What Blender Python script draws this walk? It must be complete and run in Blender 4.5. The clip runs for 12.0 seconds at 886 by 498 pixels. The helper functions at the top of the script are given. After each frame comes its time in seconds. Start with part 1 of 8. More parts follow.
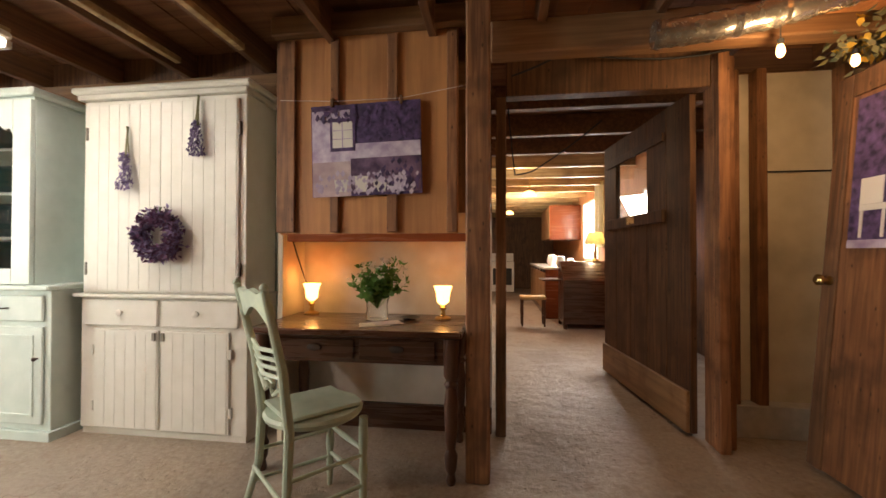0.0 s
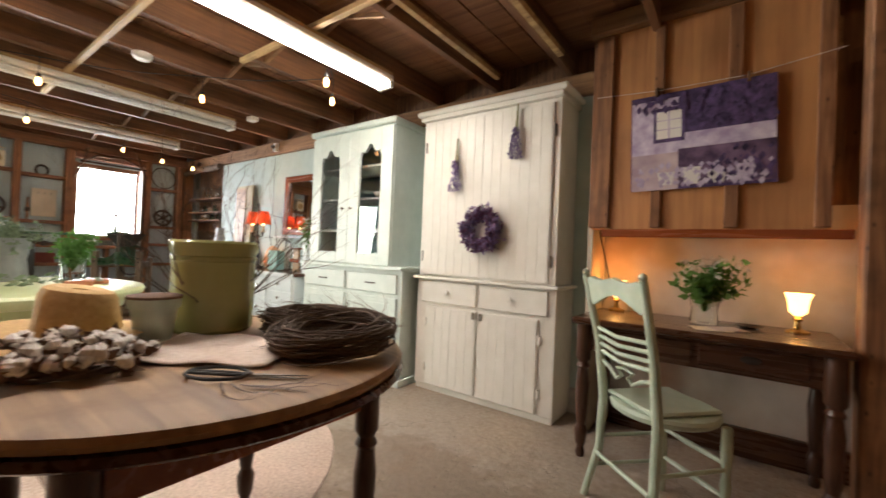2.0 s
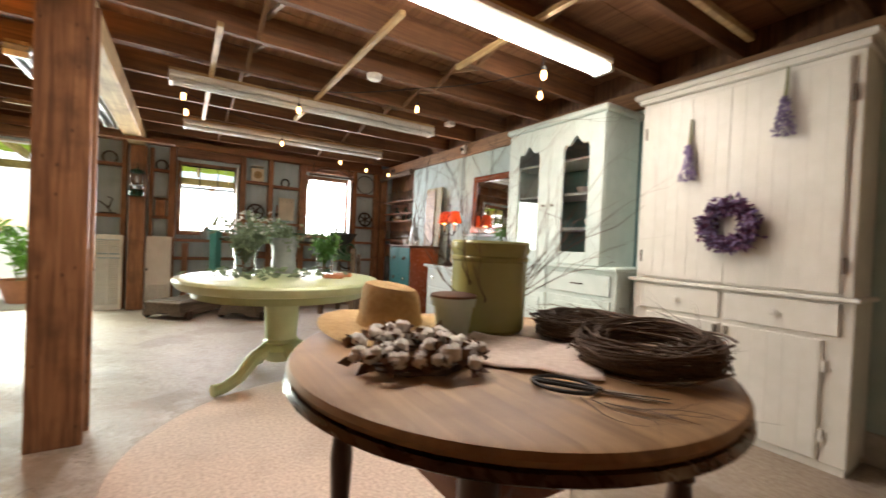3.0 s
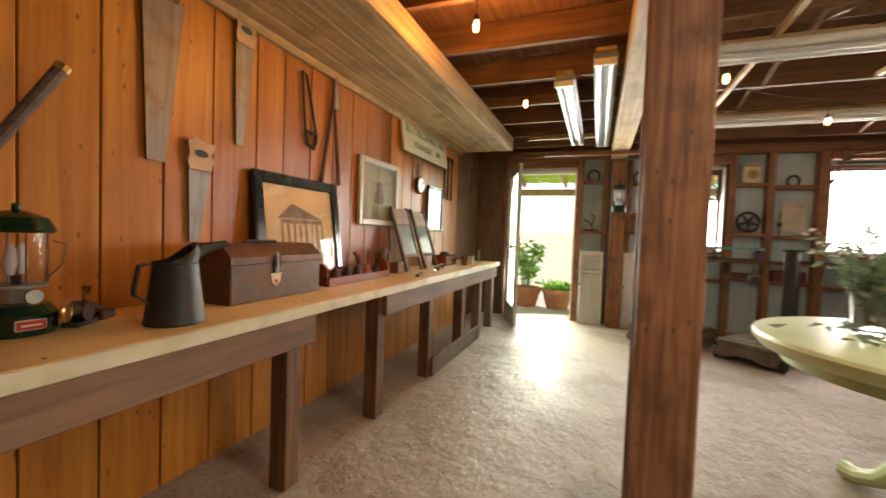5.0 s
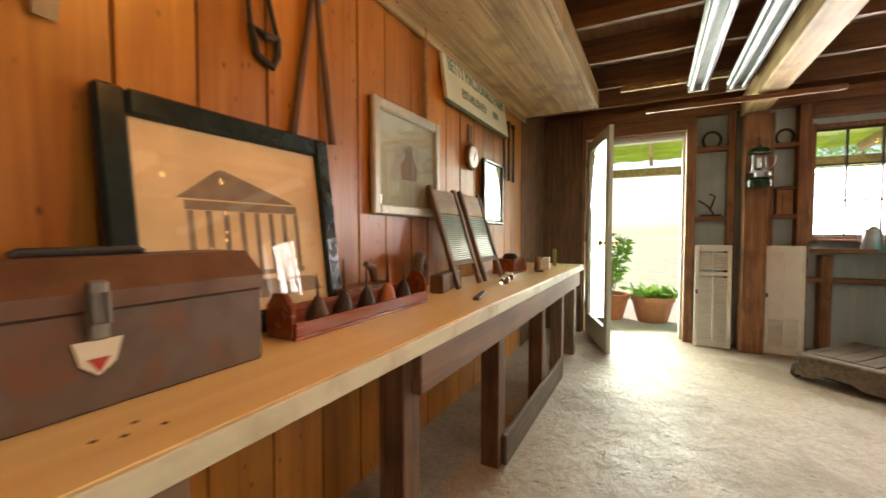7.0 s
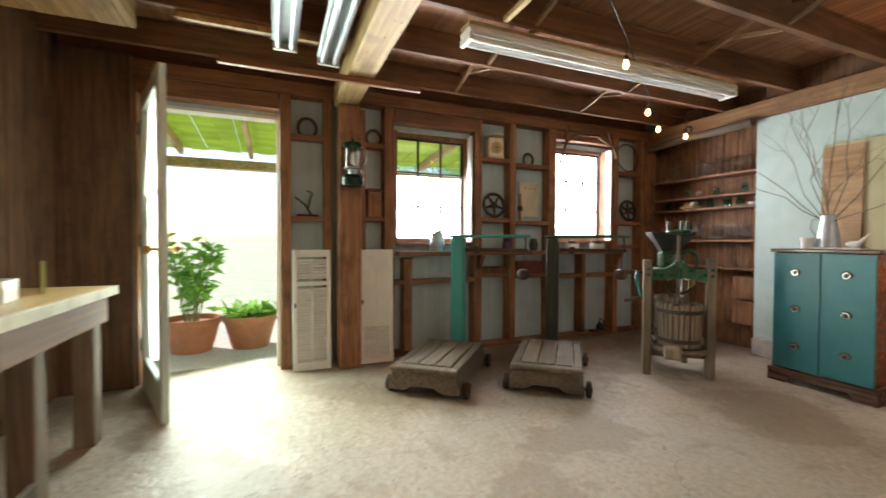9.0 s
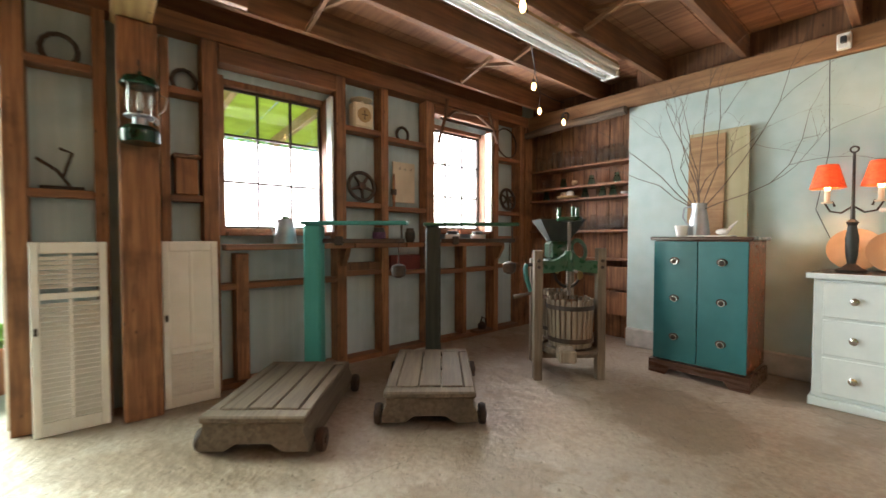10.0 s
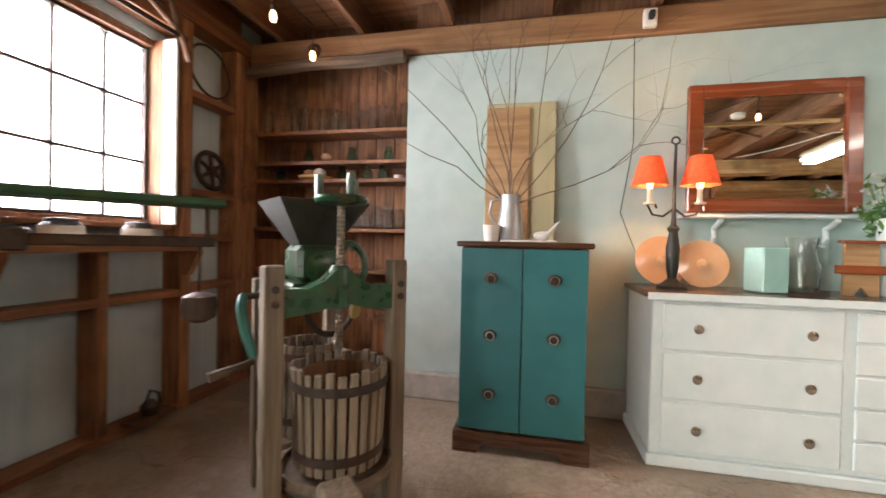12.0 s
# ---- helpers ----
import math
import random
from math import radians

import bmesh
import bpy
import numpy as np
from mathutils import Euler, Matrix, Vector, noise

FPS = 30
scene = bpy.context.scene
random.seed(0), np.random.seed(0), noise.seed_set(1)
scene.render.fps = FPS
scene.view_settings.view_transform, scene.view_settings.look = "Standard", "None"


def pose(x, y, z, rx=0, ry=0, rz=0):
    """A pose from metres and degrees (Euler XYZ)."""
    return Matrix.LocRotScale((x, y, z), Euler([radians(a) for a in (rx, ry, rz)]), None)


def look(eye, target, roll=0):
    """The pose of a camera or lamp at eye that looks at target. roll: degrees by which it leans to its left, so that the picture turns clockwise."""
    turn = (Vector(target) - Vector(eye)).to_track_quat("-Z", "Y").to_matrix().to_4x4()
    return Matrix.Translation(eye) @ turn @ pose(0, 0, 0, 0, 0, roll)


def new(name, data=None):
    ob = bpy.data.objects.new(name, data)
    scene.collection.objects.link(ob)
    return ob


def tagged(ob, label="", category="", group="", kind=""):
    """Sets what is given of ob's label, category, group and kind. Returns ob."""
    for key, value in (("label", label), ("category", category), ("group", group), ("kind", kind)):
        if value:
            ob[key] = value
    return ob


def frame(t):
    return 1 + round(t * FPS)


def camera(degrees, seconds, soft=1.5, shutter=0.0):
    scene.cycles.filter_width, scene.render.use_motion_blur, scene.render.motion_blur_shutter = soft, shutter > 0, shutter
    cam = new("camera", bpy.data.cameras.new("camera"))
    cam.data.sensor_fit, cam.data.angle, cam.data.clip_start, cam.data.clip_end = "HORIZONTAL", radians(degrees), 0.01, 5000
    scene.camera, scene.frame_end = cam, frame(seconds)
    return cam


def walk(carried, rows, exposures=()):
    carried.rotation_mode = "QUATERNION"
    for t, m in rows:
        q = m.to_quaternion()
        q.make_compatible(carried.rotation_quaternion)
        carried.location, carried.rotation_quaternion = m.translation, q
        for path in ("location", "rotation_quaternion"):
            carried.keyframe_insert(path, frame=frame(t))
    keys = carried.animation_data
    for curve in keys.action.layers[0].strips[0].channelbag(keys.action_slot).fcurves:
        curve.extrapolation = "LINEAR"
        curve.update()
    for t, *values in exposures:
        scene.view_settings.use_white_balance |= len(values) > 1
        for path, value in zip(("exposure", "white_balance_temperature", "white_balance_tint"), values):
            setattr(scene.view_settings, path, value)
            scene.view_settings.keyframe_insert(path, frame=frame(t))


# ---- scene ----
# camera and walk: seconds, eye, point looked at, roll
cam = camera(95.2, 12.0, shutter=0.3)
PATH = [
    (0, (0.019, 0.006, 1.137), (-0.25, 1.988, 1.16), 0.1),
    (0.5, (-0.04, -0.007, 1.126), (-0.443, 1.951, 1.162), 0.5),
    (1, (-0.194, -0.059, 1.086), (-0.812, 1.842, 1.149), 1.3),
    (1.5, (-0.368, -0.137, 1.068), (-1.271, 1.647, 1.121), 2.0),
    (2, (-0.542, -0.255, 1.075), (-1.722, 1.36, 1.09), 2.4),
    (2.5, (-0.724, -0.37, 1.067), (-2.163, 1.018, 1.056), 2.6),
    (3, (-0.911, -0.492, 1.068), (-2.592, 0.591, 1.037), 2.5),
    (3.5, (-1.116, -0.652, 1.085), (-3.0, 0.019, 1.053), 2.7),
    (5.5, (-2.185, -1.42, 1.149), (-3.91, -2.43, 1.067), 1.1),
    (6, (-2.478, -1.625, 1.113), (-4.124, -2.758, 1.034), 0.2),
    (6.5, (-2.774, -1.815, 1.114), (-4.442, -2.916, 1.033), 0.0),
    (8.5, (-3.919, -1.813, 1.071), (-5.891, -1.484, 1.015), 0.6),
    (9, (-4.228, -1.58, 1.065), (-6.075, -0.816, 1.023), 0.2),
    (9.5, (-4.53, -1.397, 1.05), (-6.215, -0.32, 1.014), -0.1),
    (10, (-4.85, -1.181, 1.009), (-6.376, 0.111, 0.951), -0.0),
    (10.5, (-5.165, -0.913, 0.995), (-6.501, 0.574, 0.933), 0.5),
    (11, (-5.445, -0.628, 0.957), (-6.549, 1.039, 0.924), 1.2),
    (11.5, (-5.647, -0.275, 0.981), (-6.465, 1.55, 0.938), 1.2),
    (12, (-5.811, 0.064, 0.997), (-6.241, 2.017, 0.97), 1.3),
]
walk(cam, [(t, look(eye, target, roll)) for t, eye, target, roll in PATH], [(0, 0.58, 6600, 15), (2.5, 0.5, 6400, 16), (5.5, 0.42, 7000, 17), (6.5, 0.42, 7000, 17), (8.5, 0.45, 6300, 10), (9.5, 0.48, 6200, 11), (11, 0.62, 6300, 14), (12, 0.6, 6500, 20)])

# world, sun and large lights
world = bpy.data.worlds.new("sky")
scene.world = world
world.use_nodes = True
sky = world.node_tree.nodes.new("ShaderNodeTexSky")
sky.sky_type, sky.sun_disc = "NISHITA", False
sky.sun_elevation, sky.sun_rotation = radians(36), radians(-127)
world.node_tree.links.new(sky.outputs[0], world.node_tree.nodes["Background"].inputs[0])
world.node_tree.nodes["Background"].inputs[1].default_value = 0.15


def lamp(name, kind, watts, colour, m, size=0.05, size_y=None, spread=math.pi):
    data = bpy.data.lights.new(name, kind)
    data.energy, data.color = watts, colour
    if kind == "AREA":
        data.shape, data.size, data.size_y = "RECTANGLE", size, size_y or size
        data.spread = spread
    elif kind == "SUN":
        data.angle = size
    else:
        data.shadow_soft_size = size
    ob = new(name, data)
    ob.matrix_world = m
    return ob


lamp("sun", "SUN", 5.0, (1, 0.95, 0.86), look((-24, -18, 22), (0, 0, 0)), radians(0.6))
SKYBLUE = (1.0, 0.98, 0.95)
lamp("door_daylight", "AREA", 60, (0.88, 1.0, 0.84), look((-7.93, -2.02, 1.1), (-6, -1.1, 0.6)), 0.95, 2.0, 2.1)
lamp("window_daylight", "AREA", 32, SKYBLUE, look((-8.0, -0.185, 1.38), (-6, -0.185, 1.38)), 0.7, 0.62, 2.1)
lamp("window_daylight", "AREA", 36, SKYBLUE, look((-8.0, 1.59, 1.57), (-6, 1.59, 1.57)), 0.7, 0.96, 2.5)
lamp("bench_bulb_light", "POINT", 17, (1, 0.43, 0.085), Matrix.Translation((-3.96, -1.88, 2.2)), 0.04)
lamp("tube_light", "AREA", 20, (1, 0.92, 0.8), look((-2.64, 0.6, 2.2), (-2.64, 0.6, 0)), 0.14, 2.3)
lamp("far_window_light", "AREA", 110, (1, 0.95, 0.88), look((1.72, 8.1, 1.6), (0, 6.6, 0.6)), 0.9, 1.0)
# two fill lamps added to brighten the hall, with no fixture of their own
lamp("hall_fill_light", "POINT", 55, (1, 0.83, 0.6), Matrix.Translation((0.6, 8.2, 2.05)), 0.08)
lamp("hall_fill_light", "POINT", 11, (1, 0.83, 0.6), Matrix.Translation((0.3, 5.6, 2.2)), 0.08)
lamp("side_window_light", "AREA", 12, (1, 0.95, 0.86), look((1.77, 4.97, 1.55), (0.5, 3.9, 0.0)), 0.45, 0.7)
lamp("doorway_bulb_light", "POINT", 9, (1, 0.62, 0.28), Matrix.Translation((1.3, 1.95, 2.02)), 0.03)


# materials
def mat(name, c1, c2, rough=0.6, grain=None, scale=18.0, bump=0.25, metal=0.0, knots=False, dirt=0.25, c3=None, vary=0.25, coat=0.0, spots=0.0, relief=0.004, broad=2.3):
    """A two-scale surface: fine grain between c1 and c2, broad stains of c3. grain: the axis that the fibres follow."""
    m = bpy.data.materials.new(name)
    m.use_nodes = True
    nt = m.node_tree
    b = nt.nodes["Principled BSDF"]
    N, L = nt.nodes.new, nt.links.new
    tc, info = N("ShaderNodeTexCoord"), N("ShaderNodeObjectInfo")
    off = N("ShaderNodeVectorMath"); off.operation = "MULTIPLY_ADD"
    comb = N("ShaderNodeCombineXYZ")
    for i in range(3):
        L(info.outputs["Random"], comb.inputs[i])
    L(comb.outputs[0], off.inputs[0]); off.inputs[1].default_value = (37, 53, 71); L(tc.outputs["Object"], off.inputs[2])
    mp = N("ShaderNodeMapping"); L(off.outputs[0], mp.inputs[0])
    sc = [scale] * 3
    if grain:
        sc = [scale * 1.6] * 3
        sc["xyz".index(grain)] = scale * 0.09
    mp.inputs["Scale"].default_value = sc
    n1 = N("ShaderNodeTexNoise"); n1.inputs["Scale"].default_value = 1; n1.inputs["Detail"].default_value = 6; n1.inputs["Distortion"].default_value = 0.6 if grain else 0
    L(mp.outputs[0], n1.inputs["Vector"])
    n2 = N("ShaderNodeTexNoise"); n2.inputs["Scale"].default_value = broad; n2.inputs["Detail"].default_value = 4
    L(off.outputs[0], n2.inputs["Vector"])
    r1 = N("ShaderNodeMapRange"); r1.inputs[1].default_value, r1.inputs[2].default_value = 0.32, 0.68
    L(n1.outputs["Fac"], r1.inputs[0])
    mix = N("ShaderNodeMix"); mix.data_type = "RGBA"
    mix.inputs[6].default_value, mix.inputs[7].default_value = (*c1, 1), (*c2, 1)
    L(r1.outputs[0], mix.inputs[0])
    r2 = N("ShaderNodeMapRange"); r2.inputs[1].default_value, r2.inputs[2].default_value, r2.inputs[4].default_value = 0.5, 0.72, dirt
    L(n2.outputs["Fac"], r2.inputs[0])
    stain = N("ShaderNodeMix"); stain.data_type = "RGBA"
    stain.inputs[7].default_value = (*(c3 or [c * 0.45 for c in c1]), 1)
    L(r2.outputs[0], stain.inputs[0]); L(mix.outputs[2], stain.inputs[6])
    out = stain.outputs[2]
    if knots or spots:
        v = N("ShaderNodeTexVoronoi"); mk = N("ShaderNodeMapping")
        ks = [4.2, 4.2, 4.2] if knots else [14.0, 14.0, 14.0]
        if grain:
            ks["xyz".index(grain)] = 1.9
        mk.inputs["Scale"].default_value = ks
        L(off.outputs[0], mk.inputs[0]); L(mk.outputs[0], v.inputs["Vector"])
        kr = N("ShaderNodeMapRange"); kr.inputs[1].default_value, kr.inputs[2].default_value, kr.inputs[3].default_value, kr.inputs[4].default_value = 0.045, 0.14, 0.85 if knots else spots, 0
        L(v.outputs["Distance"], kr.inputs[0])
        km = N("ShaderNodeMix"); km.data_type = "RGBA"; km.inputs[7].default_value = (*[c * 0.22 for c in c1], 1)
        L(kr.outputs[0], km.inputs[0]); L(out, km.inputs[6]); out = km.outputs[2]
    hsv = N("ShaderNodeHueSaturation")
    vr = N("ShaderNodeMapRange"); vr.inputs[3].default_value, vr.inputs[4].default_value = 1 - vary / 2, 1 + vary / 2
    L(info.outputs["Random"], vr.inputs[0]); L(vr.outputs[0], hsv.inputs["Value"]); L(out, hsv.inputs["Color"])
    L(hsv.outputs[0], b.inputs["Base Color"])
    rr = N("ShaderNodeMapRange"); rr.inputs[3].default_value, rr.inputs[4].default_value = rough - min(0.12, rough * 0.5), min(rough + min(0.12, rough * 0.5), 1)
    L(n1.outputs["Fac"], rr.inputs[0]); L(rr.outputs[0], b.inputs["Roughness"])
    b.inputs["Metallic"].default_value = metal
    b.inputs["Coat Weight"].default_value = coat
    bp = N("ShaderNodeBump"); bp.inputs["Strength"].default_value = bump; bp.inputs["Distance"].default_value = relief
    L(n1.outputs["Fac"], bp.inputs["Height"]); L(bp.outputs[0], b.inputs["Normal"])
    return m


def glow(name, colour, strength):
    m = bpy.data.materials.new(name)
    m.use_nodes = True
    b = m.node_tree.nodes["Principled BSDF"]
    b.inputs["Base Color"].default_value = (*colour, 1)
    b.inputs["Emission Color"].default_value = (*colour, 1)
    b.inputs["Emission Strength"].default_value = strength
    return m


def clear(name, colour=(1, 1, 1), rough=0.0, ior=1.45):
    m = bpy.data.materials.new(name)
    m.use_nodes = True
    b = m.node_tree.nodes["Principled BSDF"]
    b.inputs["Base Color"].default_value = (*colour, 1)
    b.inputs["Transmission Weight"].default_value = 1
    b.inputs["Roughness"].default_value, b.inputs["IOR"].default_value = rough, ior
    return m


def cloth(name, colour, through_amount=0.4):
    """Thin stuff that lets light through: leaves, lamp shades."""
    m = bpy.data.materials.new(name)
    m.use_nodes = True
    nt = m.node_tree
    b, outp = nt.nodes["Principled BSDF"], nt.nodes["Material Output"]
    noise_n = nt.nodes.new("ShaderNodeTexNoise"); noise_n.inputs["Scale"].default_value = 9
    ramp = nt.nodes.new("ShaderNodeMix"); ramp.data_type = "RGBA"
    ramp.inputs[6].default_value, ramp.inputs[7].default_value = (*[c * 0.55 for c in colour], 1), (*[min(c * 1.4, 1) for c in colour], 1)
    nt.links.new(noise_n.outputs["Fac"], ramp.inputs[0]); nt.links.new(ramp.outputs[2], b.inputs["Base Color"])
    b.inputs["Roughness"].default_value = 0.6
    tr = nt.nodes.new("ShaderNodeBsdfTranslucent"); nt.links.new(ramp.outputs[2], tr.inputs[0])
    ms = nt.nodes.new("ShaderNodeMixShader"); ms.inputs[0].default_value = through_amount
    nt.links.new(b.outputs[0], ms.inputs[1]); nt.links.new(tr.outputs[0], ms.inputs[2]); nt.links.new(ms.outputs[0], outp.inputs[0])
    return m


PINE = mat("knotty pine", (0.38, 0.125, 0.013), (0.55, 0.22, 0.027), 0.36, "z", 16, 0.15, knots=True, dirt=0.35, c3=(0.25, 0.075, 0.014), vary=0.5)
STUD = mat("red fir stud", (0.15, 0.062, 0.026), (0.36, 0.165, 0.07), 0.65, "z", 30, 0.5, dirt=0.7, broad=5, knots=True, vary=0.3)
STUDY = mat("red fir rail along y", (0.15, 0.06, 0.025), (0.29, 0.125, 0.052), 0.6, "y", 22, 0.25, dirt=0.4, vary=0.3)
BEAMX = mat("old beam along x", (0.17, 0.085, 0.036), (0.3, 0.165, 0.075), 0.65, "x", 20, 0.3, dirt=0.5, vary=0.2)
PALEX = mat("pale board along x", (0.34, 0.21, 0.08), (0.6, 0.43, 0.2), 0.6, "x", 16, 0.3, knots=True, dirt=0.6, broad=4, vary=0.15)
JOIST = mat("dark joist", (0.12, 0.055, 0.024), (0.25, 0.12, 0.053), 0.7, "y", 20, 0.35, dirt=0.5)
DECK = mat("brown roof deck", (0.2, 0.092, 0.046), (0.38, 0.195, 0.1), 0.75, "x", 14, 0.35, dirt=0.5)
BARN = mat("brown barn board", (0.08, 0.036, 0.016), (0.22, 0.11, 0.05), 0.68, "z", 26, 0.5, dirt=0.6, broad=5, knots=True, vary=0.35)
PLY = mat("reddish plywood panel", (0.42, 0.18, 0.066), (0.62, 0.3, 0.115), 0.6, "z", 14, 0.2, dirt=0.4)
DARKWOOD = mat("dark stained wood", (0.05, 0.018, 0.009), (0.09, 0.035, 0.016), 0.28, "x", 26, 0.12, dirt=0.3, coat=0.3)
DARKWOODZ = mat("dark stained upright wood", (0.05, 0.018, 0.009), (0.09, 0.035, 0.016), 0.32, "z", 26, 0.12, dirt=0.3, coat=0.2)
TABLEOAK = mat("worn tan oak top", (0.25, 0.14, 0.062), (0.42, 0.26, 0.125), 0.5, "x", 17, 0.25, dirt=0.8, c3=(0.2, 0.1, 0.042), broad=6)
GREYWOOD = mat("grey weathered wood", (0.085, 0.058, 0.037), (0.17, 0.125, 0.085), 0.8, "x", 26, 0.5, dirt=0.45)
GREYWOODZ = mat("grey weathered upright wood", (0.14, 0.105, 0.07), (0.26, 0.2, 0.145), 0.8, "z", 26, 0.5, dirt=0.45)
BENCHTOP = mat("yellow varnished worktop", (0.68, 0.47, 0.2), (0.77, 0.57, 0.27), 0.35, "x", 10, 0.06, dirt=0.25, c3=(0.45, 0.28, 0.1), spots=0.0)
BENCHRAIL = mat("bench rail wood", (0.16, 0.078, 0.04), (0.27, 0.145, 0.078), 0.65, "x", 20, 0.3, dirt=0.4)


def concrete(name):
    """Old poured floor: pebbly relief, damp sheen, sharp-edged worn patches and hairline cracks."""
    m = bpy.data.materials.new(name)
    m.use_nodes = True
    nt = m.node_tree
    b, N, L = nt.nodes["Principled BSDF"], nt.nodes.new, nt.links.new
    tc = N("ShaderNodeTexCoord")

    def noise(scale, detail, rough=0.55):
        n = N("ShaderNodeTexNoise")
        n.inputs["Scale"].default_value, n.inputs["Detail"].default_value, n.inputs["Roughness"].default_value = scale, detail, rough
        L(tc.outputs["Object"], n.inputs["Vector"])
        return n

    def span(value, a, b_, c=0.0, d=1.0):
        r = N("ShaderNodeMapRange")
        for k, v in enumerate((a, b_, c, d)):
            r.inputs[k + 1].default_value = v
        L(value, r.inputs[0])
        return r.outputs[0]

    def blend(fac, under, over):
        x = N("ShaderNodeMix"); x.data_type = "RGBA"
        L(fac, x.inputs[0])
        if isinstance(under, tuple):
            x.inputs[6].default_value = (*under, 1)
        else:
            L(under, x.inputs[6])
        x.inputs[7].default_value = (*over, 1)
        return x.outputs[2]

    grit, cloud, patch_n, fine = noise(34, 6, 0.65), noise(1.1, 5), noise(0.62, 7, 0.6), noise(150, 3)
    col = blend(span(grit.outputs["Fac"], 0.3, 0.7), (0.265, 0.2, 0.145), (0.43, 0.35, 0.27))
    col = blend(span(cloud.outputs["Fac"], 0.42, 0.68, 0, 0.55), col, (0.36, 0.32, 0.28))
    col = blend(span(patch_n.outputs["Fac"], 0.525, 0.55, 0, 0.55), col, (0.2, 0.145, 0.1))
    col = blend(span(noise(4.5, 7, 0.72).outputs["Fac"], 0.53, 0.66, 0, 0.6), col, (0.23, 0.165, 0.11))
    warp = N("ShaderNodeVectorMath"); warp.operation = "MULTIPLY_ADD"
    wn = noise(2.2, 5)
    L(wn.outputs["Color"], warp.inputs[0]); warp.inputs[1].default_value = (0.7, 0.7, 0.0); L(tc.outputs["Object"], warp.inputs[2])
    cr = N("ShaderNodeTexVoronoi"); cr.feature = "DISTANCE_TO_EDGE"; cr.inputs["Scale"].default_value = 0.5
    L(warp.outputs[0], cr.inputs["Vector"])
    crack = span(cr.outputs["Distance"], 0.0006, 0.0028, 0.5, 0)
    col = blend(crack, col, (0.1, 0.075, 0.055))
    peb = N("ShaderNodeTexVoronoi"); peb.inputs["Scale"].default_value = 17
    L(tc.outputs["Object"], peb.inputs["Vector"])
    pits = span(peb.outputs["Distance"], 0.04, 0.17, 0.5, 0)
    swell = noise(6.5, 9, 0.62)
    col = blend(pits, col, (0.14, 0.105, 0.075))
    L(col, b.inputs["Base Color"])
    L(span(cloud.outputs["Fac"], 0.35, 0.7, 0.46, 0.72), b.inputs["Roughness"])
    add = N("ShaderNodeMath"); add.operation = "MULTIPLY_ADD"
    L(pits, add.inputs[0]); add.inputs[1].default_value = -0.35; L(swell.outputs["Fac"], add.inputs[2])
    bp = N("ShaderNodeBump"); bp.inputs["Strength"].default_value, bp.inputs["Distance"].default_value = 0.8, 0.03
    L(add.outputs[0], bp.inputs["Height"])
    b2 = N("ShaderNodeBump"); b2.inputs["Strength"].default_value, b2.inputs["Distance"].default_value = 0.4, 0.003
    L(fine.outputs["Fac"], b2.inputs["Height"]); L(bp.outputs[0], b2.inputs["Normal"])
    L(b2.outputs[0], b.inputs["Normal"])
    return m


CONCRETE = concrete("worn concrete floor")
FOOTING = mat("grey concrete footing", (0.4, 0.38, 0.35), (0.55, 0.52, 0.48), 0.85, None, 14, 0.5, vary=0.1)
BLUE = mat("pale blue painted board", (0.42, 0.55, 0.53), (0.48, 0.6, 0.58), 0.6, None, 9, 0.08, dirt=0.45, c3=(0.42, 0.47, 0.4), vary=0.05)
SHEATH = mat("grey blue sheathing", (0.43, 0.54, 0.57), (0.52, 0.63, 0.65), 0.75, "z", 10, 0.1, dirt=0.45, vary=0.1)
WHITE = mat("cream white paint", (0.76, 0.74, 0.67), (0.82, 0.8, 0.74), 0.42, None, 10, 0.05, dirt=0.15, c3=(0.62, 0.58, 0.48), vary=0.04)
MINT = mat("pale mint paint", (0.62, 0.72, 0.68), (0.7, 0.79, 0.75), 0.4, None, 10, 0.05, dirt=0.2, c3=(0.5, 0.58, 0.54), vary=0.04)
ICE = mat("icy white paint", (0.7, 0.78, 0.8), (0.77, 0.84, 0.85), 0.38, None, 10, 0.05, dirt=0.15, c3=(0.6, 0.66, 0.68), vary=0.04)
TEAL = mat("teal paint", (0.02, 0.13, 0.145), (0.026, 0.15, 0.165), 0.34, None, 9, 0.05, dirt=0.5, c3=(0.016, 0.105, 0.115), vary=0.08)
JADE = mat("turquoise paint", (0.04, 0.235, 0.215), (0.055, 0.28, 0.255), 0.5, "z", 12, 0.15, dirt=0.4, c3=(0.05, 0.25, 0.22))
CELERY = mat("pale celery green paint", (0.5, 0.58, 0.3), (0.58, 0.66, 0.38), 0.35, None, 10, 0.05, dirt=0.2)
SAGE = mat("sage green chair paint", (0.42, 0.52, 0.4), (0.52, 0.6, 0.48), 0.45, None, 16, 0.1, dirt=0.3, c3=(0.35, 0.36, 0.25))
GREENIRON = mat("green painted cast iron", (0.01, 0.06, 0.027), (0.018, 0.1, 0.045), 0.4, None, 20, 0.2, dirt=0.5, c3=(0.06, 0.04, 0.02))
IRON = mat("rusty dark iron", (0.035, 0.028, 0.024), (0.07, 0.05, 0.04), 0.6, None, 30, 0.4, metal=0.5, dirt=0.6, c3=(0.12, 0.05, 0.02))
STEEL = mat("dull saw steel", (0.18, 0.16, 0.135), (0.28, 0.25, 0.215), 0.5, "z", 22, 0.1, metal=0.85, dirt=0.8, c3=(0.16, 0.1, 0.06), broad=9)
BRASS = mat("aged brass", (0.5, 0.34, 0.12), (0.6, 0.42, 0.17), 0.3, None, 25, 0.1, metal=1)
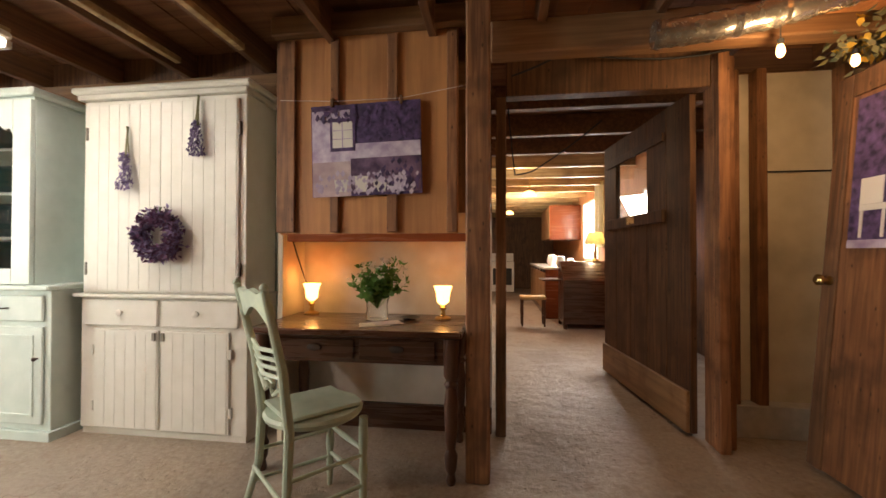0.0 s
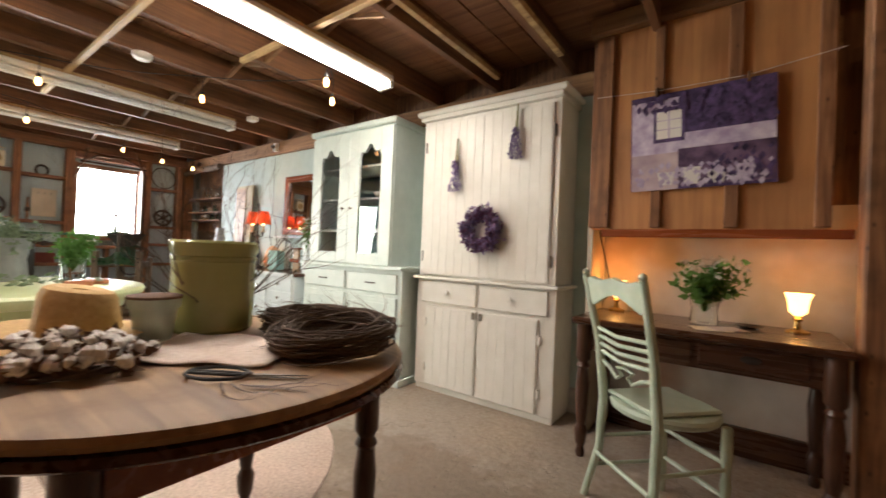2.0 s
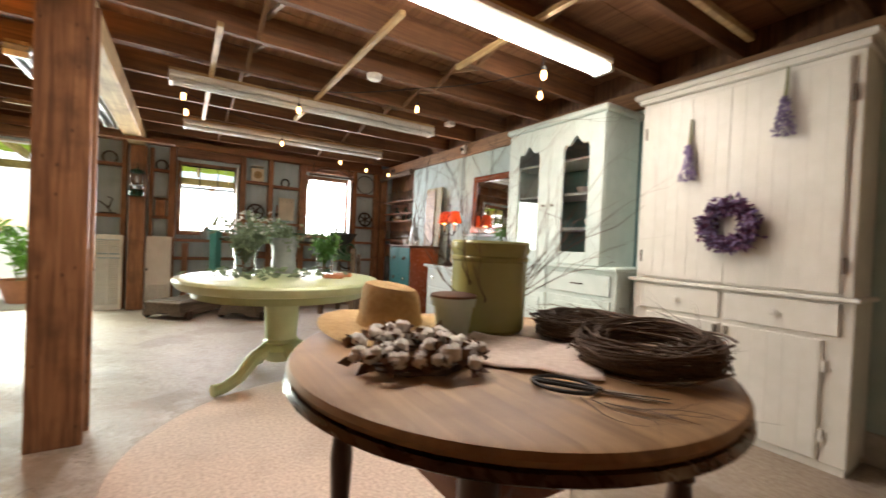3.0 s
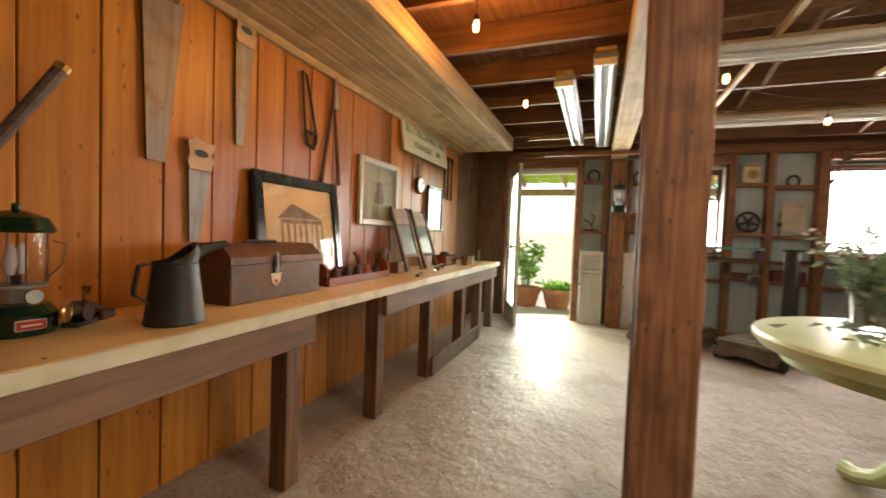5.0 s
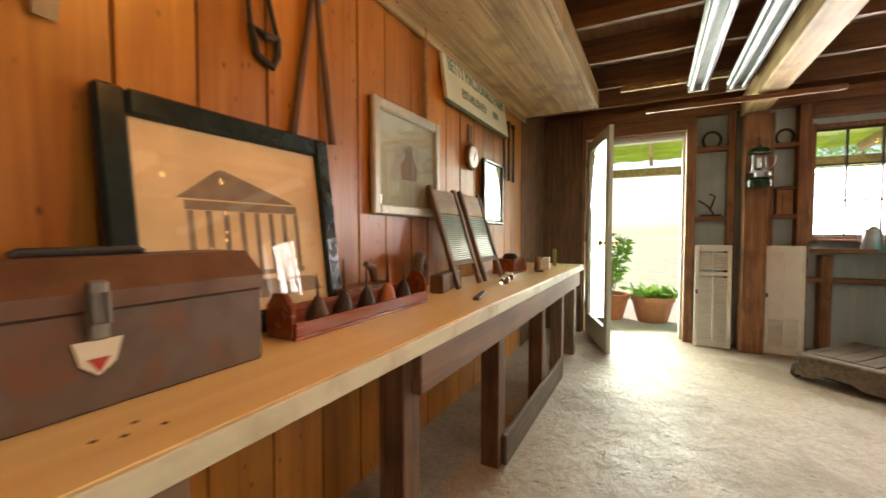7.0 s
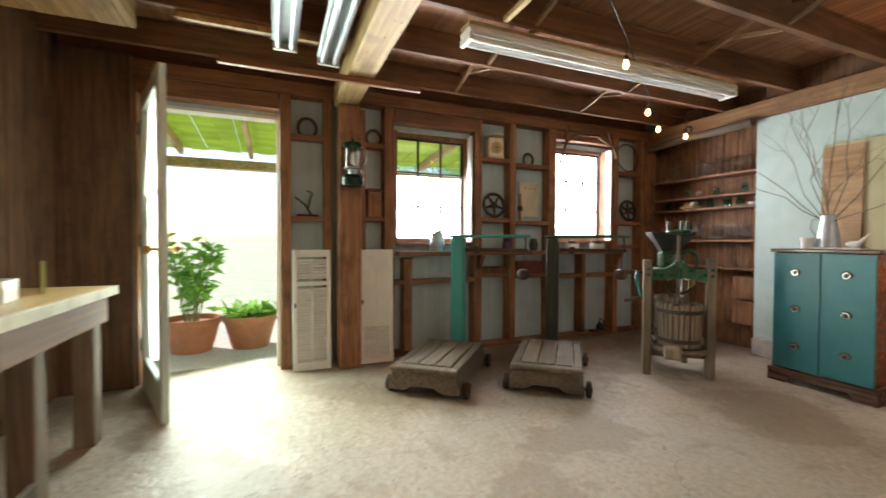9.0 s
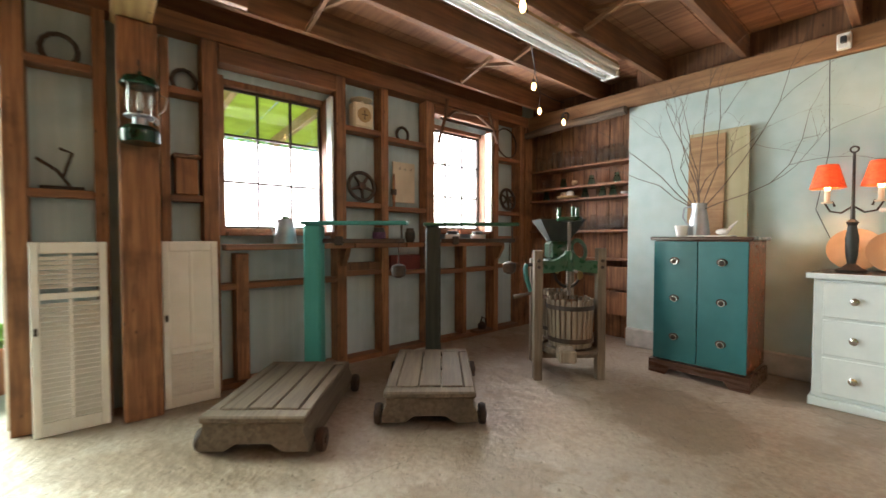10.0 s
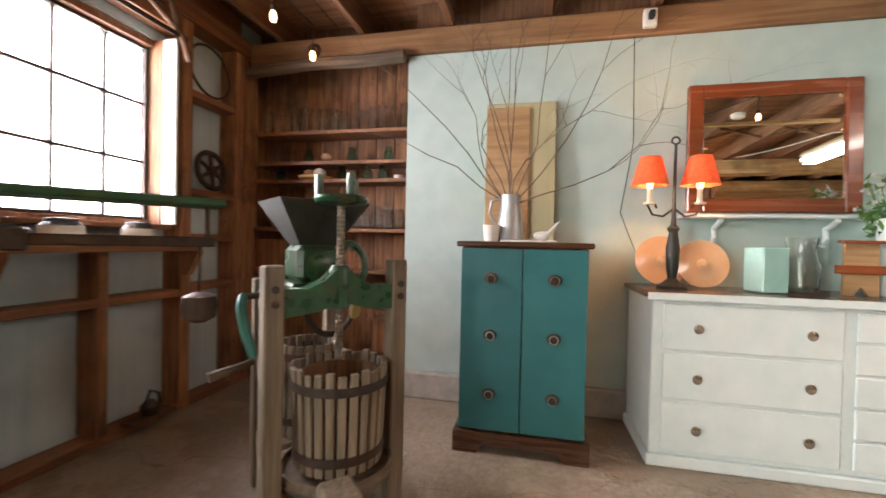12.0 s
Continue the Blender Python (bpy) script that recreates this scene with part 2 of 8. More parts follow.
CHROME = mat("dull chrome", (0.6, 0.6, 0.6), (0.72, 0.72, 0.72), 0.22, None, 25, 0.05, metal=1)
GALV = mat("galvanised zinc", (0.32, 0.34, 0.36), (0.42, 0.44, 0.46), 0.42, None, 14, 0.1, metal=0.7, dirt=0.4)
TOOLBOX = mat("brown rusty toolbox paint", (0.11, 0.075, 0.055), (0.16, 0.11, 0.08), 0.5, None, 16, 0.15, metal=0.3, dirt=0.9, c3=(0.2, 0.075, 0.03), broad=13)
TOOLLID = mat("rust red toolbox lid", (0.15, 0.075, 0.045), (0.21, 0.11, 0.065), 0.5, None, 16, 0.15, metal=0.3, dirt=0.8, c3=(0.1, 0.05, 0.03), broad=13)
CANBLACK = mat("blackened tin", (0.03, 0.034, 0.032), (0.05, 0.053, 0.047), 0.52, None, 16, 0.08, metal=0.4, dirt=0.7, c3=(0.09, 0.06, 0.045), broad=11)
BLACKFRAME = mat("glossy black frame", (0.012, 0.02, 0.018), (0.02, 0.03, 0.026), 0.16, None, 20, 0.03)
SILVER = mat("silver grey frame wood", (0.4, 0.38, 0.31), (0.5, 0.47, 0.39), 0.4, None, 30, 0.15, metal=0.2)
RUG = mat("beige speckled rug", (0.5, 0.38, 0.31), (0.7, 0.57, 0.48), 0.95, None, 60, 0.9, dirt=0.3, vary=0, spots=0.4)
TERRA = mat("terracotta", (0.42, 0.16, 0.07), (0.5, 0.2, 0.09), 0.7, None, 15, 0.15)
OLIVE = mat("olive stoneware glaze", (0.33, 0.35, 0.13), (0.39, 0.4, 0.17), 0.14, None, 8, 0.03, dirt=0.3, c3=(0.24, 0.25, 0.08))
STRAW = mat("tan straw hat", (0.45, 0.29, 0.11), (0.56, 0.38, 0.17), 0.8, None, 60, 0.6, dirt=0.1)
LINEN = mat("cream linen", (0.6, 0.49, 0.42), (0.7, 0.6, 0.53), 0.9, None, 60, 0.4, dirt=0.1)
COTTON = mat("white cotton", (0.82, 0.8, 0.76), (0.9, 0.88, 0.84), 0.95, None, 60, 0.6, dirt=0.1)
HUSK = mat("brown husk", (0.1, 0.05, 0.025), (0.18, 0.09, 0.045), 0.8, None, 30, 0.4)
TWIG = mat("grey brown twig", (0.085, 0.055, 0.035), (0.15, 0.1, 0.07), 0.8, None, 40, 0.4)
PURPLE = mat("dried lavender flower", (0.14, 0.095, 0.21), (0.29, 0.22, 0.38), 0.9, None, 40, 0.3, vary=0.3)
PLUM = mat("dusky purple petals", (0.1, 0.04, 0.09), (0.2, 0.09, 0.18), 0.85, None, 40, 0.3, vary=0.3)
STEM = mat("dry stem", (0.2, 0.2, 0.1), (0.3, 0.28, 0.15), 0.9, None, 40, 0.2)
LEAF = cloth("green leaf", (0.1, 0.24, 0.05), 0.35)
# lighter copy of the leaf for outdoors, its sunshine put into the colour
SUNLITLEAF = cloth("leaf coloured as sunlit", (0.3, 0.55, 0.1), 0.55)
GREYLEAF = cloth("grey green leaf", (0.2, 0.27, 0.17), 0.3)
WHITEPETAL = cloth("white petal", (0.75, 0.75, 0.68), 0.3)
ORANGESHADE = cloth("orange red lamp shade", (0.66, 0.21, 0.075), 0.45)
CREAMSHADE = cloth("cream lamp shade", (0.8, 0.68, 0.42), 0.6)
PORCHROOF = cloth("green translucent porch roofing", (0.5, 0.62, 0.12), 0.6)
PEACH = mat("peach lustre china", (0.62, 0.4, 0.24), (0.7, 0.48, 0.31), 0.15, None, 6, 0.02)
CHINA = mat("white china", (0.75, 0.73, 0.68), (0.8, 0.78, 0.74), 0.2, None, 8, 0.02)
AQUA = mat("aqua painted tin", (0.3, 0.55, 0.52), (0.36, 0.6, 0.57), 0.35, None, 10, 0.03)
PAPER = mat("cream paper", (0.7, 0.62, 0.45), (0.76, 0.68, 0.52), 0.8, None, 14, 0.02)
SEPIA = mat("sepia print", (0.46, 0.3, 0.13), (0.55, 0.37, 0.17), 0.7, None, 8, 0.02, dirt=0.5, c3=(0.36, 0.22, 0.09))
INK = mat("brown ink", (0.12, 0.075, 0.035), (0.19, 0.12, 0.06), 0.7, None, 18, 0.02)
BLACK = mat("black rubber", (0.015, 0.015, 0.015), (0.03, 0.03, 0.03), 0.6, None, 20, 0.1)
GREENENAMEL = mat("green enamel", (0.004, 0.025, 0.012), (0.007, 0.035, 0.018), 0.15, None, 10, 0.02)
REDPAINT = mat("red paint", (0.42, 0.03, 0.02), (0.5, 0.05, 0.03), 0.4, None, 10, 0.05)
FOIL = mat("crumpled foil duct", (0.5, 0.47, 0.42), (0.65, 0.62, 0.56), 0.25, None, 30, 0.9, metal=0.9)
MIRROR = mat("mirror glass", (0.85, 0.85, 0.84), (0.88, 0.88, 0.87), 0.008, None, 5, 0.0, metal=1, dirt=0.1)
MAHOG = mat("red mahogany", (0.2, 0.045, 0.015), (0.28, 0.075, 0.025), 0.25, "x", 18, 0.08, coat=0.4)
TUBEON = glow("lit fluorescent tube", (1, 0.92, 0.79), 18)
BULBON = glow("lit warm bulb", (1, 0.55, 0.2), 8)
FLAME = glow("lit frosted shade", (1, 0.5, 0.14), 4.5)
TUBEOFF = mat("unlit white tube", (0.75, 0.76, 0.74), (0.8, 0.8, 0.78), 0.25, None, 8, 0.02)
GLASS = clear("clear glass")
JARGLASS = clear("pale jar glass", (0.97, 1.0, 1.0), 0.0)
AQUAGLASS = clear("aqua insulator glass", (0.3, 0.78, 0.72), 0.02)
PLASTER = mat("patchy limewash", (0.62, 0.58, 0.53), (0.74, 0.7, 0.65), 0.85, None, 7, 0.15, dirt=0.6, c3=(0.45, 0.34, 0.22), vary=0.05)
PANELCREAM = mat("cream wall panel", (0.62, 0.54, 0.4), (0.7, 0.62, 0.48), 0.7, None, 8, 0.05, dirt=0.4)
# lawn colour lightened to imitate the glare of full sun
GRASS = mat("lawn paled as in glare", (0.42, 0.45, 0.28), (0.52, 0.54, 0.38), 0.9, None, 20, 0.6)
GRAVEL = mat("pale gravel", (0.4, 0.38, 0.34), (0.55, 0.52, 0.47), 0.9, None, 30, 0.6)
BARK = mat("bark", (0.1, 0.075, 0.055), (0.18, 0.14, 0.1), 0.9, "z", 20, 0.8)


# mesh helpers
def N():
    return bmesh.new()


def box(B, a, b, bev=0.0, m=None):
    """A block from corner a to corner b, its edges eased by bev."""
    lo, hi = [min(p, q) for p, q in zip(a, b)], [max(p, q) for p, q in zip(a, b)]
    vs = [B.verts.new((hi[0] if i & 1 else lo[0], hi[1] if i & 2 else lo[1], hi[2] if i & 4 else lo[2])) for i in range(8)]
    fs = [B.faces.new([vs[i] for i in q]) for q in ((0, 2, 3, 1), (4, 5, 7, 6), (0, 1, 5, 4), (1, 3, 7, 5), (3, 2, 6, 7), (2, 0, 4, 6))]
    if m is not None:
        bmesh.ops.transform(B, matrix=m, verts=vs)
    if bev:
        bmesh.ops.bevel(B, geom=list({e for f in fs for e in f.edges}), offset=bev, segments=1, affect="EDGES")
    return B


def lathe(B, prof, seg=20, at=(0, 0, 0), m=None, cap=True):
    """A turned shape from (radius, height) pairs."""
    rings = []
    M = (m or Matrix.Identity(4))
    for r, z in prof:
        rings.append([B.verts.new(M @ Vector((at[0] + r * math.cos(2 * math.pi * k / seg), at[1] + r * math.sin(2 * math.pi * k / seg), at[2] + z))) for k in range(seg)])
    for p, q in zip(rings, rings[1:]):
        for k in range(seg):
            B.faces.new((p[k], p[(k + 1) % seg], q[(k + 1) % seg], q[k]))
    if cap:
        B.faces.new(rings[0][::-1]), B.faces.new(rings[-1])
    return B


def tube(B, pts, r, seg=8):
    """A round bar along pts; r is one radius or one for each point."""
    pts = [Vector(p) for p in pts]
    rs = r if isinstance(r, (list, tuple)) else [r] * len(pts)
    rings, side = [], None
    for i, p in enumerate(pts):
        d = (pts[min(i + 1, len(pts) - 1)] - pts[max(i - 1, 0)]).normalized()
        if side is None:
            side = d.orthogonal().normalized()
        side = (side - d * side.dot(d)).normalized()
        up = d.cross(side)
        rings.append([B.verts.new(p + rs[i] * (math.cos(2 * math.pi * k / seg) * side + math.sin(2 * math.pi * k / seg) * up)) for k in range(seg)])
    for p, q in zip(rings, rings[1:]):
        for k in range(seg):
            B.faces.new((p[k], p[(k + 1) % seg], q[(k + 1) % seg], q[k]))
    B.faces.new(rings[0][::-1]), B.faces.new(rings[-1])
    return B


def ring(B, R, r, m, seg=28, sub=8):
    """A closed round hoop of radius R and thickness r, its axis along z, then posed by m."""
    vs = [[B.verts.new(m @ Vector(((R + r * math.cos(2 * math.pi * j / sub)) * math.cos(2 * math.pi * i / seg), (R + r * math.cos(2 * math.pi * j / sub)) * math.sin(2 * math.pi * i / seg), r * math.sin(2 * math.pi * j / sub)))) for j in range(sub)] for i in range(seg)]
    for i in range(seg):
        for j in range(sub):
            B.faces.new((vs[i][j], vs[(i + 1) % seg][j], vs[(i + 1) % seg][(j + 1) % sub], vs[i][(j + 1) % sub]))
    return B


def slab(B, outline, lo, hi, m=None):
    """A flat outline in x, y given depth from z=lo to z=hi."""
    M = m or Matrix.Identity(4)
    a = [B.verts.new(M @ Vector((x, y, lo))) for x, y in outline]
    b = [B.verts.new(M @ Vector((x, y, hi))) for x, y in outline]
    n = len(outline)
    B.faces.new(a[::-1]), B.faces.new(b)
    for k in range(n):
        B.faces.new((a[k], a[(k + 1) % n], b[(k + 1) % n], b[k]))
    return B


def leaf(B, p, d, length, width, rng):
    d = Vector(d).normalized()
    s = d.cross(Vector((rng.uniform(-1, 1), rng.uniform(-1, 1), rng.uniform(-1, 1)))).normalized() * width / 2
    p = Vector(p)
    n = d.cross(s).normalized() * width * 0.25
    vs = [B.verts.new(q) for q in (p, p + d * length * 0.45 + s + n, p + d * length, p + d * length * 0.45 - s + n)]
    B.faces.new(vs)


def mesh_ob(name, B, material):
    me = bpy.data.meshes.new(name)
    bmesh.ops.recalc_face_normals(B, faces=B.faces[:])
    B.to_mesh(me)
    B.free()
    me.materials.append(material)
    me.polygons.foreach_set("use_smooth", [True] * len(me.polygons))
    me.set_sharp_from_angle(angle=radians(32))
    return new(name, me)


def part(name, B, material, parent, label=""):
    ob = mesh_ob(name, B, material)
    ob.parent = parent
    return tagged(ob, label)


def thing(name, m, label, category, group=""):
    ob = new(name)
    ob.empty_display_size = 0.1
    ob.matrix_basis = m
    return tagged(ob, label, category, group)


def solo(name, B, material, label, category, m=None, group=""):
    ob = mesh_ob(name, B, material)
    if m is not None:
        ob.matrix_basis = m
    return tagged(ob, label, category, group)


def struct(name, B, material, label):
    return tagged(mesh_ob(name, B, material), label, name.split("_")[0], kind="structure")


def at(x, y, z, rz=0):
    return pose(x, y, z, 0, 0, rz)


FX = pose(0, 0, 0, 0, 90, 0)   # turns a z axis to x
FY = pose(0, 0, 0, 90, 0, 0)   # turns a z axis to -y

# ---------- the large structure ----------
WX, NY, SY, EX = -7.9, 2.58, -2.95, 2.3
struct("floor", box(N(), (-8.06, -3.3, -0.15), (2.6, 14, 0)), CONCRETE, "worn beige grey concrete floor with stains and cracks")

# west wall: sheathing with the door and two windows cut through
B = N()
DY0, DY1, DZ = -2.49, -1.55, 2.09
WA, WB = (-0.58, 0.21, 1.02, 2.08), (1.2, 1.98, 1.04, 2.1)
cuts = sorted({-3.3, DY0, DY1, WA[0], WA[1], WB[0], WB[1], 3.1})
for y0, y1 in zip(cuts, cuts[1:]):
    hole = (0, DZ) if (y0, y1) == (DY0, DY1) else WA[2:] if y0 == WA[0] else WB[2:] if y0 == WB[0] else None
    if hole is None:
        box(B, (WX - 0.12, y0, -0.1), (WX, y1, 2.7))
    else:
        if hole[0] > 0:
            box(B, (WX - 0.12, y0, -0.1), (WX, y1, hole[0]))
        box(B, (WX - 0.12, y0, hole[1]), (WX, y1, 2.7))
wall_west = struct("wall_west", B, SHEATH, "grey blue sheathing between bare red studs")
SX0, SX1 = WX + 0.003, WX + 0.13


def stud(y0, y1, z0, z1, x1=SX1, mt=STUD, name="stud"):
    part(name, box(N(), (SX0, y0, z0), (x1, y1, z1), 0.004), mt, wall_west)


for y0, y1, z0, z1 in ((-1.545, -1.46, 0, 2.3), (-1.2, -1.14, 0, 2.3), (-0.9, -0.85, 0, 2.2), (-0.68, -0.59, 0, 2.25), (0.22, 0.3, 0, 2.25), (0.62, 0.69, 0, 2.25), (1.1, 1.19, 0, 2.25),
                       (2.0, 2.07, 0, 2.25), (2.42, 2.5, 0, 2.3), (-0.5, -0.42, 0.05, 0.9), (1.55, 1.6, 0.05, 0.97), (-2.58, -2.5, 0, 2.3)):
    stud(y0, y1, z0, z1)
for y0, y1, z in ((-1.46, -1.2, 1.92), (-1.46, -1.2, 1.24), (-0.85, -0.68, 1.9), (-0.85, -0.68, 1.25), (0.3, 0.62, 1.87), (0.69, 1.1, 1.84), (0.3, 0.62, 1.27), (0.69, 1.1, 1.25), (2.07, 2.42, 1.85), (2.07, 2.42, 1.27),
                  (-0.59, 0.22, 0.68), (0.3, 0.62, 0.72), (0.69, 1.1, 0.7), (1.19, 2.0, 0.68), (2.07, 2.42, 0.7), (-0.59, 0.22, 0.02), (0.3, 0.62, 0.02), (0.69, 1.1, 0.02), (1.19, 2.0, 0.02), (2.07, 2.42, 0.02), (2.07, 2.42, 1.0)):
    stud(y0 + 0.001, y1 - 0.001, z - 0.02, z + 0.022, SX1 - 0.006, STUDY, "rail")
part("upper_board", box(N(), (SX0, -3.0, 2.361), (SX0 + 0.04, 2.57, 2.558), 0.004), STUDY, wall_west)
part("top_plate", box(N(), (SX0, -3.0, 2.251), (SX1 + 0.01, 2.57, 2.36), 0.004), STUDY, wall_west)
part("window_header", box(N(), (SX0, -0.585, 2.13), (SX1 + 0.004, 0.215, 2.245), 0.004), STUDY, wall_west)
part("window_header", box(N(), (SX0, 1.195, 2.15), (SX1 + 0.004, 1.995, 2.245), 0.004), STUDY, wall_west)
part("door_header", box(N(), (SX0, -2.495, 2.12), (SX1 + 0.004, -1.55, 2.245), 0.004), STUDY, wall_west)
for y0, y1 in ((-0.585, 0.3), (0.31, 0.78), (0.79, 2.02)):
    part("ledge", box(N(), (SX1 + 0.001, y0, 0.925), (SX1 + 0.13, y1, 0.965), 0.005), STUDY, wall_west)
for y in (0.26, 1.14, 2.03):
    part("bracket", slab(N(), [(0, 0), (0.1, 0), (0.1, -0.02), (0.03, -0.14), (0, -0.14)], -0.02, 0.02, Matrix.Translation((SX1 + 0.002, y, 0.924)) @ FY), STUD, wall_west)


def window(name, y0, y1, z0, z1, cols, label):
    w = tagged(thing(name, Matrix.Translation((WX - 0.06, (y0 + y1) / 2, z0)), label, "window"), kind="structure")
    W, H, d = (y1 - y0) / 2, z1 - z0, 0.05
    Bf = box(box(N(), (-d, -W, 0), (d + 0.06, -W + 0.04, H), 0.003), (-d, W - 0.04, 0), (d + 0.06, W, H), 0.003)
    part("window_frame", box(box(Bf, (-d, -W + 0.041, H - 0.04), (d, W - 0.041, H), 0.003), (-d, -W + 0.041, 0), (d, W - 0.041, 0.05), 0.003), STUD, w)
    part("reveal", box(N(), (d + 0.061, W - 0.038, 0.03), (0.2, W - 0.02, H), 0.002), ICE, w, "pale blue painted reveal")
    part("window_sill", box(N(), (d + 0.001, -W + 0.042, -0.0), (0.19, W - 0.042, 0.025), 0.004), STUDY, w)
    iw, z_lo, z_hi = W - 0.042, 0.052, H - 0.042
    for k in range(cols + 1):
        y = -iw + 2 * iw * k / cols
        wd = 0.016 if k in (0, cols) else 0.007
        part("muntin", box(N(), (-0.018, max(y - wd, -iw), z_lo), (0.018, min(y + wd, iw), z_hi), 0.002), IRON, w)
    for k in range(4):
        z = z_lo + (z_hi - z_lo) * k / 3
        wd = 0.016 if k in (0, 3) else 0.007
        part("muntin", box(N(), (-0.015, -iw + 0.021, max(z - wd, z_lo)), (0.015, iw - 0.021, min(z + wd, z_hi)), 0.002), IRON, w)
    for i in range(cols):
        for k in range(3):
            c = 2 * iw / cols
            pn = part("pane", box(N(), (-0.003, -iw + c * i + 0.008, z_lo + (z_hi - z_lo) * k / 3 + 0.008), (0.001, -iw + c * (i + 1) - 0.008, z_lo + (z_hi - z_lo) * (k + 1) / 3 - 0.008)), GLASS, w)
            pn.visible_shadow = False
    return w


window("window_1", *WA, 3, "nine-pane window with dark muntins and pale blue reveals")
window("window_2", *WB, 3, "multi-pane window with dark muntins above a ledge")

# open glazed garden door, hinged at the south jamb and swung into the room
door = tagged(thing("door_1", at(WX + 0.14, DY0 + 0.03, 0.01, 20), "open glazed garden door with flaking white frame", "door"), kind="structure")
dw, dh = 0.86, 2.05
part("door_frame", box(box(box(box(N(), (0, -0.02, 0), (0.1, 0.02, dh), 0.003), (dw - 0.1, -0.02, 0), (dw, 0.02, dh), 0.003), (0.101, -0.02, 0), (dw - 0.101, 0.02, 0.22), 0.003), (0.101, -0.02, dh - 0.1), (dw - 0.101, 0.02, dh), 0.003), MINT, door)
pn = part("pane", box(N(), (0.101, -0.003, 0.221), (dw - 0.101, 0.003, dh - 0.101)), GLASS, door)
pn.visible_shadow = False
part("door_handle", lathe(N(), [(0.01, 0), (0.01, 0.03), (0.026, 0.04), (0.028, 0.055), (0.015, 0.068)], 14, m=Matrix.Translation((dw - 0.05, 0.02, 1.0)) @ pose(0, 0, 0, -90)), BRASS, door)
part("door_handle", lathe(N(), [(0.01, 0), (0.01, 0.03), (0.026, 0.04), (0.028, 0.055), (0.015, 0.068)], 14, m=Matrix.Translation((dw - 0.05, -0.02, 1.0)) @ pose(0, 0, 0, 90)), BRASS, door)
for z in (0.25, 1.0, 1.8):
    part("hinge", box(N(), (-0.012, -0.03, z), (0.03, -0.0205, z + 0.09), 0.002), IRON, door)
trim = struct("trim", box(box(box(N(), (WX - 0.12, DY1 - 0.022, 0), (WX, DY1 + 0.001, 2.09), 0.002), (WX - 0.12, DY0 - 0.001, 0), (WX, DY0 + 0.022, 2.09), 0.002), (WX - 0.12, DY0 + 0.023, 2.065), (WX, DY1 - 0.023, 2.091), 0.002), WHITE, "white painted jambs of the garden door")

# south wall of knotty pine planks behind the bench
wall_south = struct("wall_south", box(N(), (-8.02, SY - 0.15, -0.1), (EX + 0.1, SY - 0.022, 2.7)), BARN, "warm knotty pine plank wall with dark joints")
rng = random.Random(4)
x = -7.0
while x < 2.2:
    w = rng.choice((0.17, 0.2, 0.23, 0.26))
    part("plank", box(N(), (x + 0.003, SY - 0.021, 0), (x + w - 0.003, SY - rng.uniform(0, 0.003), 2.36), 0.003), PINE, wall_south)
    x += w
x = -7.76
while x < -7.02:
    part("plank", box(N(), (x + 0.003, SY - 0.021, 0), (x + 0.18, SY + 0.004, 2.4), 0.003), BARN, wall_south)
    x += 0.185
# dark return beside the garden door
struct("wall_return", box(N(), (-7.76, SY + 0.005, 0), (-7.72, -2.52, 2.36)), BARN, "dark brown boards beside the garden door")

# north wall: pale blue board, jar recess, writing nook
wall_north = struct("wall_north", box(N(), (-6.62, NY, 0.17), (-1.3, NY + 0.14, 2.2)), BLUE, "pale blue painted board wall under an old timber plate")
part("footing", box(N(), (-6.62, NY - 0.03, 0), (-1.3, NY + 0.14, 0.169), 0.01), FOOTING, wall_north, "rough grey concrete footing")
part("upper_boards", box(N(), (-6.58, NY + 0.06, 2.201), (-0.02, NY + 0.14, 2.7)), BARN, wall_north)
part("nook_panel", box(N(), (-1.299, NY + 0.03, 0.16), (-0.02, NY + 0.1, 1.4)), PLASTER, wall_north, "patchy limewashed board behind the desk")
part("nook_upper_back", box(N(), (-1.299, NY + 0.03, 1.401), (-0.02, NY + 0.059, 2.2)), BARN, wall_north)
part("nook_base", box(N(), (-1.299, NY + 0.0, 0), (-0.02, NY + 0.1, 0.158), 0.004), DARKWOOD, wall_north)
struct("beam_north", box(N(), (-7.77, NY - 0.03, 2.205), (-0.15, NY + 0.055, 2.36), 0.008), BEAMX, "rough sawn timber plate above the blue wall")
back = struct("wall_recess", box(N(), (-8.02, 2.83, -0.1), (-6.5, 2.95, 2.7)), BARN, "dark brown boarded back of the jar recess")
x, rng = -7.9, random.Random(7)
while x < -6.6:
    part("plank", box(N(), (x + 0.002, 2.8, 0), (min(x + 0.14, -6.56) - 0.002, 2.829, 2.36), 0.003), STUD, back)
    x += 0.14
part("end_panel", box(N(), (-6.62, NY + 0.001, 0), (-6.59, 2.8, 2.2)), STUD, back)
part("corner_post", box(N(), (-7.899, 2.53, 0), (-7.78, 2.66, 2.36), 0.005), STUD, back)

# batten panel over the desk and the square post
panel = struct("wall_batten_panel", box(N(), (-1.27, 2.27, 1.25), (-0.205, 2.3, 2.5)), PLY, "reddish brown boarded panel with upright battens")
for x0, x1 in ((-1.285, -1.17), (-0.95, -0.9), (-0.61, -0.55), (-0.265, -0.206)):
    part("batten", box(N(), (x0, 2.245, 1.26), (x1, 2.269, 2.4), 0.004), STUD, panel)
part("lower_ledge", box(N(), (-1.2, 2.22, 1.205), (-0.135, 2.3, 1.249), 0.004), MAHOG, panel, "red stained ledge")
part("side", box(N(), (-1.3, 2.3, 0), (-1.27, 2.58, 2.4)), PANELCREAM, panel)
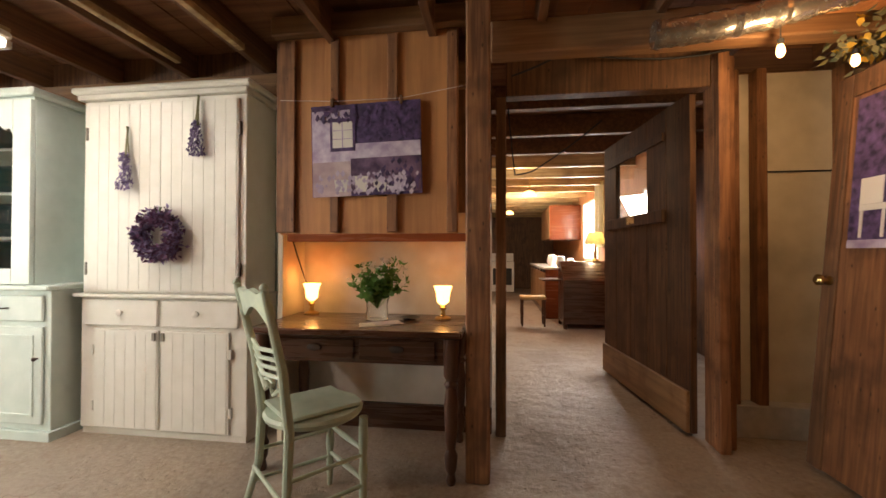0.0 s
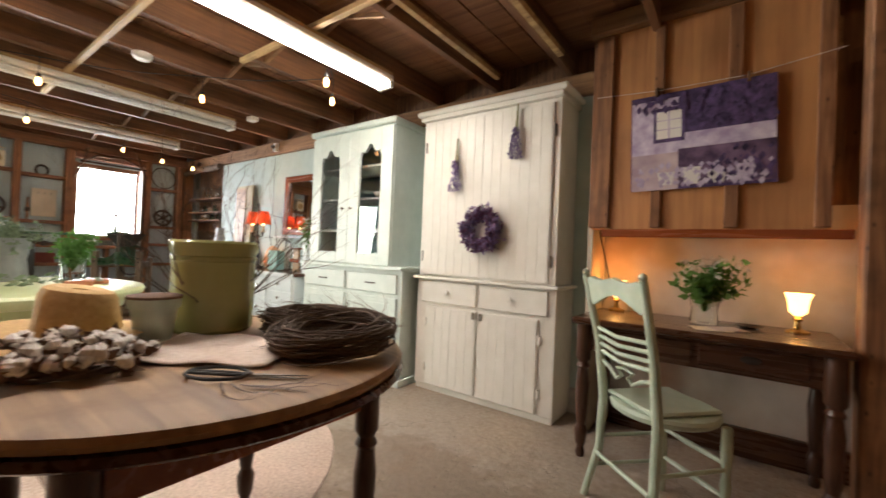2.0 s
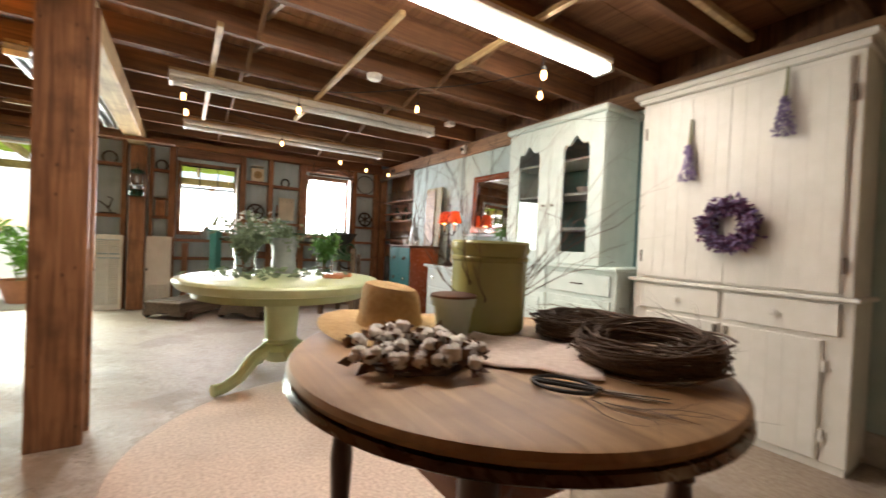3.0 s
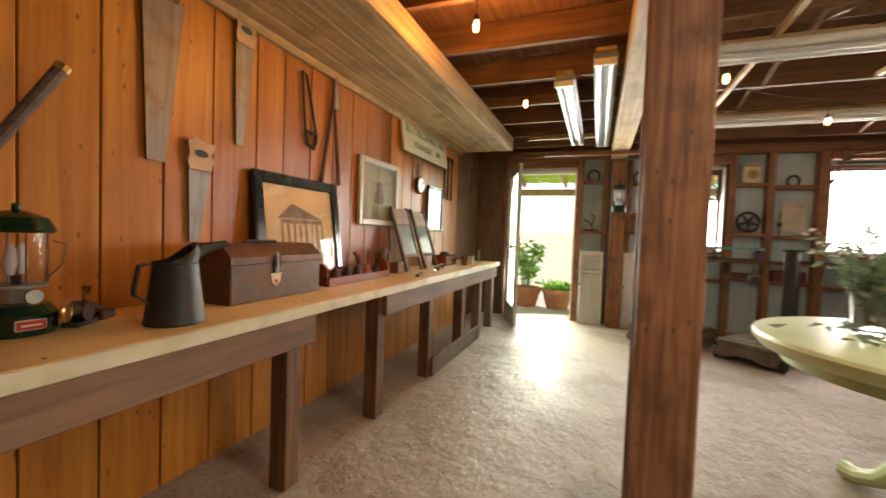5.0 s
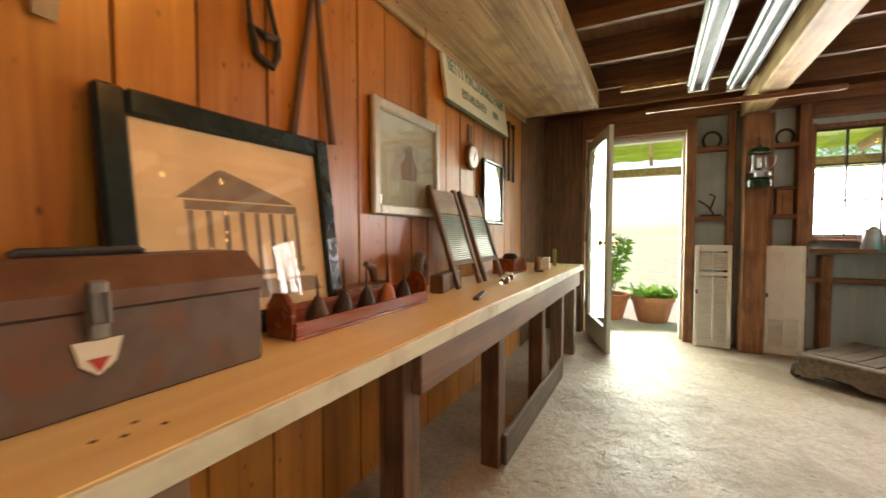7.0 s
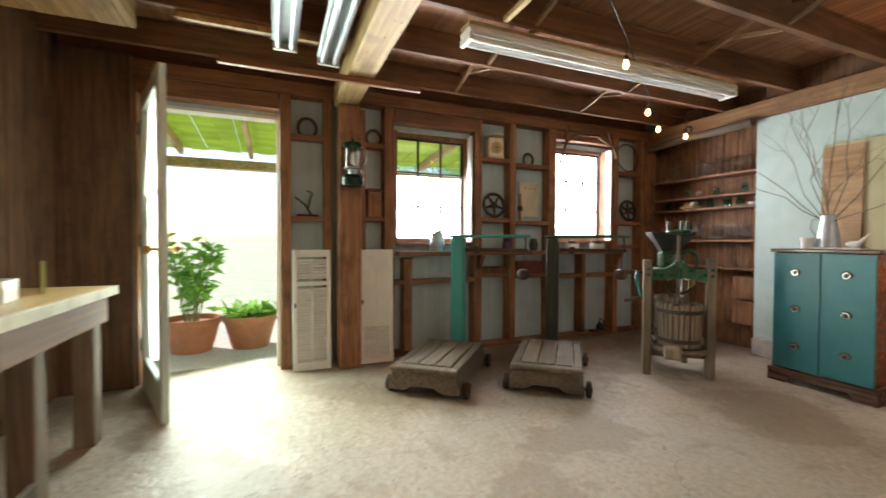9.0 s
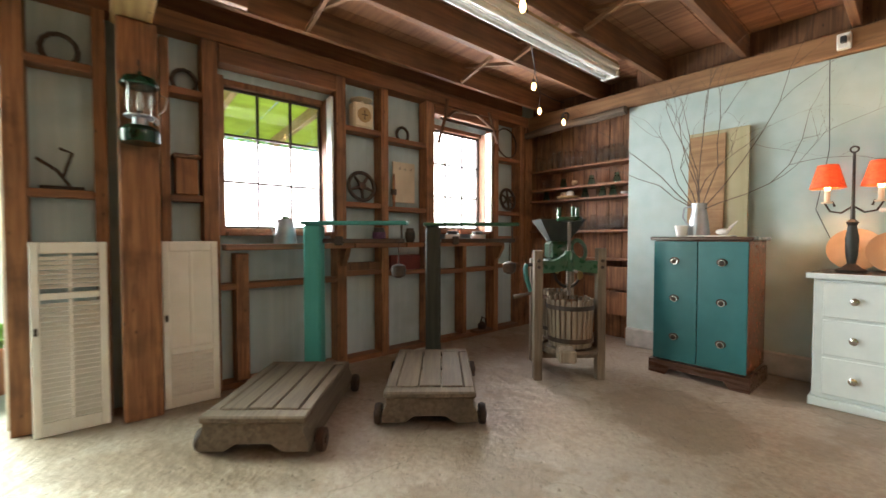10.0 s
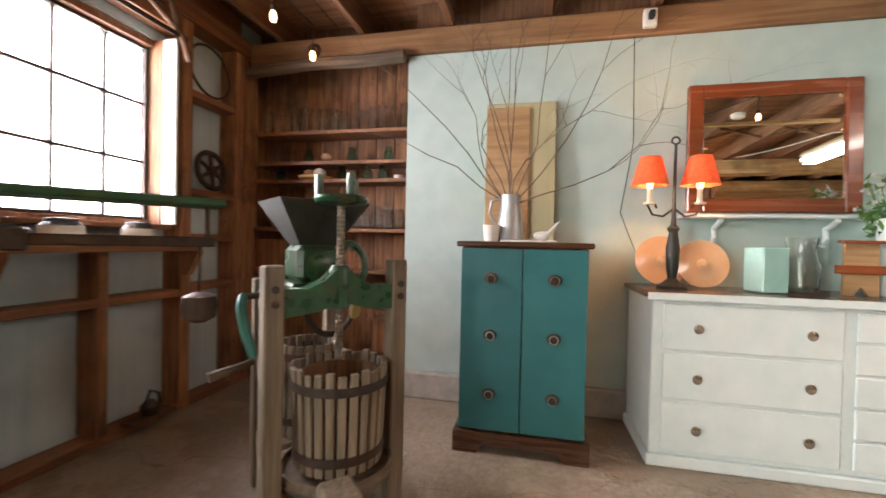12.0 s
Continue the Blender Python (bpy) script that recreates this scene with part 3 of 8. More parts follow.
part("upper_rail", box(N(), (-1.3, 2.2, 2.41), (-0.14, 2.268, 2.52), 0.006), BEAMX, panel)
post = struct("post_1", box(N(), (-0.14, 2.01, 0), (-0.02, 2.14, 2.55), 0.008), STUD, "square rough timber post beside the desk")
struct("post_2", box(N(), (0.005, 2.55, 0), (0.07, 2.68, 2.12), 0.006), BARN, "dark doorway jamb post")
B = box(N(), (-3.66, -1.06, 0), (-3.54, -0.91, 2.2), 0.006)
post = struct("post_3", B, STUD, "built-up red fir post in the middle of the room")
part("board", box(N(), (-3.535, -1.09, 0), (-3.5, -0.88, 2.2), 0.004), STUD, post)
part("board", box(N(), (-3.70, -1.09, 0), (-3.665, -0.88, 2.2), 0.004), STUD, post)
struct("post_4", box(N(), (-7.76, -1.1, 0), (-7.6, -0.92, 2.18), 0.008), STUD, "square orange brown timber post between the wall bays")
struct("beam_middle", box(N(), (-7.76, -1.12, 2.185), (2.2, -0.94, 2.37), 0.008), PALEX, "long rough timber beam over the posts")

# ceiling: deck boards and joists in one mesh
B = N()
x, k = -8.0, 0
rng = random.Random(2)
while x < 2.3:
    box(B, (x, -3.1, 2.56 + rng.uniform(0, 0.008)), (x + 0.185, 3.0, 2.6))
    x += 0.19
# unseen slab added above deck and hall to block sun through the gaps
struct("roof", box(N(), (-8.1, -3.4, 2.63), (2.6, 14.2, 2.75)), DECK, "unseen slab over the deck that keeps sun out of its gaps")
struct("ceiling", B, DECK, "unseen slab over the deck that keeps sun out of its gaps deck above bare joists")
for i in range(17):
    x = -7.55 + i * 0.6
    struct("joist", box(N(), (x - 0.022, -3.0, 2.375), (x + 0.022, 2.9, 2.555), 0.003), JOIST, "dark bare fir joist")
rng = random.Random(5)
for i in range(16):
    for y in (-0.1, 1.3):
        x = -7.55 + i * 0.6
        Bb = N()
        tube(Bb, [(x + 0.024, y, 2.39), (x + 0.576, y, 2.54)], 0.018, 4)
        tube(Bb, [(x + 0.024, y + 0.05, 2.54), (x + 0.576, y + 0.05, 2.39)], 0.018, 4)
        struct("bridging", Bb, BEAMX, "crossed wooden bridging between the joists")
# boarded soffit over the bench
soff = struct("soffit", box(N(), (-6.9, SY + 0.003, 2.235), (2.0, -2.3, 2.25)), PALEX, "pale knotty boarded soffit above the bench")
for k in range(5):
    y = SY + 0.006 + k * 0.128
    part("board", box(N(), (-6.9, y, 2.2 + 0.002 * (k % 2)), (2.0, y + 0.124, 2.234), 0.004), PALEX, soff)
part("crown_strip", box(N(), (-6.9, SY + 0.004, 2.15), (2.0, SY + 0.03, 2.199), 0.004), PALEX, soff)
part("edge_board", box(N(), (-6.9, -2.302, 2.2), (2.0, -2.27, 2.36), 0.004), PALEX, soff)

# east end: doorway, big plank door, cream panel, second door
struct("beam_doorway", box(N(), (-0.02, 2.2, 2.22), (2.2, 2.32, 2.4), 0.008), BEAMX, "dark heavy beam over the doorway")
struct("header_doorway", box(N(), (0.07, 2.58, 2.13), (1.27, 2.68, 2.38), 0.006), BARN, "dark header board above the doorway")
struct("post_5", box(box(N(), (1.27, 2.56, 0), (1.39, 2.68, 2.3), 0.006), (1.27, 2.5, 0), (1.33, 2.559, 2.3), 0.004), STUD, "reddish brown door jamb post")
east = struct("wall_east", box(N(), (EX, -3.1, -0.1), (EX + 0.12, 14, 2.7)), BARN, "dark brown boarded wall")
pw = struct("wall_panel", box(N(), (1.39, 2.85, 0.2), (2.3, 2.9, 2.3)), PANELCREAM, "cream wall panel seen between studs")
part("footing", box(N(), (1.39, 2.75, 0), (2.3, 2.9, 0.199), 0.005), FOOTING, pw)
for xx in (1.46, 1.62, 2.1):
    part("stud", box(N(), (xx, 2.76, 0.2), (xx + 0.06, 2.849, 2.3), 0.004), STUD, pw)
part("joint_strip", box(N(), (1.69, 2.838, 1.66), (2.1, 2.849, 1.668)), BLACK, pw)

# ---------- the hall beyond the doorway ----------
struct("wall_hall", box(N(), (-0.6, 2.73, -0.1), (-0.5, 14, 2.7)), BARN, "brown boarded wall of the hall")
struct("wall_hall_east", box(N(), (1.8, 4.5, -0.1), (1.9, 13.5, 2.5)), PLY, "reddish brown wall of the hall with a window")
struct("wall_hall_end", box(N(), (-0.5, 13.5, -0.1), (EX, 13.6, 2.7)), BARN, "far brown wall of the hall")
struct("ceiling_hall", box(N(), (-0.6, 2.95, 2.5), (2.4, 14, 2.55)), DECK, "brown board ceiling of the hall")
# hall cross beams: the first three darker than those further in
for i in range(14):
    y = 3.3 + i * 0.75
    struct("joist", box(N(), (-0.5, y, 2.3), (2.28, y + 0.08, 2.495), 0.004), PALEX if i > 2 else JOIST, "fir cross beam over the hall")

sw = thing("hall_side_window", at(1.795, 4.97, 1.2), "small bright side window of the hall", "window")
part("bright_pane", box(N(), (-0.004, -0.22, 0.0), (-0.001, 0.22, 0.7)), glow("bright daylight beyond", (1, 0.98, 0.94), 2.0), sw)
for y in (-0.25, 0.221):
    part("frame", box(N(), (-0.02, y, -0.03), (-0.0005, y + 0.029, 0.73), 0.003), WHITE, sw)
for z in (-0.03, 0.701):
    part("frame", box(N(), (-0.02, -0.2205, z), (-0.0005, 0.2205, z + 0.029), 0.003), WHITE, sw)

# big plank door standing open into the hall
pd = tagged(thing("door_2", at(1.25, 2.72, 0.02, 96.5), "open brown plank door with a small window", "door"), kind="structure")
DW = 1.42
for i in range(5):
    x0 = DW * i / 5
    for z0, z1 in ((0.0, 1.4), (1.4, 2.13)) if i in (2, 3) else ((0.0, 2.13),):
        if (i in (2, 3)) and z0 > 1:
            part("plank", box(N(), (x0 + 0.002, 0, 1.93), (x0 + DW / 5 - 0.002, 0.04, 2.13), 0.003), BARN, pd)
        else:
            part("plank", box(N(), (x0 + 0.002, 0, z0), (x0 + DW / 5 - 0.002, 0.04, z1), 0.003), BARN, pd)
part("bottom_board", box(N(), (0.01, 0.041, 0), (DW - 0.01, 0.065, 0.26), 0.004), TABLEOAK, pd, "paler kick board")
part("rail", box(N(), (0.3, 0.041, 1.34), (DW - 0.1, 0.065, 1.43), 0.004), BARN, pd)
part("rail", box(N(), (0.3, 0.041, 1.91), (DW - 0.1, 0.06, 1.97), 0.004), BARN, pd)
pn = part("pane", box(N(), (DW * 0.4, 0.015, 1.4), (DW * 0.8, 0.02, 1.93)), GLASS, pd)
part("name_plate", box(N(), (0.72, 0.066, 1.36), (0.86, 0.07, 1.42), 0.002), BRASS, pd)

# second door, standing out from the wall, with a purple poster
rd = tagged(thing("door_3", pose(1.69, 2.44, 0.02, 0, 5, 0) @ at(0, 0, 0, -88), "reddish brown door with a worn knob", "door"), kind="structure")
part("panel", box(N(), (0, -0.02, 0), (0.85, 0.02, 2.05), 0.004), STUD, rd)
part("stile", box(N(), (0, -0.03, 0), (0.09, -0.021, 2.05), 0.002), BARN, rd)
part("rail", box(N(), (0.091, -0.03, 1.93), (0.85, -0.021, 2.05), 0.002), BARN, rd)
part("door_handle", lathe(N(), [(0.025, 0), (0.025, 0.004), (0.01, 0.01), (0.01, 0.035), (0.028, 0.045), (0.03, 0.06), (0.015, 0.072)], 16, m=Matrix.Translation((0.05, -0.03, 0.98)) @ FY), BRASS, rd)

# ---------- outdoors ----------
ground = struct("ground", box(N(), (-300, -300, -0.4), (-8.06, 300, -0.06)), GRASS, "sunlit pale lawn outside")
struct("pavement", box(N(), (-10.4, -5, -0.2), (-8.061, 5, -0.01)), GRAVEL, "pale paved strip under the porch")
porch = thing("porch_roof", at(-8.05, 0, 2.3), "green translucent porch roof on wooden rafters", "porch")
for k in range(8):
    y = -4.3 + k * 0.8
    part("rafter", box(N(), (-2.2, y, 0), (-0.02, y + 0.05, 0.12), m=pose(0, 0, 0, 0, -4)), PALEX, porch)
Bp = N()
for k in range(33):
    box(Bp, (-2.4, -4.6 + k * 0.2, 0.125 + 0.012 * (k % 2)), (-0.02, -4.4 + k * 0.2, 0.13 + 0.012 * (k % 2)), m=pose(0, 0, 0, 0, -4))
part("roofing", Bp, PORCHROOF, porch, "green corrugated sheet")
part("edge_beam", box(N(), (-2.2, -4.5, -0.32), (-2.08, 1.9, -0.2), 0.01), PALEX, porch)
for y in (-4.2, -0.1, 1.75):
    part("post", box(N(), (-2.2, y, -2.31), (-2.08, y + 0.12, -0.321), 0.01), PALEX, porch)


def foliage(B, rng, centre, spread, count, length):
    for _ in range(count):
        v = Vector((rng.gauss(0, 1), rng.gauss(0, 1), rng.gauss(0, 1)))
        p = Vector(centre) + Vector((v.x * spread[0], v.y * spread[1], v.z * spread[2]))
        leaf(B, p, v + Vector((0, 0, 0.4)), length * rng.uniform(0.6, 1.3), length * 0.45, rng)


rng = random.Random(11)
for k in range(9):
    tx, ty = -40 - rng.uniform(0, 14), 9 + k * 4.5 + rng.uniform(-1, 1)
    h = rng.uniform(10, 15)
    tr = thing("tree", at(tx, ty, -0.08), "leafy green garden tree", "tree", "garden trees")
    Bt = tube(N(), [(0, 0, 0), (0.1, 0, h * 0.3), (0, 0.15, h * 0.7)], [0.24, 0.17, 0.05])
    limbs = []
    for j in range(11):
        a = j * 0.9 + rng.uniform(0, 0.4)
        z0 = h * (0.12 + 0.06 * j)
        e = (math.cos(a) * h * 0.2, math.sin(a) * h * 0.2, z0 + h * 0.16)
        tube(Bt, [(0.05, 0.05, z0), e], [0.07, 0.02], 6)
        limbs.append(e)
    part("trunk", Bt, BARK, tr)
    Bc = N()
    for e in limbs:
        foliage(Bc, rng, e, (h * 0.1, h * 0.1, h * 0.07), 380, 0.34)
    foliage(Bc, rng, (0, 0, h * 0.75), (h * 0.12, h * 0.12, h * 0.1), 700, 0.3)
    part("crown", Bc, SUNLITLEAF, tr)
for k, (sx, sy) in enumerate(((-17.5, 6.8), (-18, 4.6))):
    sh = thing("shrub", at(sx, sy, -0.06), "loose green shrub on the lawn", "shrub", "garden shrubs")
    Bs, Bl = N(), N()
    for j in range(9):
        a = rng.uniform(0, 6.28)
        e = (math.cos(a) * rng.uniform(0.1, 0.5), math.sin(a) * rng.uniform(0.1, 0.5), rng.uniform(0.5, 1.1))
        tube(Bs, [(0, 0, 0), e], [0.015, 0.005], 5)
        foliage(Bl, rng, e, (0.18, 0.18, 0.16), 110, 0.11)
    part("stem_cluster", Bs, STEM, sh)
    part("leaves", Bl, SUNLITLEAF, sh)
for px, py, r, hh, lf in ((-8.76, -2.33, 0.25, 0.32, 0.85), (-8.76, -1.82, 0.25, 0.32, 0.07), (-9.1, -2.85, 0.22, 0.3, 1.1)):
    pot = thing("plant_pot", at(px, py, -0.01), "terracotta pot with leafy green plant outside the door", "potted plant", "pots outside the door")
    part("pot", lathe(N(), [(r * 0.68, 0), (r * 0.95, hh * 0.82), (r, hh * 0.82), (r * 1.02, hh), (r * 0.92, hh), (r * 0.88, hh * 0.85), (0.01, hh * 0.84)], 28), TERRA, pot)
    Bs, Bl = N(), N()
    for j in range(16):
        a = rng.uniform(0, 6.28)
        e = Vector((math.cos(a) * r * rng.uniform(0.3, 1.3), math.sin(a) * r * rng.uniform(0.3, 1.3), hh + lf * rng.uniform(0.4, 1)))
        tube(Bs, [(e.x * 0.25, e.y * 0.25, hh * 0.8), e], [0.006, 0.003], 5)
        for q in range(14):
            f = rng.uniform(0.3, 1)
            p = Vector((e.x * (0.25 + 0.75 * f), e.y * (0.25 + 0.75 * f), hh * 0.8 + (e.z - hh * 0.8) * f))
            leaf(Bl, p, (rng.uniform(-1, 1), rng.uniform(-1, 1), rng.uniform(-0.4, 0.6)), 0.15, 0.055, rng)
    part("stem_cluster", Bs, STEM, pot)
    part("leaves", Bl, SUNLITLEAF, pot)

# ---------- large furniture ----------
def knob(parent, x, y, z, material, r=0.016):
    part("knob", lathe(N(), [(r * 0.5, 0), (r * 0.45, 0.012), (r, 0.018), (r, 0.026), (r * 0.4, 0.032)], 12, m=Matrix.Translation((x, y, z)) @ FY), material, parent)


def face(parent, name, x0, x1, z0, z1, y, material, bev=0.005, depth=0.018):
    return part(name, box(N(), (x0, y - depth, z0), (x1, y - 0.0005, z1), bev), material, parent)


# tall white beadboard cupboard
cu = thing("cupboard", at(-2.035, 2.23, 0), "tall cream white beadboard cupboard with two drawers", "cupboard")
part("body", box(box(N(), (-0.57, 0.02, 0.04), (0.57, 0.34, 0.86), 0.004), (-0.56, 0.02, 0.885), (0.56, 0.34, 2.1), 0.004), WHITE, cu)
part("plinth", box(N(), (-0.56, 0.03, 0), (0.56, 0.33, 0.039)), WHITE, cu)
part("waist_ledge", box(N(), (-0.595, -0.02, 0.861), (0.595, 0.34, 0.884), 0.006), WHITE, cu)
part("cornice", box(box(N(), (-0.58, -0.015, 2.101), (0.58, 0.34, 2.135), 0.006), (-0.61, -0.035, 2.136), (0.61, 0.34, 2.175), 0.012), WHITE, cu)
for s in (-1, 1):
    dr = part("door", box(N(), (s * 0.0015, 0.004, 0.9), (s * 0.515, 0.019, 2.07), 0.001), WHITE, cu)
    n = 7
    for k in range(n):
        a, b = 0.0015 + k * 0.505 / n, 0.0015 + (k + 1) * 0.505 / n - 0.001
        part("beadboard", box(N(), (s * a, 0.0, 0.902), (s * b, 0.0035, 2.068), 0.001), WHITE, dr)
    face(cu, "drawer", s * 0.015, s * 0.52, 0.685, 0.85, 0.019, WHITE)
    knob(cu, s * 0.26, 0.001, 0.77, WHITE, 0.02)
    d2 = part("door", box(N(), (s * 0.01, 0.004, 0.05), (s * 0.46, 0.019, 0.66), 0.003), WHITE, cu)
    for k in range(6):
        a, b = 0.02 + k * 0.43 / 6, 0.02 + (k + 1) * 0.43 / 6 - 0.001
        part("beadboard", box(N(), (s * a, 0.0, 0.056), (s * b, 0.0035, 0.654), 0.001), WHITE, d2)
    part("latch", box(N(), (s * 0.03 - 0.012, -0.014, 0.6), (s * 0.03 + 0.012, -0.0035, 0.65), 0.003), STEEL, cu)
    for z in (0.15, 0.5):
        part("hinge", box(N(), (s * 0.462, 0.0, z), (s * 0.48, 0.018, z + 0.06), 0.002), WHITE, cu)
    for z in (1.0, 1.85):
        part("hinge", box(N(), (s * 0.517, 0.0, z), (s * 0.53, 0.018, z + 0.08), 0.002), STEEL, cu)

# mint hutch with two glazed arched doors
hu = thing("hutch", at(-3.3, 2.1, 0), "pale mint painted hutch with arched glass doors", "hutch")
part("base", box(N(), (-0.62, 0.02, 0.06), (0.64, 0.46, 0.91), 0.004), MINT, hu)
part("plinth", box(N(), (-0.64, 0.0, 0), (0.655, 0.46, 0.059), 0.004), MINT, hu)
part("counter", box(N(), (-0.65, -0.025, 0.911), (0.66, 0.46, 0.94), 0.006), MINT, hu)
part("back", box(N(), (-0.53, 0.44, 0.941), (0.5, 0.458, 2.1)), TEAL, hu)
for s0, s1 in ((-0.53, -0.5), (0.47, 0.5)):
    part("side", box(N(), (s0, 0.03, 0.941), (s1, 0.439, 2.08), 0.003), MINT, hu)
part("top", box(box(N(), (-0.53, 0.02, 2.081), (0.5, 0.44, 2.1)), (-0.56, -0.02, 2.101), (0.53, 0.46, 2.15), 0.012), MINT, hu)
for z in (1.22, 1.5, 1.78):
    part("shelf", box(N(), (-0.499, 0.06, z), (0.469, 0.438, z + 0.018)), MINT, hu)
part("floor_board", box(N(), (-0.499, 0.03, 0.941), (0.469, 0.438, 0.955)), MINT, hu)
for s, x0, x1 in ((-1, -0.53, -0.016), (1, -0.014, 0.5)):
    dr = part("door", box(box(box(N(), (x0, 0.0, 0.945), (x0 + 0.13, 0.028, 2.08), 0.003), (x1 - 0.13, 0.0, 0.945), (x1, 0.028, 2.08), 0.003), (x0 + 0.131, 0, 0.945), (x1 - 0.131, 0.028, 1.04), 0.003), MINT, hu)
    a, b = x0 + 0.1305, x1 - 0.1305
    w = b - a
    arch = [(a, 2.079), (a, 1.86)] + [(a + w * t, 1.86 + 0.075 * math.sin(math.pi * t) ** 0.7 + 0.025 * math.cos(4 * math.pi * t)) for t in [k / 12 for k in range(1, 12)]] + [(b, 1.86), (b, 2.079)]
    part("arched_rail", slab(N(), arch, -0.028, 0, FY), MINT, dr)
    gl = part("pane", box(N(), (a - 0.01, 0.012, 1.03), (b + 0.01, 0.015, 1.97)), GLASS, dr)
    knob(dr, x1 - 0.05 if s < 0 else x0 + 0.05, -0.001, 1.42, STEEL, 0.012)
for x0, x1 in ((-0.58, -0.02), (0.02, 0.6)):
    face(hu, "drawer", x0, x1, 0.72, 0.88, 0.019, MINT, 0.008)
    part("handle", tube(N(), [((x0 + x1) / 2 - 0.05, -0.001, 0.8), ((x0 + x1) / 2 - 0.045, -0.02, 0.8), ((x0 + x1) / 2 + 0.045, -0.02, 0.8), ((x0 + x1) / 2 + 0.05, -0.001, 0.8)], 0.005, 6), IRON, hu)
    dr = face(hu, "door", x0, x1, 0.1, 0.69, 0.019, MINT, 0.006)
    part("panel", box(box(box(box(N(), (x0 + 0.06, -0.006, 0.15), (x0 + 0.075, 0.0005, 0.64)), (x1 - 0.075, -0.006, 0.15), (x1 - 0.06, 0.0005, 0.64)), (x0 + 0.076, -0.006, 0.15), (x1 - 0.076, 0.0005, 0.165)), (x0 + 0.076, -0.006, 0.625), (x1 - 0.076, 0.0005, 0.64)), MINT, dr)
    knob(dr, x1 - 0.03, 0.0005, 0.5, IRON, 0.012)

# icy white dresser with wide and narrow drawers
de = thing("dresser", at(-5.262, 2.075, 0) @ Matrix.Diagonal((1.0, 1.0, 1.045, 1.0)), "icy white painted dresser with glass knobs and dark top", "dresser")
part("body", box(N(), (0, 0.02, 0.05), (1.22, 0.49, 0.735), 0.006), ICE, de)
part("base", box(N(), (-0.015, 0.0, 0), (1.235, 0.49, 0.049), 0.005), ICE, de)
part("top", box(N(), (-0.025, -0.015, 0.736), (1.245, 0.495, 0.762), 0.006), DARKWOOD, de, "dark wooden top")
part("top_edge", box(N(), (-0.03, -0.021, 0.732), (1.25, -0.0155, 0.764), 0.002), ICE, de)
for z0, z1 in ((0.075, 0.285), (0.3, 0.5), (0.515, 0.715)):
    dr = face(de, "drawer", 0.045, 0.74, z0, z1, 0.019, ICE, 0.004, 0.014)
    for xx in (0.18, 0.61):
        part("knob", lathe(N(), [(0.008, 0), (0.007, 0.014), (0.019, 0.02), (0.021, 0.03), (0.008, 0.036)], 10, m=Matrix.Translation((xx, 0.0045, (z0 + z1) / 2)) @ FY), CHROME, dr, "cut glass knob")
for k in range(5):
    z0 = 0.075 + k * 0.13
    dr = face(de, "drawer", 0.79, 1.19, z0, z0 + 0.118, 0.019, ICE, 0.004, 0.014)
    knob(dr, 0.99, 0.0045, z0 + 0.06, CHROME, 0.015)

# teal chest
te = thing("chest", at(-5.85, 1.99, 0), "teal painted chest with brass pulls and red brown sides", "chest")
part("body", box(N(), (-0.29, 0.012, 0.11), (0.29, 0.45, 0.985), 0.003), MAHOG, te, "red brown wooden sides")
part("top", box(N(), (-0.315, -0.015, 0.986), (0.315, 0.46, 1.012), 0.006), DARKWOOD, te)
foot = [(-0.315, 0), (-0.2, 0), (-0.17, 0.045), (0.17, 0.045), (0.2, 0), (0.315, 0), (0.315, 0.1), (-0.315, 0.1)]
part("base", slab(N(), foot, -0.012, 0.015, FY), DARKWOOD, te, "dark bracket base")
for s in (-1, 1):
    part("base_side", box(N(), (s * 0.315, 0.013, 0), (s * 0.295, 0.429, 0.1), 0.002), DARKWOOD, te)
for x0, x1 in ((-0.29, -0.002), (0.002, 0.29)):
    dr = face(te, "door", x0, x1, 0.112, 0.98, 0.0115, TEAL, 0.003, 0.016)
    for z in (0.29, 0.57, 0.84):
        xm = (x0 + x1) / 2
        pl = part("pull", lathe(N(), [(0.032, 0), (0.033, 0.004), (0.024, 0.007), (0.012, 0.008)], 16, m=Matrix.Translation((xm, -0.005, z)) @ FY @ Matrix.Diagonal((1, 0.8, 1, 1))), IRON, dr, "dark oval pull with ring")
        part("pull_ring", ring(N(), 0.019, 0.004, Matrix.Translation((xm, -0.016, z - 0.005)) @ FY, 14, 6), CHROME, dr)


# turned leg profile of given height
def turned(h, r):
    return [(r * 0.55, 0), (r * 0.7, h * 0.03), (r * 0.5, h * 0.07), (r * 0.8, h * 0.11), (r * 0.95, h * 0.2), (r * 0.6, h * 0.24), (r * 0.8, h * 0.3), (r, h * 0.55), (r * 0.75, h * 0.66), (r, h * 0.68), (r * 0.7, h * 0.71), (r * 1.05, h * 0.74), (r * 1.05, h)]


desk = thing("writing_desk", at(-0.71, 2.22, 0), "dark stained writing desk with turned legs", "desk")
part("top", box(N(), (-0.555, -0.28, 0.72), (0.555, 0.3, 0.755), 0.008), DARKWOOD, desk)
part("apron", box(N(), (-0.47, -0.22, 0.58), (0.47, -0.19, 0.7195)), DARKWOOD, desk)
part("apron", box(N(), (-0.47, 0.21, 0.58), (0.47, 0.24, 0.7195)), DARKWOOD, desk)
for s in (-1, 1):
    part("apron", box(N(), (s * 0.5, -0.17, 0.58), (s * 0.475, 0.19, 0.7195)), DARKWOOD, desk)
    for y in (-0.22, 0.24):
        part("leg", lathe(N(), turned(0.7195, 0.036), 18, (s * 0.5, y, 0)), DARKWOODZ, desk)
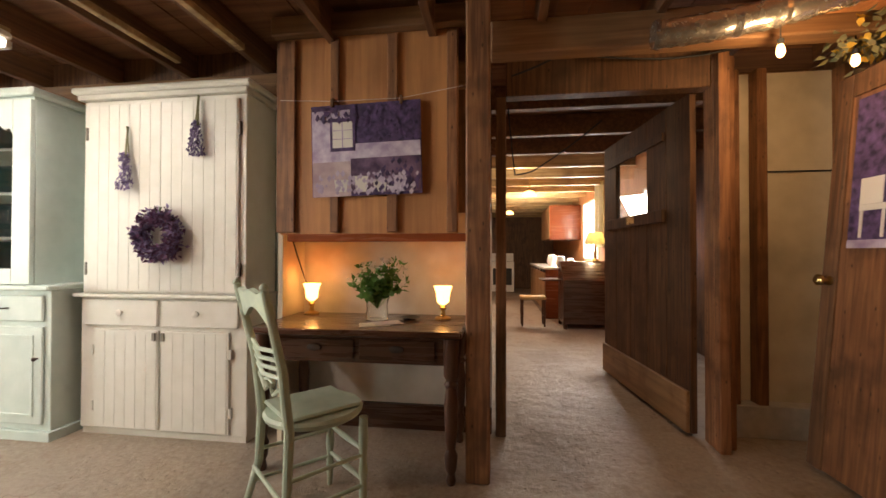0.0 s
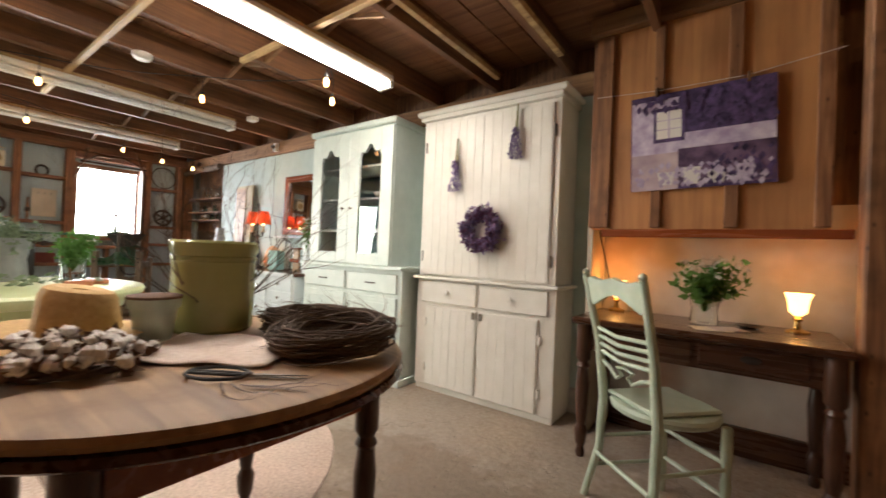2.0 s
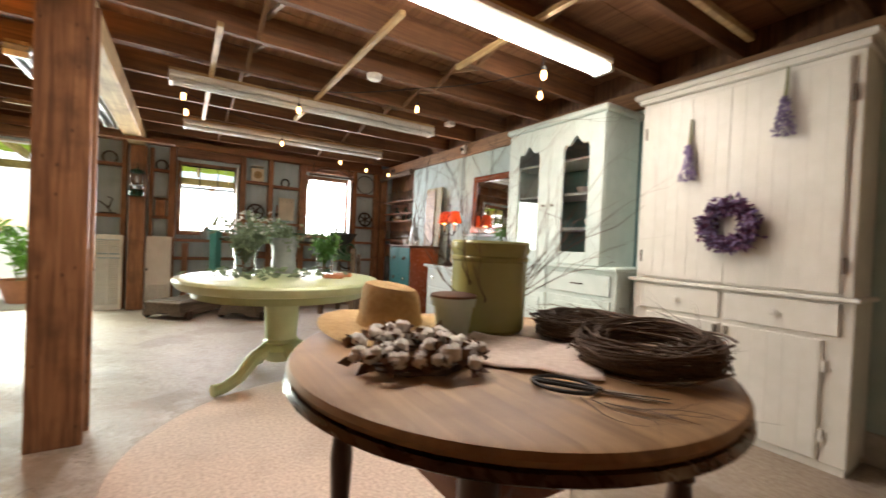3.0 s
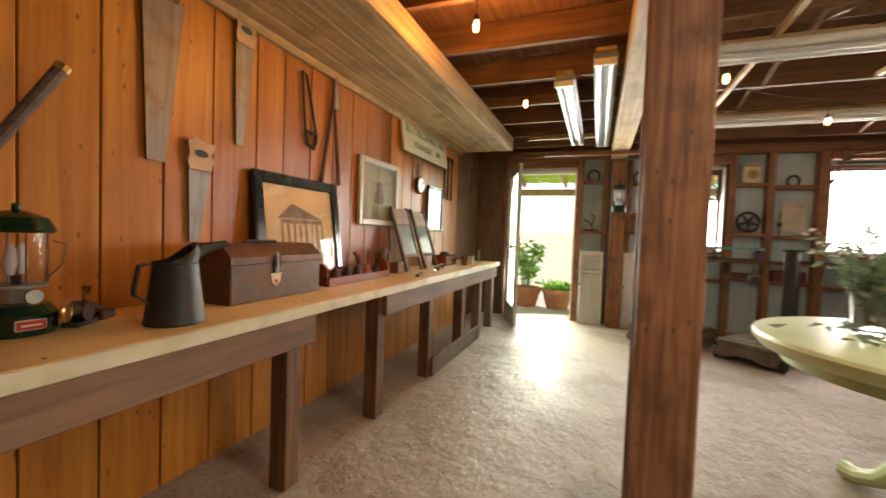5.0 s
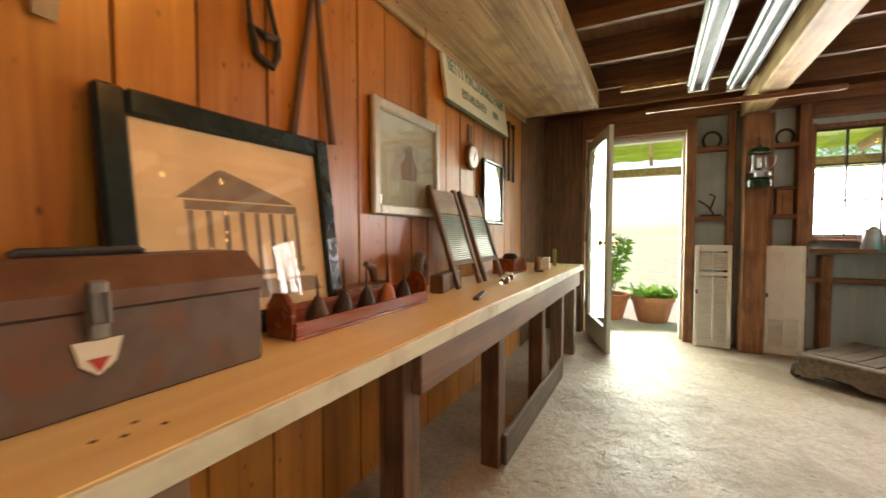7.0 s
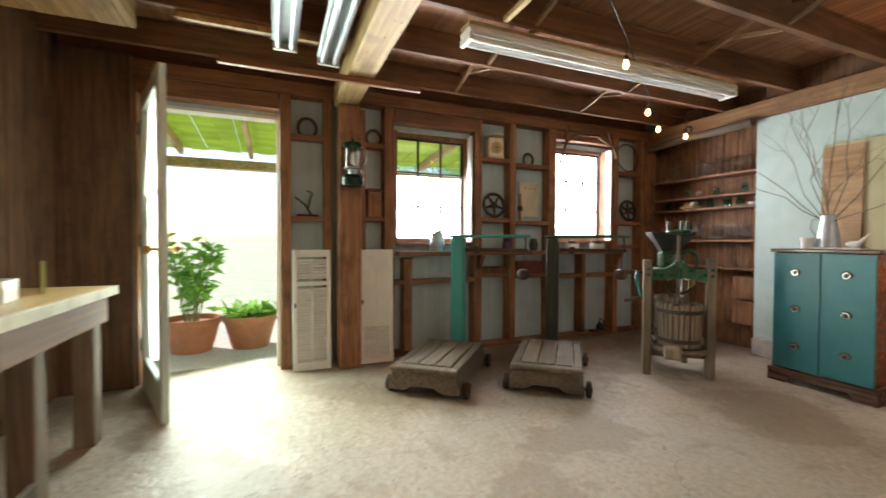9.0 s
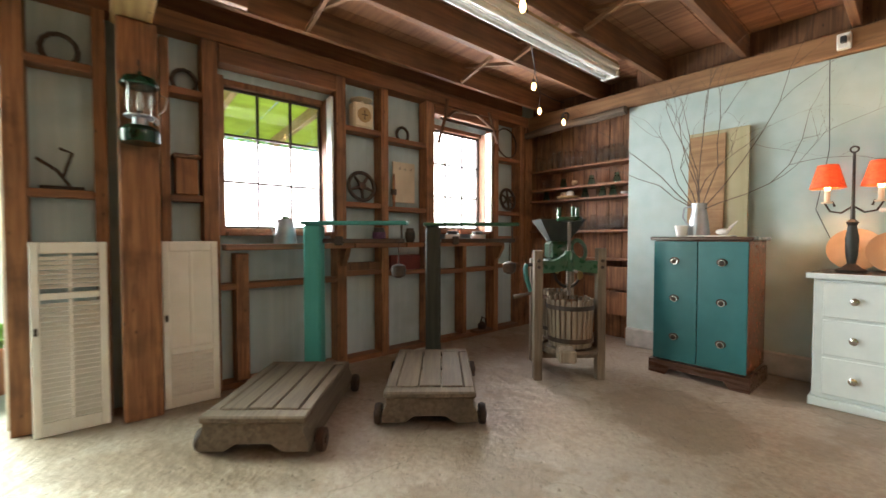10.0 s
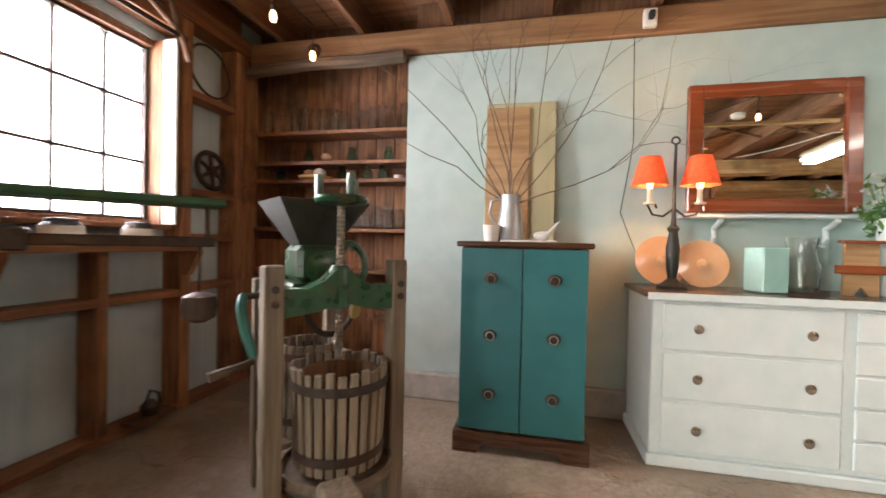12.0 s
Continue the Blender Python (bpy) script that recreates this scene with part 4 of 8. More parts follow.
for x0, x1 in ((-0.42, 0.0), (0.03, 0.42)):
    dr = face(desk, "drawer", x0, x1, 0.6, 0.7, -0.2205, DARKWOOD, 0.003, 0.01)
    part("pull", lathe(N(), [(0.03, 0), (0.028, 0.008), (0.01, 0.012)], 14, m=Matrix.Translation(((x0 + x1) / 2, -0.231, 0.655)) @ FY @ Matrix.Diagonal((1.3, 0.6, 1, 1))), IRON, dr)

# round tan table
rt = thing("round_table", at(-1.785, 0.285, 0.012), "round worn tan oak table with dark turned legs", "table")
part("top", lathe(N(), [(0.55, 0.725), (0.57, 0.732), (0.577, 0.745), (0.57, 0.757), (0.555, 0.762)], 64), TABLEOAK, rt)
part("edge", lathe(N(), [(0.53, 0.7), (0.57, 0.703), (0.582, 0.712), (0.572, 0.7245), (0.53, 0.7245)], 64), DARKWOOD, rt, "dark moulded edge")
for k in range(4):
    a = radians(45 + 90 * k)
    b = radians(135 + 90 * k)
    p, q = Vector((math.cos(a) * 0.48, math.sin(a) * 0.48, 0)), Vector((math.cos(b) * 0.48, math.sin(b) * 0.48, 0))
    part("leg", lathe(N(), turned(0.711, 0.035), 18, (p.x, p.y, -0.012)), DARKWOODZ, rt)
    mid, d = (p + q) / 2, (q - p)
    part("apron", box(N(), (-d.length / 2 + 0.037, -0.012, 0.58), (d.length / 2 - 0.037, 0.012, 0.6985), m=Matrix.Translation(mid) @ pose(0, 0, 0, 0, 0, math.degrees(math.atan2(d.y, d.x)))), MAHOG, rt)

# celery green pedestal table
gt = thing("pedestal_table", at(-4.05, 0.14, 0), "pale celery green round pedestal table", "table")
part("top", lathe(N(), [(0.62, 0.69), (0.66, 0.7), (0.685, 0.73), (0.69, 0.75), (0.68, 0.765), (0.66, 0.77)], 64), CELERY, gt)
part("apron", lathe(N(), [(0.58, 0.64), (0.58, 0.689)], 48), CELERY, gt)
part("pedestal", lathe(N(), [(0.1, 0.16), (0.13, 0.2), (0.14, 0.24), (0.11, 0.28), (0.125, 0.3), (0.11, 0.32), (0.125, 0.56), (0.14, 0.59), (0.13, 0.639)], 12), CELERY, gt)
for k in range(4):
    a = radians(20 + 90 * k)
    c, s = math.cos(a), math.sin(a)
    part("foot", tube(N(), [(c * 0.08, s * 0.08, 0.26), (c * 0.2, s * 0.2, 0.2), (c * 0.3, s * 0.3, 0.09), (c * 0.4, s * 0.4, 0.045), (c * 0.47, s * 0.47, 0.042)], [0.055, 0.05, 0.042, 0.038, 0.042], 10), CELERY, gt)

solo("rug", lathe(N(), [(1.08, 0.002), (1.085, 0.006), (1.08, 0.012), (1.06, 0.014)], 64), RUG, "large round beige speckled rug on the concrete", "rug", at(-2.93, 0.33, 0))

# long workbench
wb = thing("workbench", at(0, 0, 0), "long workbench with yellow varnished top and rough legs", "workbench")
part("top", box(N(), (-7.0, SY + 0.006, 0.77), (-0.5, -2.405, 0.81), 0.003), BENCHTOP, wb)
part("top_edge", box(N(), (-7.0, -2.4045, 0.762), (-0.5, -2.392, 0.8095), 0.002), mat("pale worn bench edging", (0.62, 0.56, 0.36), (0.74, 0.68, 0.47), 0.5, "x", 14, 0.15, dirt=0.7, c3=(0.36, 0.27, 0.14), broad=6), wb, "pale worn edge strip")
for dx, dy in ((-3.33, -2.52), (-3.36, -2.5), (-3.39, -2.535), (-3.41, -2.49), (-2.45, -2.45), (-3.0, -2.47)):
    part("nail_hole", lathe(N(), [(0.006, 0.8102), (0.005, 0.8108)], 8, (dx, dy, 0)), BARN, wb)
for x0, x1 in ((-6.9, -4.06), (-3.4, -2.2), (-2.19, -0.6)):
    part("rail", box(N(), (x0, -2.44, 0.63), (x1, -2.408, 0.7695), 0.004), BENCHRAIL, wb)
for xx in (-6.85, -6.3, -5.68, -4.86, -4.06, -3.3, -2.3, -1.2):
    part("leg", box(N(), (xx - 0.045, -2.53, 0), (xx + 0.045, -2.4405, 0.7695), 0.004), GREYWOODZ if xx < -6 else BARN, wb)
part("toe_board", box(N(), (-6.2, -2.439, 0), (-4.86, -2.415, 0.15), 0.004), GREYWOOD, wb)

# ---------- ceiling fixtures ----------
def tube_fixture(cx, cy, length, along, z, lit, label, shell=None):
    f = thing("tube_lamp", at(cx, cy, z, 90 if along == "y" else 0), label, "ceiling light", "tube lamps")
    h = length / 2
    part("housing", box(N(), (-h, -0.075, 0), (h, 0.075, 0.045), 0.012), shell or WHITE, f)
    part("backing_board", box(N(), (-h, -0.06, 0.046), (h, 0.06, 0.07), 0.003), PALEX, f)
    for s in (-1, 1):
        part("end_cap", box(N(), (s * h, -0.07, -0.045), (s * (h - 0.03), 0.07, -0.001), 0.004), WHITE, f)
        part("tube", tube(N(), [(-h + 0.031, s * 0.04, -0.024), (h - 0.031, s * 0.04, -0.024)], 0.019, 12), TUBEON if lit else shell or TUBEOFF, f)
    return f


tube_fixture(-2.64, 0.62, 2.44, "y", 2.275, True, "lit white fluorescent tube lamp under the joists")
tube_fixture(-4.84, 0.6, 2.44, "y", 2.29, False, "unlit fluorescent tube lamp on a pale board")
tube_fixture(-6.46, 0.7, 2.44, "y", 2.3, False, "unlit fluorescent tube lamp on a pale board")
tube_fixture(-5.9, -1.24, 2.44, "x", 2.3, False, "dull galvanised lamp channel beside the beam", GALV)
tube_fixture(-6.0, -1.52, 2.0, "x", 2.3, False, "dull galvanised lamp channel above the bench", GALV)
for x0, y0, y1 in ((-7.0, -2.1, -1.15), (-3.4, -2.2, -1.15), (-2.0, 0.2, 2.3), (-1.5, -0.4, 2.2)):
    struct("strip", box(N(), (x0, y0, 2.335), (x0 + 0.04, y1, 2.373), 0.003), PALEX, "thin pale wood strip under the joists")
for y0, x0, x1 in ((1.15, -3.4, -1.4), (0.5, -5.6, -3.0), (-0.35, -6.3, -3.8)):
    struct("strip", box(N(), (x0, y0, 2.34), (x1, y0 + 0.035, 2.373), 0.003), PALEX, "thin pale wood strip across the joists")
struct("bar", box(N(), (-7.06, -1.9, 2.14), (-7.02, -0.6, 2.18), 0.004), STUDY, "brown wooden bar hung under the beam")
BULBS = [(-3.96, -1.88, 2.24), (-5.15, -1.82, 2.2), (-4.97, -0.52, 2.2), (-5.5, -0.5, 2.2), (-4.7, 0.35, 2.2), (-6.2, 0.5, 2.2), (-3.98, 1.16, 2.2), (-6.85, 1.45, 2.2), (-7.2, 2.0, 2.2), (-7.2, 2.4, 2.17), (-2.78, 1.42, 2.17), (-3.1, 1.72, 2.2), (1.34, 2.1, 2.1), (1.77, 2.25, 2.1)]
for b in BULBS:
    bl = thing("string_bulb", at(*b), "small lit warm bulb on a light string", "light bulb", "string bulbs")
    part("bulb", lathe(N(), [(0.004, -0.035), (0.013, -0.028), (0.018, -0.01), (0.016, 0.008), (0.011, 0.024)], 14), BULBON, bl)
    part("socket", lathe(N(), [(0.013, 0.0245), (0.014, 0.05), (0.006, 0.056)], 12), BLACK, bl)
    part("cord", tube(N(), [(0, 0, 0.0565), (0.004, 0.003, 0.17)], 0.003, 5), BLACK, bl)


def cable(pts, r, material, label):
    P = [Vector(p) for p in pts]
    out = []
    for a, b in zip(P, P[1:]):
        for k in range(6):
            t = k / 6
            q = a.lerp(b, t)
            q.z -= 0.1 * (b - a).length * 0.25 * math.sin(math.pi * t)
            out.append(q)
    out.append(P[-1])
    return solo("cable", tube(N(), out, r, 6), material, label, "cable")


cable([(-4.97, -0.52, 2.375), (-4.7, 0.35, 2.375), (-3.98, 1.16, 2.375), (-3.1, 1.72, 2.375), (-2.78, 1.42, 2.375)], 0.004, BLACK, "black light string cable sagging under the joists")
cable([(-5.5, -0.5, 2.375), (-6.2, 0.5, 2.375), (-6.85, 1.45, 2.375), (-7.2, 2.0, 2.375), (-7.2, 2.4, 2.36)], 0.004, BLACK, "black light string cable sagging under the joists")
cable([(-3.3, -0.8, 2.36), (-2.8, 0.1, 2.37), (-1.9, 0.4, 2.36)], 0.005, WHITE, "white cable under the joists")
cable([(-5.27, 2.565, 2.2), (-5.26, 2.565, 1.6), (-5.32, 2.565, 1.2), (-5.2, 2.565, 0.9)], 0.0025, BLACK, "thin dark cord down the blue wall")
cable([(0.1, 2.45, 2.2), (0.4, 2.4, 2.3), (1.0, 2.45, 2.25), (1.4, 2.5, 2.32)], 0.006, BLACK, "dark cable above the doorway")
cable([(-1.29, 2.29, 2.0), (-1.26, 2.29, 1.4), (-1.2, 2.5, 0.9)], 0.005, BLACK, "dark cord beside the cupboard")
cable([(0.1, 3.3, 2.31), (0.15, 3.2, 1.75), (0.3, 3.3, 1.8), (0.8, 3.2, 2.15)], 0.006, BLACK, "loose dark wires beyond the doorway")
sd = thing("smoke_detector", at(-3.95, 0.75, 2.33), "round white smoke detector under a joist", "smoke detector")
part("body", lathe(N(), [(0.04, 0), (0.055, 0.012), (0.06, 0.03), (0.06, 0.044)], 20), WHITE, sd)
so = thing("socket_box", at(-4.6, 1.9, 2.33), "white electrical box on the joists", "electrical box")
part("box", box(N(), (-0.05, -0.04, 0), (0.05, 0.04, 0.044), 0.006), WHITE, so)
so = thing("socket_box", at(-5.2, 2.5, 2.28), "white plug socket on the timber plate", "electrical box")
part("box", box(N(), (-0.035, 0.01, -0.05), (0.035, 0.048, 0.05), 0.006), WHITE, so)
part("plug", box(N(), (-0.015, -0.03, -0.02), (0.015, 0.009, 0.02), 0.005), BLACK, so)
# foil duct and ivy beside the doorway
pts, rr = [], []
for k in range(40):
    t = k / 39
    pts.append((0.78 + 1.1 * t, 2.12 - 0.1 * t, 2.22 + 0.2 * t * t))
    rr.append(0.062 + 0.007 * (k % 2) + random.uniform(-0.004, 0.004))
solo("foil_duct", tube(N(), pts, rr, 14), FOIL, "crumpled silver foil duct under the beam", "duct")
rv = random.Random(9)
dg = thing("dried_garland", at(1.9, 2.28, 2.2), "dried garland of yellow flowers under the board", "dried flowers")
B, C = N(), N()
for _ in range(300):
    p = (rv.gauss(0, 0.1), rv.gauss(0, 0.07), rv.gauss(0.02, 0.045))
    leaf(C if rv.random() < 0.2 else B, p, (rv.uniform(-1, 1), rv.uniform(-1, 1), rv.uniform(-1, 0.4)), 0.06, 0.03, rv)
part("leaves", B, STEM, dg)
part("flowers", C, mat("yellow petals", (0.45, 0.28, 0.03), (0.55, 0.36, 0.05), 0.8, None, 20, 0.1), dg)
part("hanging_cord", tube(N(), [(0, 0, 0.0), (0, 0, 0.15)], 0.004, 5), BLACK, dg)
struct("beam_slant", slab(N(), [(1.3, 2.18), (1.62, 1.5), (2.28, 1.5), (2.28, 2.18)], 2.3, 2.345), PLY, "orange lit board over the side door")

# ---------- writing nook ----------
def chair(m):
    c = thing("chair", m, "sage green painted pressed-back wooden chair", "chair")
    part("seat", lathe(N(), [(0.19, 0.435), (0.205, 0.445), (0.21, 0.46), (0.2, 0.472)], 28), SAGE, c)
    part("cushion", box(N(), (-0.15, -0.17, 0.473), (0.15, 0.15, 0.492), 0.008), SAGE, c, "thin loose sage seat board")
    for s in (-1, 1):
        part("front_leg", lathe(N(), [(0.012, 0), (0.018, 0.1), (0.014, 0.15), (0.02, 0.2), (0.015, 0.25), (0.021, 0.33), (0.018, 0.434)], 12, (s * 0.165, 0.15, 0)), SAGE, c)
        part("back_post", tube(N(), [(s * 0.19, -0.24, 0), (s * 0.175, -0.18, 0.22), (s * 0.17, -0.17, 0.45), (s * 0.175, -0.2, 0.7), (s * 0.19, -0.27, 1.0)], [0.015, 0.018, 0.02, 0.018, 0.015], 10), SAGE, c)
        part("finial", lathe(N(), [(0.012, 0), (0.017, 0.01), (0.012, 0.022), (0.004, 0.028)], 10, (s * 0.19, -0.272, 1.0)), SAGE, c)
        for z in (0.14, 0.27):
            part("side_stretcher", tube(N(), [(s * 0.178, -0.19, z), (s * 0.165, 0.15, z)], 0.009, 8), SAGE, c)
    for z in (0.16, 0.29):
        part("front_stretcher", tube(N(), [(-0.16, 0.15, z), (0.0, 0.15, z), (0.16, 0.15, z)], [0.008, 0.013, 0.008], 8), SAGE, c)
    part("back_stretcher", tube(N(), [(-0.175, -0.2, 0.2), (0.175, -0.2, 0.2)], 0.009, 8), SAGE, c)
    ym = pose(0, -0.2, 0.5, 8)
    crest = [(-0.19, 0.37)] + [(-0.19 + 0.38 * t, 0.355 + 0.03 * math.sin(math.pi * t) - 0.02 * math.cos(2 * math.pi * t)) for t in [k / 10 for k in range(1, 10)]] + [(0.19, 0.37), (0.19, 0.46), (0.15, 0.475), (0.09, 0.462), (0, 0.478), (-0.09, 0.462), (-0.15, 0.475), (-0.19, 0.46)]
    part("crest_rail", slab(N(), crest, -0.012, 0.01, pose(0, -0.165, 0.53, 90 + 12)), SAGE, c)
    for k in range(4):
        z = 0.66 + k * 0.035
        part("slat", tube(N(), [(-0.172, -0.19 - (z - 0.66) * 0.2, z), (0, -0.215 - (z - 0.66) * 0.2, z - 0.01), (0.172, -0.19 - (z - 0.66) * 0.2, z)], 0.009, 8), SAGE, c)
    for s in (-1, 1):
        part("scroll", tube(N(), [(s * 0.17, -0.185, 0.62), (s * 0.1, -0.19, 0.6), (s * 0.05, -0.19, 0.57), (s * 0.02, -0.19, 0.59), (s * 0.05, -0.19, 0.615), (0, -0.19, 0.625)], 0.009, 8), SAGE, c)
    return c


chair(at(-0.78, 1.7, 0, -42))


def glow_lamp(x, y, z):
    g = thing("candle_lamp", at(x, y, z), "small glowing glass shaded candle lamp on the desk", "lamp", "desk lamps")
    part("base", lathe(N(), [(0.046, 0), (0.047, 0.008), (0.016, 0.02), (0.011, 0.05), (0.022, 0.065), (0.01, 0.08)], 16), BRASS, g)
    part("shade", lathe(N(), [(0.014, 0.081), (0.036, 0.1), (0.039, 0.13), (0.042, 0.155), (0.055, 0.19), (0.051, 0.19), (0.037, 0.155), (0.032, 0.105)], 18, cap=False), FLAME, g, "frosted glowing glass shade")


for x, y in ((-1.15, 2.44), (-0.3, 2.36)):
    glow_lamp(x, y, 0.7555)
    lamp("desk_lamp_light", "POINT", 0.65, (1, 0.43, 0.11), Matrix.Translation((x, y, 0.955)), 0.03)


def bunch(B, rng, origin, n, reach, up, leafy, length, width):
    """Stems with leaves springing from origin."""
    for _ in range(n):
        a = rng.uniform(0, 6.28)
        e = Vector(origin) + Vector((math.cos(a) * reach * rng.uniform(0.1, 1), math.sin(a) * reach * rng.uniform(0.1, 1), up * rng.uniform(0.5, 1)))
        for _k in range(leafy):
            f = rng.uniform(0.35, 1)
            p = Vector(origin).lerp(e, f) + Vector((rng.gauss(0, 0.012), rng.gauss(0, 0.012), rng.gauss(0, 0.012)))
            leaf(B, p, (rng.uniform(-1, 1), rng.uniform(-1, 1), rng.uniform(-0.5, 0.9)), length * rng.uniform(0.6, 1.2), width, rng)
        tube(B, [origin, e], 0.0018, 4)


def vase(x, y, z, r, h, glass, flower, reach, up, label, petal=None, seed=1, n=26, ll=0.05, lw=0.022):
    rng = random.Random(seed)
    v = thing("flower_vase", at(x, y, z), label, "vase of plants")
    part("vase", lathe(N(), [(r * 0.85, 0), (r * 0.9, h * 0.1), (r * 0.8, h * 0.5), (r, h), (r * 0.94, h), (r * 0.74, h * 0.5), (r * 0.8, 0.008)], 24), glass, v)
    B = N()
    bunch(B, rng, (0, 0, h * 0.4), n, reach, up, 12, ll, lw)
    tagged(part("foliage", B, flower, v), kind="stuff")
    if petal:
        B = N()
        for _ in range(46):
            a, q = rng.uniform(0, 6.28), rng.uniform(0.2, 1) * reach
            p = Vector((math.cos(a) * q, math.sin(a) * q, h * 0.4 + up * rng.uniform(0.6, 1.02)))
            for _k in range(5):
                leaf(B, p, (rng.uniform(-1, 1), rng.uniform(-1, 1), rng.uniform(-0.3, 1)), 0.022, 0.014, rng)
        tagged(part("blossom", B, petal, v), kind="stuff")
    return v


vase(-0.68, 2.3, 0.7555, 0.075, 0.15, JARGLASS, LEAF, 0.2, 0.28, "glass jar of green foliage and small buds on the desk", WHITEPETAL, 3, 34, 0.05, 0.03)
pl = thing("papers", at(-0.62, 2.12, 0.7555, 20), "few cream papers lying on the desk", "papers")
part("sheet", box(N(), (-0.1, -0.06, 0), (0.06, 0.06, 0.002)), PAPER, pl)
part("sheet", box(N(), (-0.02, -0.05, 0.0025), (0.13, 0.07, 0.0045), m=pose(0, 0, 0, 0, 0, 12)), LINEN, pl)
part("dish", lathe(N(), [(0.02, 0), (0.06, 0.012), (0.058, 0.014), (0.018, 0.003)], 18, (0.19, 0.14, 0)), CANBLACK, pl)

LAV1 = mat("violet print", (0.02, 0.012, 0.045), (0.16, 0.1, 0.26), 0.8, None, 22, 0.02, dirt=0.7, c3=(0.045, 0.025, 0.075), vary=0)
LAV2 = mat("lilac print", (0.4, 0.31, 0.5), (0.72, 0.66, 0.76), 0.8, None, 18, 0.02, dirt=0.7, c3=(0.2, 0.12, 0.22), vary=0)
po = thing("poster", at(-0.725, 2.236, 1.47), "violet lavender drying shed photo print hung from clips", "poster")
part("print", box(N(), (-0.325, 0, 0), (0.325, 0.004, 0.53), m=pose(0, 0, 0, 0, -1.5)), LAV1, po)


def patch(parent, x0, x1, z0, z1, material, y=-0.002, name="printed_patch"):
    part(name, box(N(), (x0, y, z0), (x1, y + 0.0015, z1), m=pose(0, 0, 0, 0, -1.5)), material, parent)


patch(po, -0.32, -0.09, 0.01, 0.5, LAV2)
patch(po, -0.09, 0.32, 0.015, 0.26, mat("mauve print", (0.06, 0.03, 0.08), (0.24, 0.15, 0.25), 0.8, None, 14, 0.02, dirt=0.6, vary=0))
patch(po, -0.09, 0.32, 0.215, 0.3, LAV2, -0.003)
patch(po, -0.32, -0.09, 0.0, 0.2, mat("faded pink print", (0.45, 0.33, 0.38), (0.66, 0.54, 0.55), 0.8, None, 12, 0.02, dirt=0.7, c3=(0.22, 0.13, 0.2), vary=0), -0.003)
patch(po, -0.21, -0.06, 0.26, 0.45, LAV1, -0.004)
patch(po, -0.195, -0.075, 0.28, 0.43, CHINA, -0.0055)
for xx in (-0.135,):
    patch(po, xx - 0.003, xx + 0.003, 0.28, 0.43, LAV2, -0.007)
for zz in (0.33, 0.38):
    patch(po, -0.195, -0.075, zz - 0.002, zz + 0.002, LAV2, -0.0072)
for k, xx in enumerate((-0.15, -0.03, 0.08, 0.2)):
    part("printed_bucket", slab(N(), [(xx - 0.03, 0.02), (xx + 0.03, 0.02), (xx + 0.042, 0.09 + 0.02 * (k % 2)), (xx - 0.042, 0.09 + 0.02 * (k % 2))], 0.004, 0.0065, FY @ pose(0, 0, 0, 0, 0, 0)), CHINA if k < 3 else LAV2, po)
rp = random.Random(17)
for lo, hi, z0, z1, n, mt in ((-0.02, 0.31, 0.31, 0.51, 130, LAV1), (-0.3, 0.31, 0.015, 0.13, 90, LAV2), (0.05, 0.31, 0.02, 0.2, 60, LAV1), (-0.31, -0.05, 0.42, 0.51, 40, LAV1)):
    B = N()
    for _ in range(n):
        x, z, s = rp.uniform(lo, hi), rp.uniform(z0, z1), rp.uniform(0.006, 0.016)
        y = -0.0078 - 0.00001 * _
        B.faces.new([B.verts.new((x + dx * s, y, z + dz * s * 1.5)) for dx, dz in ((-1, 0), (0, -1), (1, 0), (0.2, 1))])
    tagged(part("printed_foliage", B, mt, po), kind="stuff")
for xx in (-0.21, 0.2):
    part("clip", box(N(), (xx - 0.008, -0.008, 0.515), (xx + 0.008, 0.01, 0.565), 0.002), BARN, po)
part("string", tube(N(), [(-0.53, 0.0, 0.57), (-0.2, 0.002, 0.55), (0.2, 0.002, 0.55), (0.55, 0.0, 0.6)], 0.002, 5), LINEN, po)

ps = thing("poster", pose(1.69, 2.44, 0.02, 0, 5, 0) @ at(0, 0, 0, -88) @ at(0.14, 0, 1.15), "purple garden print with a white wicker chair pinned to the door", "poster")
part("print", box(N(), (0, -0.036, 0), (0.5, -0.0325, 0.75)), LAV1, ps)
part("printed_border", box(N(), (0.0, -0.038, 0), (0.5, -0.0365, 0.04)), LAV2, ps)
part("printed_chair", box(box(box(box(N(), (0.06, -0.04, 0.05), (0.075, -0.0365, 0.18)), (0.17, -0.04, 0.05), (0.185, -0.0365, 0.18)), (0.055, -0.04, 0.181), (0.19, -0.0365, 0.21)), (0.055, -0.04, 0.211), (0.17, -0.0365, 0.34)), CHINA, ps)
ph = thing("wall_switch", at(1.42, 2.74, 1.12), "old cream switch box with hanging wire", "switch box")
part("box", box(N(), (-0.02, -0.03, 0), (0.05, 0.0, 0.16), 0.006), PAPER, ph)
part("wire", tube(N(), [(0.01, -0.012, 0), (0.015, -0.03, -0.1), (0.0, -0.03, -0.2), (0.03, -0.02, -0.28)], 0.004, 6), BLACK, ph)
part("wire", tube(N(), [(0.02, -0.012, 0.16), (0.03, -0.02, 0.5), (0.0, -0.02, 0.9)], 0.004, 6), BLACK, ph)


